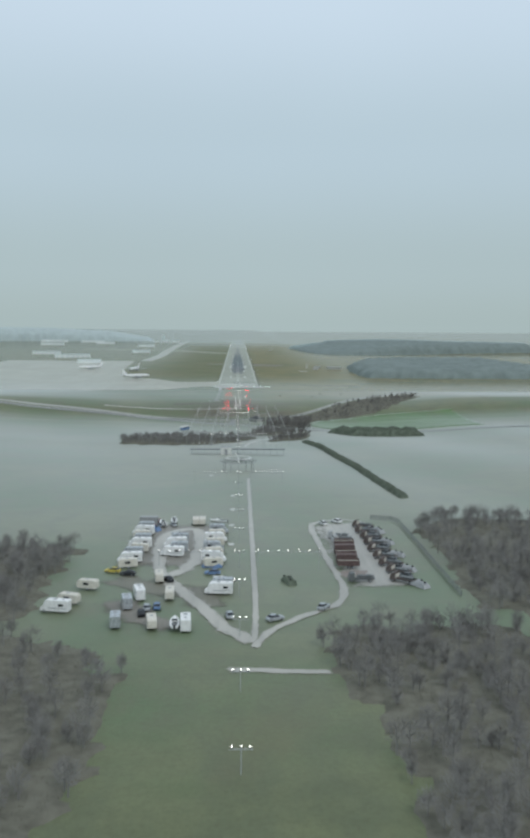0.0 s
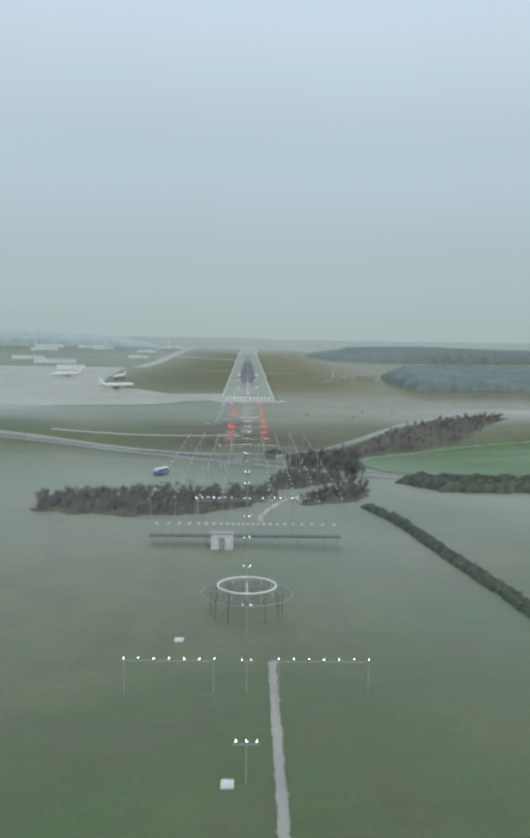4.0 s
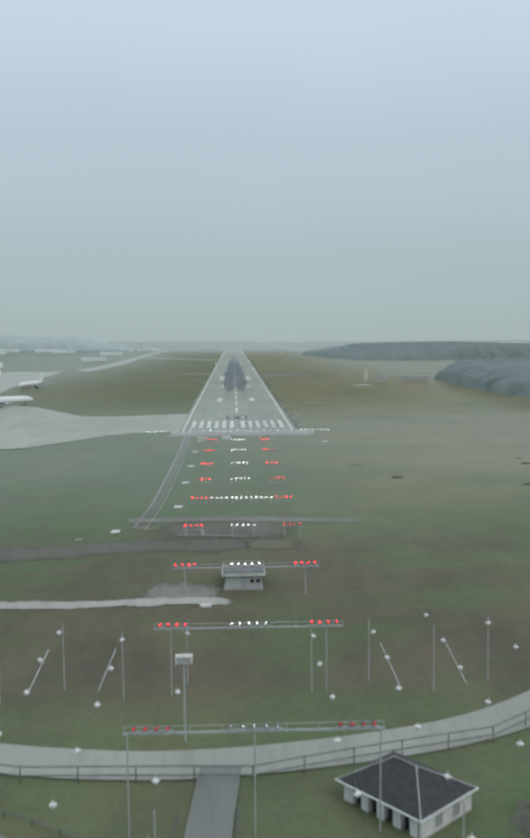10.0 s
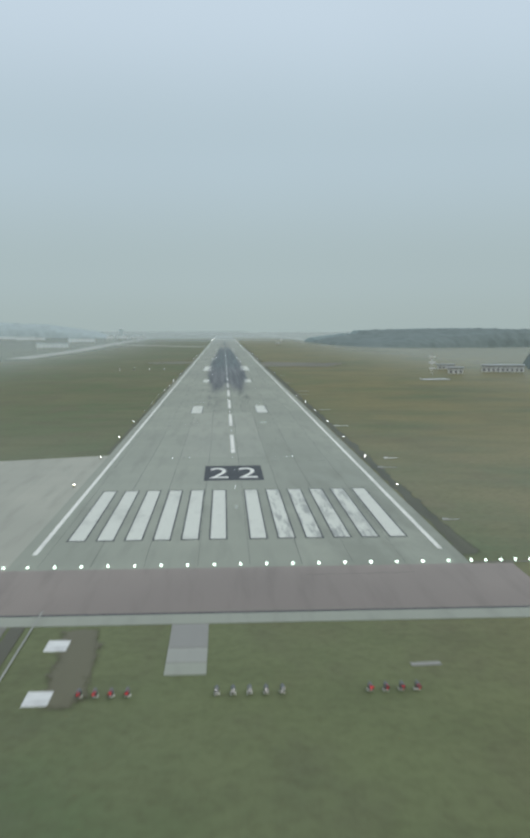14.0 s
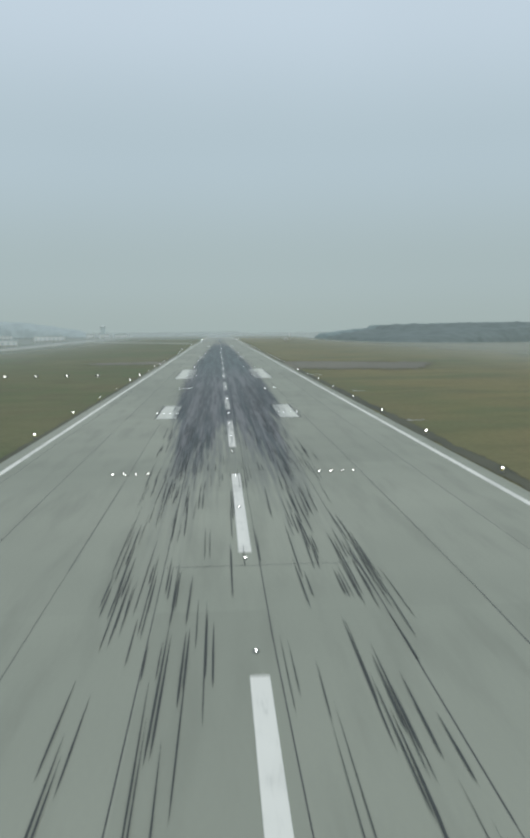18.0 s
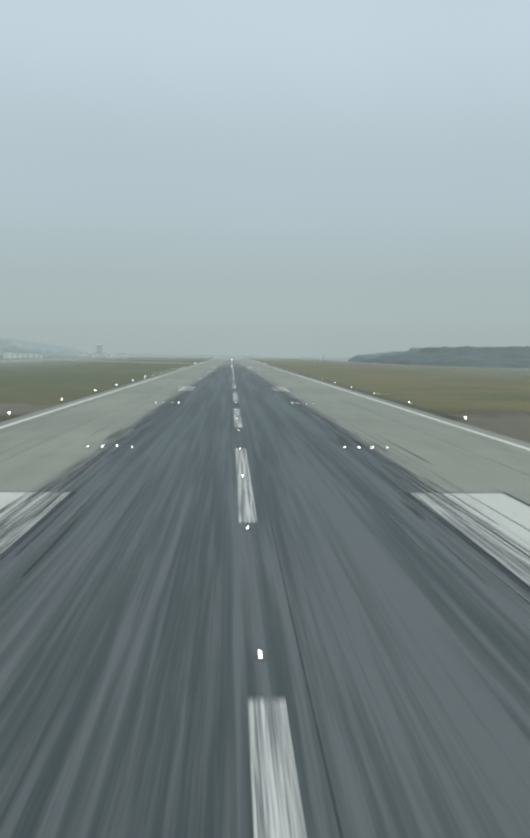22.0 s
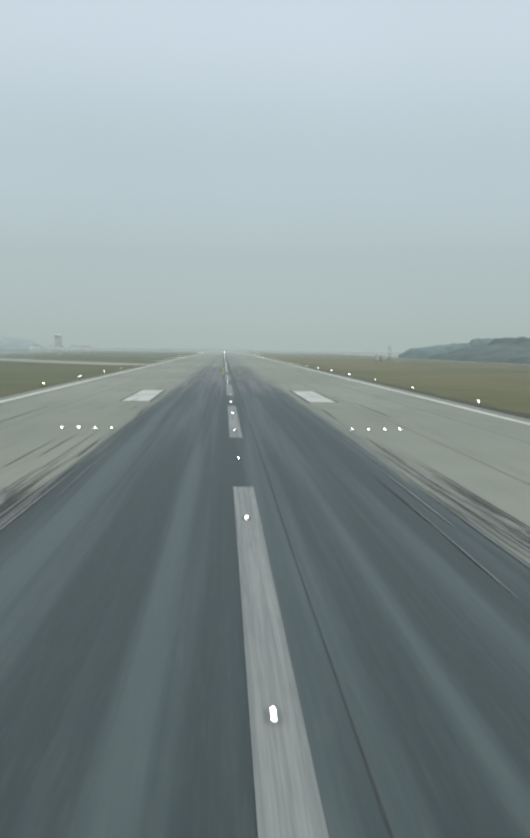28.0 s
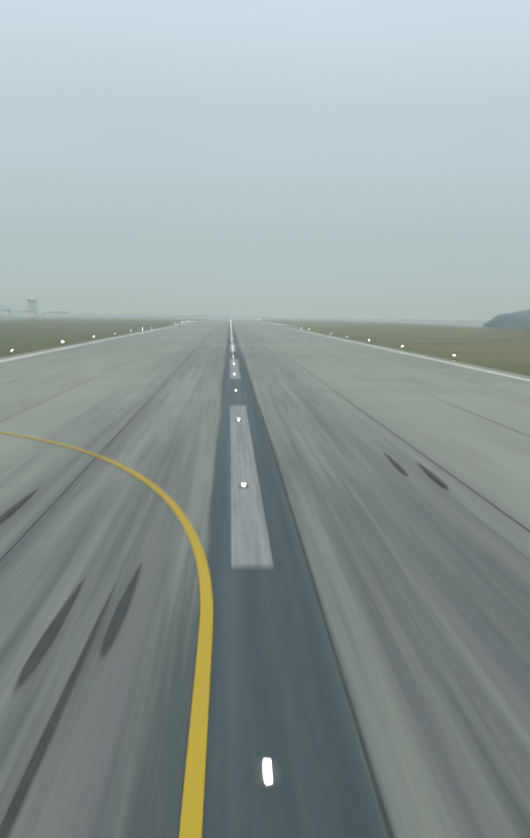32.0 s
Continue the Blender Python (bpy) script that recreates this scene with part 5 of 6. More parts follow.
def shell(sections, n=4):
    """A body through cross-sections along y: (y, half width low, half width high, z low, z high)."""
    bm = bmesh.new()
    rings = []
    for y, lo, hi, z0, z1 in sections:
        zs = z0 + (z1 - z0) * 0.55
        rings.append([bm.verts.new(c) for c in ((-lo, y, z0), (-lo * 1.0, y, zs), (-hi, y, z1 - 0.06), (-hi + 0.1, y, z1), (hi - 0.1, y, z1), (hi, y, z1 - 0.06), (lo, y, zs), (lo, y, z0))])
    for a, b in zip(rings[:-1], rings[1:]):
        for k in range(8):
            bm.faces.new((a[k], a[(k + 1) % 8], b[(k + 1) % 8], b[k]))
    bm.faces.new(rings[0][::-1])
    bm.faces.new(rings[-1])
    bmesh.ops.recalc_face_normals(bm, faces=bm.faces)
    return bm


def motorhome(label, m=WHITE, long=7.0):
    h = long / 2
    ob = thing("motorhome", 0, 0, 0, 0, label, "motorhome", "parked motorhomes")
    part("body", shell([(-h, 1.1, 1.08, 0.45, 2.85), (-h + 0.3, 1.15, 1.12, 0.4, 3.0), (h - 2.0, 1.15, 1.12, 0.4, 3.0), (h - 1.3, 1.14, 1.05, 0.4, 2.75), (h - 0.9, 1.05, 0.98, 0.4, 2.1), (h - 0.75, 1.0, 0.95, 0.4, 1.5), (h, 0.92, 0.85, 0.4, 1.05)]), m, ob)
    part("windscreen", build((box, -0.88, 0.88, h - 0.98, h - 0.86, 1.35, 2.0)), GLASS, ob)
    for s in (-1, 1):
        part("side_window", build((box, s * 1.13 - 0.03, s * 1.13 + 0.03, -h + 1.2, -h + 2.4, 1.6, 2.2)), GLASS, ob)
        part("stripe", build((box, s * 1.155 - 0.01, s * 1.155 + 0.01, -h + 0.4, h - 2.1, 1.05, 1.25)), GREY, ob)
    part("roof_hatch", build((box, -0.45, 0.45, -0.4, 0.5, 2.98, 3.12, 0.03)), GREY, ob)
    part("roof_hatch", build((box, -0.3, 0.3, -2.4, -1.8, 2.98, 3.1, 0.03)), GREY, ob)
    part("bumper", build((box, -0.95, 0.95, h - 0.05, h + 0.1, 0.35, 0.6, 0.03)), GREY, ob)
    wheels(ob, (h - 1.05, -h + 1.9), 0.98)
    return ob


def caravan(label, m=CREAM):
    ob = thing("caravan", 0, 0, 0, 0, label, "caravan", "parked caravans")
    part("body", shell([(-2.7, 0.98, 0.9, 0.7, 2.2), (-2.3, 1.1, 1.05, 0.5, 2.6), (2.0, 1.1, 1.05, 0.5, 2.6), (2.5, 1.08, 1.0, 0.6, 2.2), (2.75, 1.0, 0.9, 0.8, 1.6)]), m, ob)
    for s in (-1, 1):
        part("window", build((box, s * 1.1 - 0.03, s * 1.1 + 0.03, -0.6, 0.9, 1.35, 2.0)), GLASS, ob)
    part("front_window", build((box, -0.8, 0.8, 2.52, 2.64, 1.4, 1.95)), GLASS, ob)
    part("roof_hatch", build((box, -0.35, 0.35, -0.2, 0.5, 2.58, 2.7, 0.03)), GREY, ob)
    part("drawbar", build((rod, (0, 2.6, 0.5), (0, 4.0, 0.45), 0.06)), DARK_STEEL, ob)
    wheels(ob, (-0.2,), 0.95, 0.32)
    return ob


def car(label, m):
    ob = thing("car", 0, 0, 0, 0, label, "car", "parked cars")
    part("body", shell([(-2.15, 0.75, 0.72, 0.35, 0.85), (-1.9, 0.85, 0.8, 0.25, 0.95), (1.0, 0.87, 0.82, 0.22, 0.95), (1.9, 0.82, 0.75, 0.25, 0.8), (2.15, 0.7, 0.65, 0.35, 0.7)]), m, ob)
    part("cabin", shell([(-1.8, 0.7, 0.6, 0.92, 1.05), (-1.3, 0.74, 0.62, 0.92, 1.42), (0.1, 0.76, 0.64, 0.92, 1.45), (1.0, 0.74, 0.6, 0.92, 1.0)]), GLASS, ob, "dark glazed cabin")
    part("roof", build((box, -0.6, 0.6, -1.25, 0.1, 1.43, 1.47, 0.01)), m, ob)
    for s in (-1, 1):
        part("headlight", build((box, s * 0.6 - 0.15, s * 0.6 + 0.15, 2.02, 2.12, 0.55, 0.68)), SILVER, ob)
    wheels(ob, (1.3, -1.35), 0.78, 0.31)
    return ob


def coach(label):
    ob = thing("coach", 0, 0, 0, 0, label, "coach")
    part("body", shell([(-4.9, 1.15, 1.1, 0.45, 1.9), (-4.6, 1.25, 1.22, 0.35, 1.95), (4.5, 1.25, 1.22, 0.35, 1.95), (4.9, 1.15, 1.1, 0.45, 1.9)]), BLUE, ob, "blue lower panels")
    part("roof", shell([(-4.85, 1.1, 0.95, 2.7, 3.0), (-4.4, 1.2, 1.05, 2.65, 3.2), (4.2, 1.2, 1.05, 2.65, 3.2), (4.7, 1.1, 0.95, 2.7, 3.0)]), WHITE, ob, "white rounded roof")
    part("pillar_band", shell([(-4.7, 1.14, 1.1, 1.9, 2.72), (4.6, 1.14, 1.1, 1.9, 2.72)]), WHITE, ob)
    for k in range(6):
        for s in (-1, 1):
            part("side_window", build((box, s * 1.16 - 0.03, s * 1.16 + 0.03, -4.2 + 1.4 * k, -3.0 + 1.4 * k, 1.98, 2.62)), GLASS, ob)
    part("windscreen", build((box, -0.95, 0.95, 4.6, 4.72, 1.85, 2.65)), GLASS, ob)
    part("bumper", build((box, -1.1, 1.1, 4.85, 5.0, 0.4, 0.65, 0.03)), GREY, ob)
    wheels(ob, (3.1, -2.6), 1.05, 0.48)
    return ob


def container(label, m):
    ob = thing("shipping_container", 0, 0, 0, 0, label, "container", "containers in the yard")
    bm = bmesh.new()
    box(bm, -1.22, 1.22, -3.03, 3.03, 0.1, 2.6, 0.03)
    part("shell", bm, m, ob)
    for s in (-1, 1):  # one folded sheet along each side
        zig = [(s * (1.24 + 0.04 * (k // 2 % 2)), -2.9 + 0.12 * k) for k in range(49)]
        sheet_verts = [(x, y, z) for x, y in zig for z in (0.25, 2.45)]
        part("corrugated_side", from_faces("corrugated_side", sheet_verts, [(2 * k, 2 * k + 1, 2 * k + 3, 2 * k + 2) for k in range(48)], m), m, ob)
    part("door", build((box, -1.15, -0.02, -3.08, -3.03, 0.2, 2.5), ), m, ob)
    part("door", build((box, 0.02, 1.15, -3.08, -3.03, 0.2, 2.5)), m, ob)
    for x in (-1.1, 1.1):
        part("corner_post", build((box, x - 0.1, x + 0.1, 2.9, 3.06, 0.0, 2.62)), DARK_STEEL, ob)
    return ob


def open_trailer(label, m):
    """An open-topped box trailer: floor, four sides with a rim, and wheels."""
    ob = thing("open_trailer", 0, 0, 0, 0, label, "trailer", "lorries in the yard")
    part("floor", build((box, -1.2, 1.2, -3.0, 3.0, 0.9, 1.0)), DARK_STEEL, ob)
    for s in (-1, 1):
        part("side", build((box, s * 1.22 - 0.05, s * 1.22 + 0.05, -3.0, 3.0, 0.9, 2.5, 0.02), *[(box, s * 1.29 - 0.03, s * 1.29 + 0.03, -2.7 + 0.9 * k, -2.6 + 0.9 * k, 0.95, 2.4) for k in range(7)]), m, ob)
        part("end_board", build((box, -1.2, 1.2, s * 3.02 - 0.05, s * 3.02 + 0.05, 0.9, 2.45, 0.02)), m, ob)
        part("rim", build((box, s * 1.22 - 0.09, s * 1.22 + 0.09, -3.1, 3.1, 2.5, 2.62, 0.02)), CREAM if s < 0 else m, ob, "pale worn rim")
    part("load", build((ball, (0.0, -1.2, 1.2), 0.9, 2, 0.5), (ball, (0.1, 0.9, 1.2), 1.0, 2, 0.45)), DARK_STEEL, ob)
    part("drawbar", build((rod, (0, 3.0, 0.8), (0, 4.3, 0.6), 0.07)), DARK_STEEL, ob)
    wheels(ob, (-1.0, 0.1), 1.0, 0.42)
    return ob


def flatbed(label, m):
    """A lorry with a low open bed, stakes and a headboard."""
    ob = thing("flatbed_lorry", 0, 0, 0, 0, label, "lorry", "lorries in the yard")
    part("bed", build((box, -1.2, 1.2, -3.6, 1.7, 1.0, 1.2, 0.03)), m, ob)
    part("headboard", build((box, -1.2, 1.2, 1.6, 1.7, 1.2, 2.2, 0.02)), CREAM, ob, "pale headboard")
    for y in (-3.4, -2.2, -1.0, 0.2):
        for s in (-1, 1):
            part("stake", build((box, s * 1.15 - 0.04, s * 1.15 + 0.04, y, y + 0.08, 1.2, 1.9)), DARK_STEEL, ob)
    part("load", build((box, -0.9, 0.7, -3.0, -1.2, 1.2, 1.75, 0.06), (box, -0.5, 1.0, -1.0, 0.9, 1.2, 1.6, 0.06)), DARK_STEEL, ob)
    part("cab", shell([(1.8, 1.15, 1.08, 0.5, 2.5), (2.8, 1.15, 1.0, 0.5, 2.4), (3.4, 1.1, 1.0, 0.5, 1.4)]), m, ob)
    part("windscreen", build((box, -0.95, 0.95, 2.98, 3.1, 1.5, 2.2)), GLASS, ob)
    part("chassis", build((box, -0.45, 0.45, -3.5, 3.2, 0.55, 1.0)), DARK_STEEL, ob)
    wheels(ob, (2.6, -2.4), 1.0, 0.46)
    return ob


def lay(ob, places):
    """Moves a thing to the first place and copies it to the others: x, y, turn."""
    for k, (x, y, turn) in enumerate(places):
        m = spot(x, y, ground_z(x, y) + 0.17, turn)
        if k:
            copy_thing(ob, m)
        else:
            ob.matrix_basis = m @ Matrix.Scale(K, 4)


def boat(label, m=WHITE, long=6.0):
    """A small motor boat on a trailer."""
    h = long / 2
    ob = thing("motor_boat", 0, 0, 0, 0, label, "boat", "boats in the yard")
    bm = bmesh.new()
    rings = []
    for y, w, keel, top in ((-h, 0.95, 0.75, 1.45), (-h * 0.3, 1.1, 0.6, 1.5), (h * 0.35, 0.95, 0.62, 1.62), (h * 0.8, 0.45, 0.95, 1.75), (h, 0.05, 1.5, 1.82)):
        rings.append([bm.verts.new(c) for c in ((-w, y, top), (-w * 0.8, y, (top + keel) / 2 - 0.1), (0, y, keel), (w * 0.8, y, (top + keel) / 2 - 0.1), (w, y, top))])
    for a, b in zip(rings[:-1], rings[1:]):
        for k in range(5):
            bm.faces.new((a[k], a[(k + 1) % 5], b[(k + 1) % 5], b[k]))
    bm.faces.new(rings[0])
    bm.faces.new(rings[-1])
    bmesh.ops.recalc_face_normals(bm, faces=bm.faces)
    part("hull", bm, m, ob)
    part("cockpit", build((box, -0.6, 0.6, -h + 0.3, -h * 0.1, 1.44, 1.53)), DARK_STEEL, ob, "dark open cockpit")
    part("cabin", shell([(-h * 0.1, 0.7, 0.6, 1.45, 2.05), (h * 0.25, 0.62, 0.5, 1.5, 2.0), (h * 0.5, 0.4, 0.35, 1.55, 1.75)]), m, ob)
    part("windscreen", build((box, -0.6, 0.6, -h * 0.1 - 0.06, -h * 0.1 + 0.02, 1.75, 2.15)), GLASS, ob)
    part("outboard_motor", build((box, -0.2, 0.2, -h - 0.35, -h, 0.8, 1.75, 0.06)), BLACK, ob)
    part("trailer", build((box, -0.55, -0.45, -h + 0.3, h, 0.45, 0.55), (box, 0.45, 0.55, -h + 0.3, h, 0.45, 0.55), (box, -0.9, 0.9, -h * 0.4, -h * 0.25, 0.4, 0.62), (rod, (0, h - 0.2, 0.5), (0, h + 1.2, 0.45), 0.05), (box, -0.3, 0.3, -h * 0.6, h * 0.5, 0.5, 0.72)), STEEL, ob)
    wheels(ob, (-h * 0.3,), 0.98, 0.3)
    return ob


def covered_heap(label, m, seed):
    """Goods under a tarpaulin weighted with tyres."""
    rng = random.Random(seed)
    ob = thing("covered_heap", 0, 0, 0, 0, label, "covered heap", "heaps under tarpaulins")
    n, verts, faces = 9, [], []
    for j in range(n):
        for i in range(n):
            u, v = i / (n - 1) * 2 - 1, j / (n - 1) * 2 - 1
            rim = max(abs(u), abs(v))
            z = 0.0 if rim > 0.99 else 1.5 * (1 - rim ** 4) * rng.uniform(0.75, 1.1)
            verts.append((u * 1.4 + rng.uniform(-0.08, 0.08), v * 2.9 + rng.uniform(-0.1, 0.1), z))
    faces = [(j * n + i, j * n + i + 1, (j + 1) * n + i + 1, (j + 1) * n + i) for j in range(n - 1) for i in range(n - 1)]
    part("tarpaulin", from_faces("tarpaulin", verts, faces, m), m, ob)
    for k in range(3):
        part("tyre", build((rod, (rng.uniform(-0.7, 0.7), -1.8 + 1.8 * k, 1.3), (rng.uniform(-0.7, 0.7), -1.8 + 1.8 * k, 1.6), 0.32, None, 10)), TYRE, ob)
    return ob


ribbon("worn_earth", [(-36, -764), (-24, -771), (-12, -778), (-6, -790)], 13, DIRT, 0.07, None, "worn brown earth at the edge of the caravan yard", "bare earth", 2, "structure", 0.7)
ribbon("worn_earth", [(-32, -782), (-24, -793), (-14, -806)], 11, TRODDEN, 0.09, None, "worn muddy ground under parked vans", "bare earth", 2, "structure", 0.7)
ribbon("lane", [(-3, -829.5), (8, -830.5), (18, -830.8)], 3.0, GRAVEL, 0.12, None, "short pale lane beyond the yards", "lane", 2, "structure", 0.3)
ribbon("caravan_yard", [(-18, -690), (-18.5, -720), (-19, -752)], 33, TRODDEN, 0.1, None, "trodden gravel yard full of parked caravans", "yard", 3, "structure", 0.25)
ribbon("yard_road", [(3, -815), (-4, -803), (-9, -790), (-14, -776), (-20, -762), (-23, -745), (-24, -710), (-14, -700), (-13, -745), (-22, -765)], 5.2, GRAVEL, 0.15, None, "pale worn track through the caravan yard", "track", 2, "structure", 0.6)
ribbon("gravel_yard", [(34, -687), (36.5, -725), (39.5, -770)], 21, GRAVEL, 0.12, None, "pale gravel storage yard", "yard", 3, "structure", 0.15)
ribbon("gravel_yard_road", [(3, -818), (6, -808), (14, -796), (23, -786), (27, -772), (26.5, -745), (25, -696), (29, -686), (38, -683), (46, -692)], 2.6, GRAVEL, 0.14, None, "pale track round the storage yard", "track", 2, "structure", 0.6)
rng = random.Random(8)
white_homes, vans = [], []
for k in range(9):
    (white_homes if k % 3 else vans).append((-30.6 + rng.uniform(-0.8, 0.8), -752 + 6.2 * k, 90 + rng.uniform(-14, 14)))
for k in range(8):
    (white_homes if k % 2 else vans).append((-7.2 + rng.uniform(-0.6, 0.6), -750 + 6.6 * k, -90 + rng.uniform(-12, 12)))
for k in range(4):
    white_homes.append((-19.2 + rng.uniform(-0.8, 0.8), -738 + 6.0 * k, 90 + rng.uniform(-12, 12)))
for x, y, turn in ((-21.1, -766, 8), (-24.7, -781, 14), (-26.8, -788.5, 12), (-17.1, -782, 2), (-11.9, -804.6, 4), (-19.4, -804, 8), (-27.6, -802, 6), (-15.0, -690.3, 2), (-12.7, -689.9, 0), (-38.5, -773, 75), (-41, -785, 70), (-43, -791, 78), (-4.8, -773.4, 90), (-5.2, -777.6, 88)):
    (white_homes if rng.random() < 0.6 else vans).append((x, y, turn))
lay(boat("white motor boat on a trailer in the yard"), [(-22.6, -689.1, 4), (-26.1, -694.9, 20), (-7.1, -689.4, 80), (-4.2, -768.1, 70), (-14.3, -804.6, 3), (-31, -727, 85)])
lay(boat("small grey motor boat on a trailer", SILVER, 5.0), [(-31.2, -714, 80), (-19.4, -713, 86), (-7, -731, -88)])
lay(covered_heap("goods under a dull blue tarpaulin", BLUE, 3), [(-28.9, -701.4, 60), (-7.6, -749.8, 88)])
lay(covered_heap("goods under a dull green tarpaulin", LEAF, 4), [(-31.0, -706.0, 70), (13.1, -765.5, 20)])
lay(container("small grey container in the caravan yard", GREY), [(-31.2, -690.8, 88)])
lay(car("dull red car parked in the yard corner", RED), [(-30.5, -696.1, 85), (-27.8, -688.6, 10)])
lay(motorhome("white motorhome parked in a gravel yard"), white_homes[::2])
lay(motorhome("white and grey motorhome parked in a gravel yard", SILVER, 6.2), white_homes[1::2])
lay(caravan("cream caravan parked in a gravel yard"), vans)
lay(car("dark car parked among caravans", BLACK), [(-18.8, -766, 30), (-22.6, -795, 8), (-30, -760, 80)])
lay(car("blue car parked on trodden ground", BLUE), [(-19.5, -790, 5), (-7.3, -758.5, 90)])
lay(car("silver car parked on trodden ground", SILVER), [(-22.5, -694, 15), (-27, -696, 80), (-2.3, -797, 5), (20, -789, -30), (8, -799, -60), (-21.8, -791, 4)])
lay(car("yellow car at the edge of the yard", YELLOW), [(-34.5, -757, 80)])
lay(open_trailer("dark red open trailer with a pale worn rim", MAROON), [(32.7, -724.5, 84), (31.6, -737.5, 95), (31.0, -749, 87)])
lay(container("maroon steel container in a gravel yard", MAROON), [(32.0, -731, 92), (31.2, -743, 86)])
lay(flatbed("grey flatbed lorry with a pale headboard", GREY), [(32.3, -712, 82), (32.9, -717.5, 98)])
lay(flatbed("dark flatbed lorry with a pale headboard", DARK_STEEL), [(32.6, -763, 90)])
ribbon("rust_stain", [(31.5, -752), (31.8, -756), (32.2, -759)], 7, REDDISH, 0.135, None, "reddish stain on the gravel", "bare earth", 1, "structure", 0.9)
lay(coach("old coach with white roof and blue sides in the meadow"), [(-40.3, -328, -29)])
lay(flatbed("rusty brown lorry parked aslant along the yard", RUST), [(42.4 + 0.18 * k + rng.uniform(-0.5, 0.5), -697 - 8.4 * k, 62 + rng.uniform(-10, 10)) for k in range(9)])
lay(car("dark car parked between old lorries", DARK_STEEL), [(43.6 + 0.2 * k + rng.uniform(-0.8, 0.8), -700.6 - 8.4 * k, 66 + rng.uniform(-25, 25)) for k in range(8)])
lay(covered_heap("scrap under a grey tarpaulin", GREY, 7), [(47.0 + rng.uniform(-0.6, 0.6), -704 - 16 * k, 50 + rng.uniform(-20, 20)) for k in range(5)])
lay(car("white car parked at the yard fence", WHITE), [(34.5, -687.5, 40), (29.5, -690.5, 20)])

# ---- parked airliners and far buildings ----
def airliner(label):
    ob = thing("airliner", 0, 0, 0, 0, label, "airliner", "parked airliners")
    secs = [(-19, 0.25, 4.6), (-16.5, 0.8, 4.2), (-12, 1.5, 3.8), (-8, 1.95, 3.6), (12, 1.98, 3.5), (15.5, 1.75, 3.4), (17.6, 1.2, 3.2), (18.8, 0.5, 3.05)]
    bm = bmesh.new()
    rings = [[bm.verts.new((r * math.cos(math.tau * k / 16), y, z + r * math.sin(math.tau * k / 16))) for k in range(16)] for y, r, z in secs]
    for a, b in zip(rings[:-1], rings[1:]):
        for k in range(16):
            bm.faces.new((a[k], a[(k + 1) % 16], b[(k + 1) % 16], b[k]))
    bm.faces.new(rings[0])
    bm.faces.new(rings[-1])
    bmesh.ops.recalc_face_normals(bm, faces=bm.faces)
    part("fuselage", bm, WHITE, ob, smooth=True)

    def slab(corners, thick):
        bm = bmesh.new()
        lo = [bm.verts.new((x, y, z - thick)) for x, y, z in corners]
        hi = [bm.verts.new((x, y, z + thick)) for x, y, z in corners]
        bm.faces.new(lo[::-1])
        bm.faces.new(hi)
        for k in range(len(lo)):
            bm.faces.new((lo[k], lo[(k + 1) % len(lo)], hi[(k + 1) % len(lo)], hi[k]))
        bmesh.ops.recalc_face_normals(bm, faces=bm.faces)
        return bm
    for s in (-1, 1):
        part("wing", slab([(s * 1.6, 3.2, 2.5), (s * 17, -6.2, 3.6), (s * 17, -7.8, 3.6), (s * 6, -4.2, 2.9), (s * 1.6, -4.0, 2.5)], 0.16), SILVER, ob)
        part("tailplane", slab([(s * 0.6, -14.5, 4.6), (s * 6.2, -18, 5.0), (s * 6.2, -19.2, 5.0), (s * 0.4, -18, 4.7)], 0.09), SILVER, ob)
        e = part("engine", build((rod, (s * 5.6, 0.2, 1.75), (s * 5.6, 4.0, 1.75), 0.75, 0.98, 14)), SILVER, ob, smooth=True)
        part("intake", build((rod, (s * 5.6, 4.01, 1.75), (s * 5.6, 4.06, 1.75), 0.8, None, 14)), BLACK, e)
        part("main_gear", build((rod, (s * 3.6, -1.5, 0.5), (s * 3.6, -1.5, 2.5), 0.15), (rod, (s * 3.6 - 0.4, -1.5, 0.55), (s * 3.6 + 0.4, -1.5, 0.55), 0.55, None, 12)), TYRE, ob)
    bm = bmesh.new()
    for x in (-0.14, 0.14):
        bm.faces.new([bm.verts.new(c) for c in ((x, -12.2, 5.2), (x, -17.4, 11.2), (x, -19.3, 11.2), (x, -18.2, 4.9))])
    bmesh.ops.bridge_loops(bm, edges=bm.edges)
    part("tail_fin", bm, WHITE, ob)
    part("nose_gear", build((rod, (0, 13.5, 0.4), (0, 13.5, 2.2), 0.1), (rod, (-0.25, 13.5, 0.4), (0.25, 13.5, 0.4), 0.4, None, 12)), TYRE, ob)
    part("cockpit_window", build((box, -0.9, 0.9, 17.35, 17.7, 3.65, 4.05)), GLASS, ob)
    return ob


jet = airliner("white twin-engined airliner parked on the apron")
for k, (x, y, turn) in enumerate(((-130, 138, -58), (-152, 312, 165), (-222, 345, 120))):
    m = spot(x, y, -0.01, turn)
    if k:
        copy_thing(jet, m)
    else:
        jet.matrix_basis = m @ Matrix.Scale(K, 4)


def hangar(x, y, wide, deep, high, turn, label, m=WALL, bays=6):
    ob = thing("airport_building", x, y, -0.1, turn, label, "building", "airport buildings")
    part("wall", build((box, -wide / 2, wide / 2, -deep / 2, deep / 2, 0, high)), m, ob)
    part("roof", build((box, -wide / 2 - 0.6, wide / 2 + 0.6, -deep / 2 - 0.6, deep / 2 + 0.6, high, high + 0.7, 0.1)), PALE_GREY if m is PALE else GREY, ob)
    step = wide / bays
    for k in range(bays):
        x0 = -wide / 2 + step * k
        part("bay", build((box, x0 + step * 0.3, x0 + step * 0.7, -deep / 2 - 0.12, -deep / 2 + 0.05, 0.4, high * 0.6)), PALE_GREY if m is PALE else DARK_STEEL, ob)
    return ob


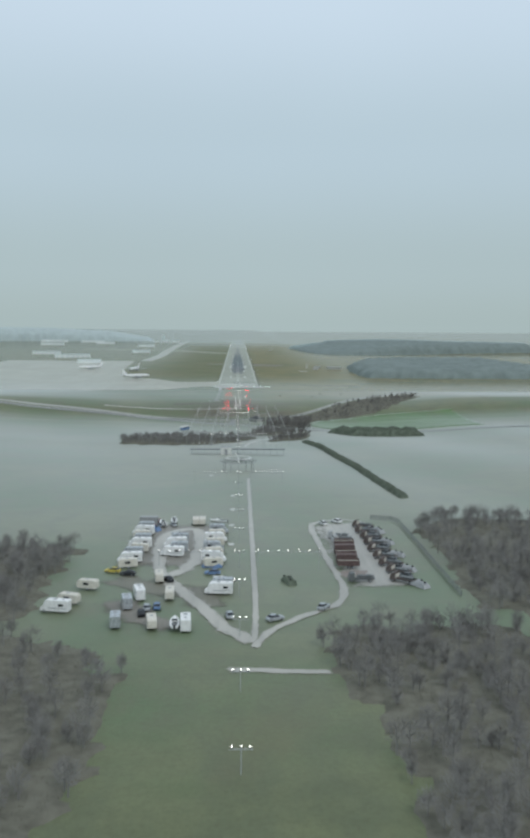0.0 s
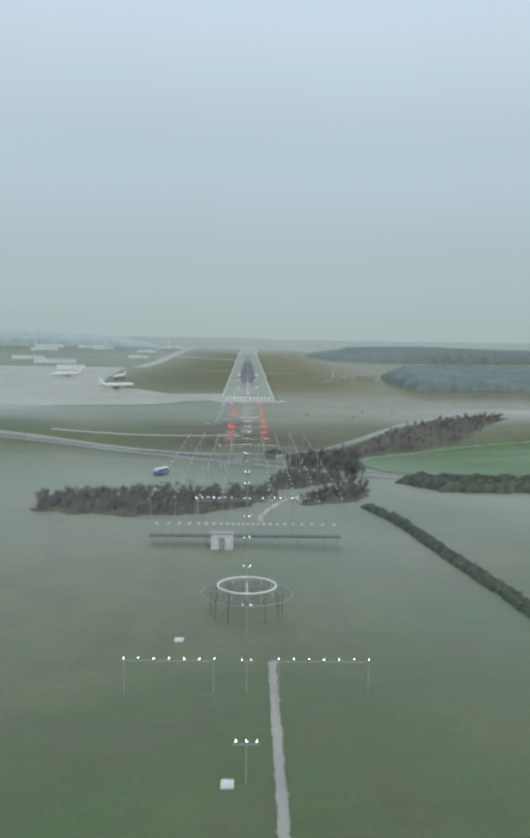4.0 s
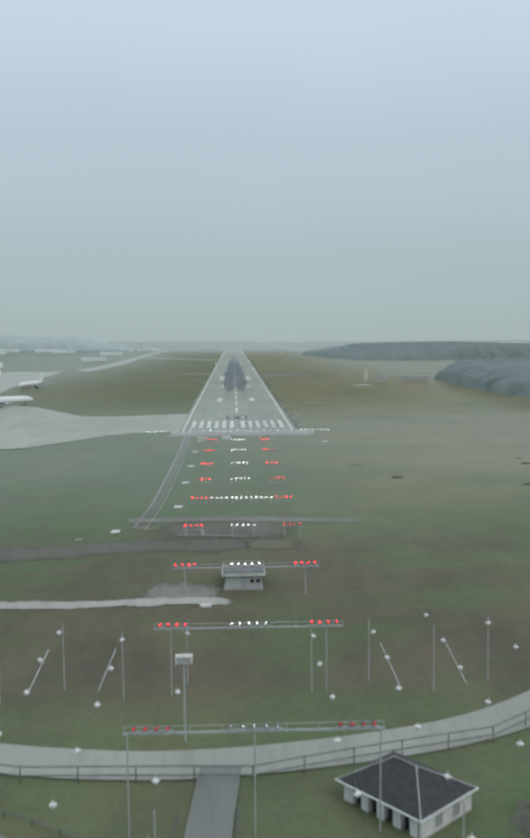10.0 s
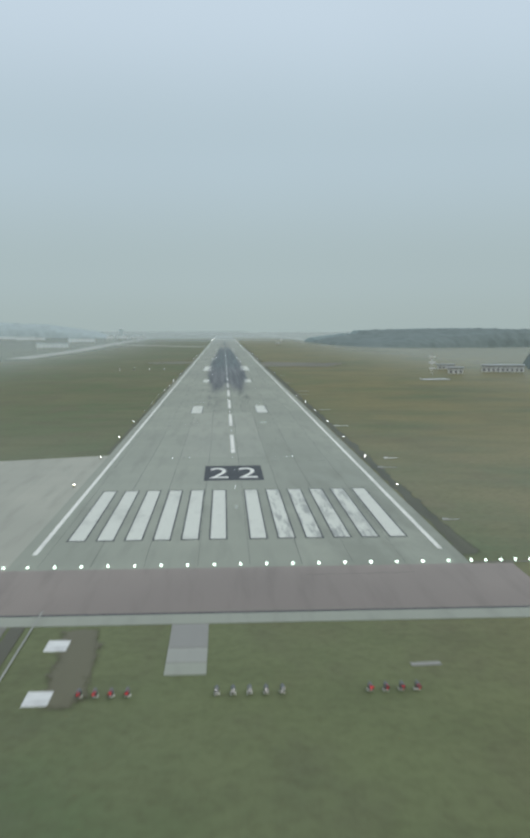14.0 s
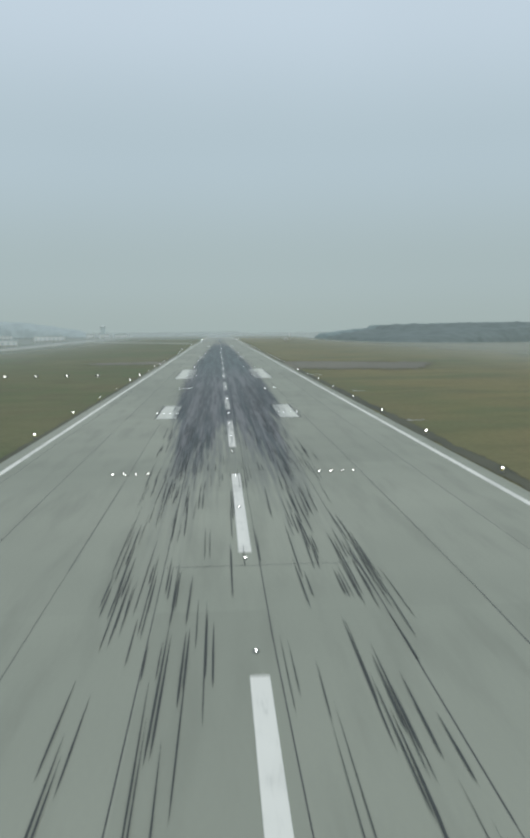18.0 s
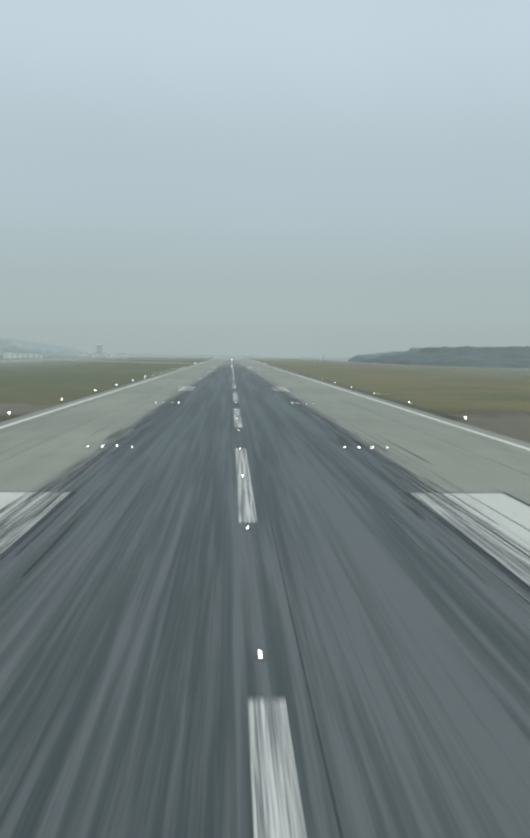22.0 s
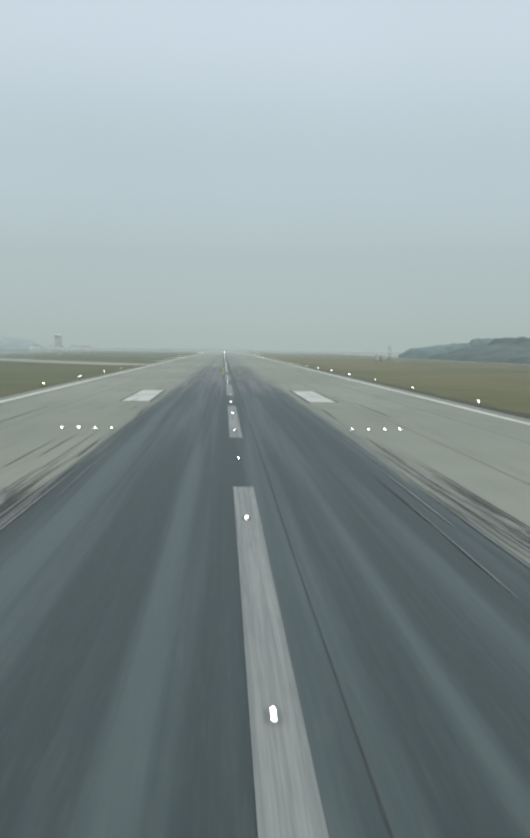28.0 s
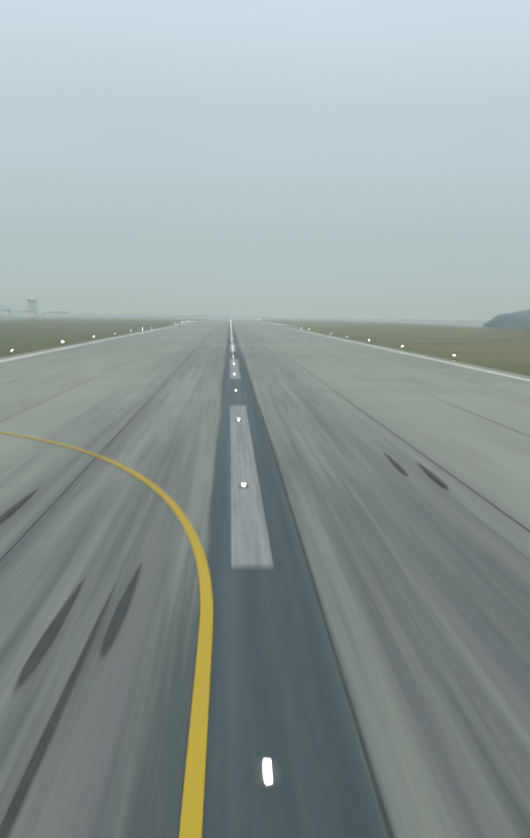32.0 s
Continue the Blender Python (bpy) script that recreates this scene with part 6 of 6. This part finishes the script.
hangar(151, 386, 22, 9, 3.0, -18, "white low building with dark bays", bays=9)
hangar(121, 372, 7.5, 6, 2.6, -10, "small pale service building", bays=3)
hangar(128, 420, 9.5, 5, 2.2, -8, "long low pale service shed", bays=4)
solid("concrete_pad", build((box, -6.5, 6.5, -4, 4, -0.2, 0.12, 0.04)), PALE_STONE, "broad pale concrete pad in the grass beside a mast", "pad", at=(97, 318, -0.02), turn=6)
# Far buildings get the bleached tones in place of real haze.
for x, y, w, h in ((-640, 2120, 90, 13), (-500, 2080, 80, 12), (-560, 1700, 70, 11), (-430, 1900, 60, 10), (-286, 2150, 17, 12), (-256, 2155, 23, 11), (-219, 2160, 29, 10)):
    hangar(x, y, w, 24, h * 0.55, 8, "long pale terminal building, haze in its colour", PALE, 8)
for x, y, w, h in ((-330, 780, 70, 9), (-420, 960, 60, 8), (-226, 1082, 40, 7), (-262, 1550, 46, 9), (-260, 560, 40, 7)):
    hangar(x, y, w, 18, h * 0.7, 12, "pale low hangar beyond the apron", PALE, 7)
tower = thing("control_tower", -270, 2250, 0, 0, "blocky pale control tower, haze in its colour", "tower")
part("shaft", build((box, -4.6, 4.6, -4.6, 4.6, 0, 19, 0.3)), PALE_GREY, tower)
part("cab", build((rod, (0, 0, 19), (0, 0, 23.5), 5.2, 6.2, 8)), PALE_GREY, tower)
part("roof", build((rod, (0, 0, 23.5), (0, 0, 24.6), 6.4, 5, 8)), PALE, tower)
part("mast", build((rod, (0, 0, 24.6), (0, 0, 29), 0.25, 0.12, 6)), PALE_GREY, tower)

glide = thing("glide_path_station", 84, 1256, -0.07, 0, "small pale cabin with a lattice aerial mast", "station")
part("cabin", build((box, -4.5, -0.5, -1.6, 1.6, 0, 2.8, 0.05)), WALL, glide)
part("door", build((box, -3.0, -2.0, -1.66, -1.58, 0.1, 2.2)), GREY, glide)
bm = bmesh.new()
lattice(bm, 2.5, 0, 0, 8.0, 0.5)
part("mast", bm, STEEL, glide)
for z in (2.5, 5.0, 7.5):
    part("aerial", build((box, 1.0, 4.0, -0.7, -0.55, z - 0.25, z + 0.25)), WHITE, glide)
for s in (-1, 1):
    part("fence", build(*[(rod, (-6 + 1.3 * k, 3 * s, 0), (-6 + 1.3 * k, 3 * s, 1.6), 0.05) for k in range(9)], (rod, (-6, 3 * s, 1.5), (4.6, 3 * s, 1.5), 0.04)), STEEL, glide)
mast = thing("aerial_mast", 107, 366, -0.07, 0, "tall slim red and white lattice aerial mast", "mast")
bm = bmesh.new()
lattice(bm, 0, 0, 0, 9.8, 0.5)
part("lattice", bm, WHITE, mast)
for z in (3, 6, 9):
    part("aerial", build((box, -1.8, 1.8, -0.75, -0.6, z - 0.3, z + 0.3)), WHITE, mast)


# ---- trees ----
def tree_faces(verts, faces, x, y, z, high, wide, rng, leaves, size):
    """A tapered trunk, limbs and a ragged crown of small clumps."""
    def limb(a, b, r0, r1):
        i = len(verts)
        way = (b - a).normalized()
        u = way.orthogonal().normalized()
        v = way.cross(u)
        for p, r in ((a, r0), (b, r1)):
            for k in range(4):
                q = p + (u * math.cos(k * math.pi / 2) + v * math.sin(k * math.pi / 2)) * r
                verts.append(tuple(q))
        faces.extend([(i + k, i + (k + 1) % 4, i + 4 + (k + 1) % 4, i + 4 + k) for k in range(4)])
    foot, top = Vector((x, y, z - 0.3)), Vector((x + rng.uniform(-0.3, 0.3), y, z + high * 0.75))
    limb(foot, top, 0.03 * high, 0.008 * high)
    tips = [top]
    for k in range(6):
        a = rng.uniform(0, math.tau)
        p = foot.lerp(top, rng.uniform(0.35, 0.85))
        q = p + Vector((math.cos(a) * wide * 0.4, math.sin(a) * wide * 0.4, high * rng.uniform(0.12, 0.28)))
        limb(p, q, 0.012 * high, 0.004 * high)
        tips.append(q)
    trunk_faces = len(faces)
    for k in range(leaves):
        c = rng.choice(tips)
        d = Vector((rng.gauss(0, 1), rng.gauss(0, 1), rng.gauss(0, 0.9))).normalized() * rng.uniform(0.2, 1.0) * wide * 0.32
        p = c + d
        u = Vector((rng.gauss(0, 1), rng.gauss(0, 1), rng.gauss(0, 1))).normalized()
        v = u.orthogonal().normalized() * size * rng.uniform(0.5, 1.2)
        u = u * size * rng.uniform(0.5, 1.2)
        i = len(verts)
        verts.extend([tuple(p - u), tuple(p + v), tuple(p + u), tuple(p - v)])
        faces.append((i, i + 1, i + 2, i + 3))
    return trunk_faces


def scatter(corners, count, seed):
    rng = random.Random(seed)
    got = []
    xs, ys = [c[0] for c in corners], [c[1] for c in corners]
    while len(got) < count:
        x, y = rng.uniform(min(xs), max(xs)), rng.uniform(min(ys), max(ys))
        inside = False
        for (ax, ay), (bx, by) in zip(corners, corners[1:] + corners[:1]):
            if (ay > y) != (by > y) and x < (bx - ax) * (y - ay) / (by - ay) + ax:
                inside = not inside
        if inside:
            got.append((x, y))
    return got


def inside_of(corners, x, y):
    odd = False
    for (ax, ay), (bx, by) in zip(corners, corners[1:] + corners[:1]):
        if (ay > y) != (by > y) and x < (bx - ax) * (y - ay) / (by - ay) + ax:
            odd = not odd
    return odd


def canopy(name, corners, high, cell, per, size, seed, m, label, category="wood", slim=0.12, rough=0.5, edge=4.0, stray_edge=1.0):
    """A dense mass of crowns: a lumpy top that falls to the ground at its edge, bristling with twigs; high may be a function of x and y."""
    rng = random.Random(seed)
    tall = high if callable(high) else (lambda x, y: high)
    xs, ys = [c[0] for c in corners], [c[1] for c in corners]
    rim = int(0.6 * edge * stray_edge / cell) + 1
    nx, ny = int((max(xs) - min(xs)) / cell) + 2 * rim + 1, int((max(ys) - min(ys)) / cell) + 2 * rim + 1
    verts, faces, isin = [], [], []
    for j in range(ny):
        for i in range(nx):
            stray = 0.3 if cell < 4 else 0.12
            x, y = min(xs) + (i - rim) * cell + rng.uniform(-stray, stray) * cell, min(ys) + (j - rim) * cell + rng.uniform(-stray, stray) * cell
            bend = edge * stray_edge
            wx, wy = x + bend * 0.7 * noise.noise((x / 7, y / 7, seed + 0.5)), y + bend * 0.9 * noise.noise((x / 7, y / 7, seed + 9.5))
            ok = inside_of(corners, wx, wy)
            deep = sum(inside_of(corners, wx + d * a, wy + d * b) for d in (edge * 0.3, edge * 0.65, edge) for a, b in ((1, 0), (-1, 0), (0, 1), (0, -1), (0.7, 0.7), (-0.7, 0.7), (0.7, -0.7), (-0.7, -0.7))) / 24 if ok else 0
            lump = (1 - rough) + rough * (0.5 + 0.9 * noise.noise((x / cell / 3.1, y / cell / 3.1, seed))) + rng.uniform(-0.2, 0.2) * rough
            verts.append((x, y, ground_z(x, y) + (tall(x, y) * lump * (0.2 + 0.8 * deep * deep) if ok else -0.7)))
            isin.append(ok)
    for j in range(ny - 1):
        for i in range(nx - 1):
            q = (j * nx + i, j * nx + i + 1, (j + 1) * nx + i + 1, (j + 1) * nx + i)
            hits = sum(isin[k] for k in q)
            if not hits:
                continue
            faces.append(q)
            for _ in range(per):
                u, v = rng.random(), rng.random()
                p = (Vector(verts[q[0]]) * (1 - u) + Vector(verts[q[1]]) * u) * (1 - v) + (Vector(verts[q[3]]) * (1 - u) + Vector(verts[q[2]]) * u) * v
                up = Vector((rng.gauss(0, 0.5), rng.gauss(0, 0.5), rng.uniform(0.3, 1.0))).normalized() * size * rng.uniform(0.5, 1.3)
                side = up.orthogonal().normalized()
                side = side * math.cos(u * 9) + up.normalized().cross(side) * math.sin(u * 9)
                side = side * size * slim
                k = len(verts)
                verts.extend([tuple(p - up * 0.4 - side), tuple(p - up * 0.4 + side), tuple(p + up * 0.6 + side * 0.5), tuple(p + up * 0.6 - side * 0.5)])
                faces.append((k, k + 1, k + 2, k + 3))
    data = from_faces(name, verts, faces, m)
    data.polygons.foreach_set("use_smooth", [True] * len(data.polygons))
    return tagged(solid(name, data, m), label, category, kind="stuff")


UNDERGROWTH = plain("dead_undergrowth", (0.165, 0.16, 0.125), 0.95, 0, 0.35, 0.3)
DUSKY_TWIG = plain("dusky_twigs", (0.19, 0.182, 0.168), 0.95, 0, 0.3, 0.3)


def grove(name, corners, count, seed, m, high, twigs, label, size=1.0):
    """Bare trees: tapered trunks, forked limbs and rounded crowns of fine twigs."""
    rng = random.Random(seed)
    verts, faces = [], []
    for x, y in scatter(corners, count, seed):
        h = high * rng.uniform(0.6, 1.2)
        z = ground_z(x, y)
        wide = h * rng.uniform(0.26, 0.4)
        tree_faces(verts, faces, x, y, z, h, wide * 1.6, rng, 0, 0.1)
        core = Vector((x, y, z + h * 0.62))
        for _ in range(twigs):
            out = Vector((rng.gauss(0, 1), rng.gauss(0, 1), rng.gauss(0.25, 0.9))).normalized()
            p = core + Vector((out.x * wide, out.y * wide, out.z * h * 0.38)) * rng.uniform(0.25, 1.0) ** 0.6
            up = (out + Vector((0, 0, 0.7)) + Vector((rng.gauss(0, 0.35), rng.gauss(0, 0.35), rng.gauss(0, 0.3)))).normalized() * size * rng.uniform(0.4, 1.1)
            side = up.orthogonal().normalized() * rng.uniform(0.025, 0.05) * size
            k = len(verts)
            verts.extend([tuple(p - up * 0.5 - side), tuple(p - up * 0.5 + side), tuple(p + up * 0.5)])
            faces.append((k, k + 1, k + 2))
    return tagged(solid(name, from_faces(name, verts, faces, m), m), label, "wood", kind="stuff")


VALLEY_WOOD = [(-75, -436), (-38, -444), (-19, -440), (-1, -421), (12, -393), (15, -385), (10, -375), (-8, -386), (-20, -382), (-38, -387), (-50, -402), (-80, -400)]
ROAD_WOOD = [(25, -270), (34, -263), (58, -258), (62, -262), (56, -280), (54, -296), (46, -312), (36, -309), (24, -300), (20, -288)]
TRACK_WOOD = [(12, -374), (24, -368), (35, -358), (43, -344), (42, -330), (31, -318), (20, -319), (15, -334), (10, -352)]
BANK_WOOD = [(46, -243), (58, -234), (85, -206), (125, -156), (165, -120), (175, -150), (125, -226), (92, -245), (66, -256), (58, -268), (50, -256)]
TRACK_SIDE = [(34, -373), (45, -353), (52, -362), (48, -392), (38, -408), (24, -416), (20, -405)]
for seed, area, count, tall, m, label in ((1, VALLEY_WOOD, 420, 4.6, TWIG, "grove of bare grey-brown trees in the valley"), (12, TRACK_WOOD, 160, 3.6, TWIG, "grove of bare trees beside the farm track"),
                                          (2, ROAD_WOOD, 200, 5.6, DUSKY_TWIG, "grove of dark bare trees beside the main road"), (16, BANK_WOOD, 170, 4.2, DUSKY_TWIG, "belt of dark bare trees below the perimeter road"),
                                          (17, TRACK_SIDE, 90, 3.6, DUSKY_TWIG, "thin grove of bare trees along the farm track")):
    canopy("undergrowth", area, 1.1, 1.4, 8, 0.6, seed, UNDERGROWTH, "dead undergrowth below the " + label.split(" of ")[1], "undergrowth", 0.05, 0.7, 5.0)
    grove("bare_trees", area, count, seed, m, tall, 170, label)
canopy("copse", [(66, -354), (72, -349), (100, -356), (130, -362), (130, -385), (80, -382)], 5.5, 1.6, 16, 0.8, 13, LEAF, "dark dense copse beside the main road", "wood", 0.1, 0.4)
grove("roadside_trees", [(42, -353), (54, -340), (52, -330), (47, -323), (43, -327), (45, -340)], 16, 15, DUSKY_TWIG, 8.5, 420, "tall dark bare trees beside the main road", 1.2)


canopy("bright_meadow", [(60, -270), (67, -258), (90, -248), (118, -237), (190, -222), (190, -325), (120, -335), (84, -324), (66, -314), (60, -301), (58, -285)], 0.35, 1.8, 0, 1.0, 18, LUSH, "bright green meadow between road and trees", "field", 0.1, 0.3, 2.0)


def strip(line, half):
    """The outline of a band along a line."""
    return [(x - half, y - half * 0.6) for x, y in line] + [(x + half, y + half * 0.6) for x, y in reversed(line)]


canopy("hedge", strip([(44, -418), (51, -445), (57, -500), (61.5, -540), (66, -619), (68, -640)], 2.1), 2.1, 0.7, 5, 0.55, 3, LEAF, "dark ragged field hedge", "hedge", 0.1, 0.65, 0.7)
for seed, area, label in ((6, [(-120, -905), (-25, -905), (-22, -830), (-40, -812), (-70, -800), (-120, -800)], "wood of bare trees round the yards"),
                          (9, [(16, -814), (30, -802), (60, -800), (80, -842), (70, -905), (26, -905), (22, -846)], "wood of bare trees beside the lane"),
                          (7, [(58, -790), (110, -800), (120, -690), (75, -680), (60, -700), (60, -770)], "wood of bare trees behind the gravel yard"),
                          (8, [(-50, -800), (-48, -730), (-110, -720), (-120, -790)], "wood of bare trees behind the caravan yard")):
    canopy("undergrowth", area, 1.2, 2.0, 6, 0.7, seed, UNDERGROWTH, "dead undergrowth below the " + label.split(" of ")[1], "undergrowth", 0.05, 0.7, 8.0)
    grove("bare_wood", area, 330, seed, TWIG, 6.0, 170, label, 1.3)


def ridge(x, y):
    """The wood's height over the falling land: its skyline climbs away from the runway with one notch."""
    top = float(np.interp(x, [147, 155, 200, 258, 268, 420, 520, 600, 650, 720, 900], [5.5, 8.0, 10.8, 13.8, 18.8, 21.5, 22, 19.5, 17.5, 16, 14]))
    return top * float(np.interp(y, [1080, 1300, 1640], [0.25, 0.5, 1.0])) - ground_z(x, y)


def left_ridge(x, y):
    """A wooded hill that falls towards the runway."""
    return float(np.interp(x, [-1100, -700, -480, -335, -310], [50, 46, 36, 15, 3]))


# The haze over these woods is only in their leaf colour.
canopy("far_wood", [(145, 1502), (160, 1494), (215, 1570), (262, 1690), (272, 1712), (420, 1735), (600, 1720), (900, 1700), (900, 1860), (420, 1850), (312, 1792), (262, 1745), (195, 1625), (148, 1535)], ridge, 3.0, 0, 3.4, 9, FAR_LEAF, "long grey wood rising along the skyline, haze in its colour", "wood", 0.4, 0.07, 7.0, 0.35)
canopy("far_wood", [(160, 1480), (172, 1300), (203, 1120), (300, 1190), (405, 1330), (600, 1490), (900, 1640), (900, 1720), (600, 1735), (420, 1745), (275, 1725), (258, 1690), (215, 1575)], ridge, 6.0, 0, 5.0, 21, GREY_LEAF, "grey wood falling towards the airfield, haze in its colour", "wood", 0.35, 0.1, 22.0, 0.35)
canopy("far_wood", [(176, 165), (170, 230), (170, 330), (177, 410), (212, 520), (300, 600), (450, 600), (450, 160)], 13.5, 3.6, 0, 2.6, 10, GREY_LEAF, "grey wood beside the service buildings, haze in its colour", "wood", 0.3, 0.22, 14.0, 0.4)
canopy("far_wood", [(-1100, 2230), (-700, 2250), (-480, 2290), (-310, 2330), (-310, 2400), (-500, 2500), (-1100, 2560)], left_ridge, 6.0, 0, 5.0, 11, HAZE_LEAF, "wooded hill beyond the terminal, haze in its colour", "wood", 0.4, 0.12, 30.0, 0.3)
SCRUB = plain("brown_scrub", (0.15, 0.15, 0.1), 0.95, 0, 0.35, 0.3)
rng = random.Random(5)
for k in range(5):
    x, y, r = rng.uniform(40, 110), rng.uniform(-150, -80), rng.uniform(0.6, 1.3)
    canopy("low_bush", [(x + r * 1.6 * math.cos(math.tau * i / 7), y + r * math.sin(math.tau * i / 7)) for i in range(7)], 0.35, 0.5, 12, 0.3, 60 + k, SCRUB, "low brown bush in rough grass", "bush", 0.1, 0.4, 0.5)
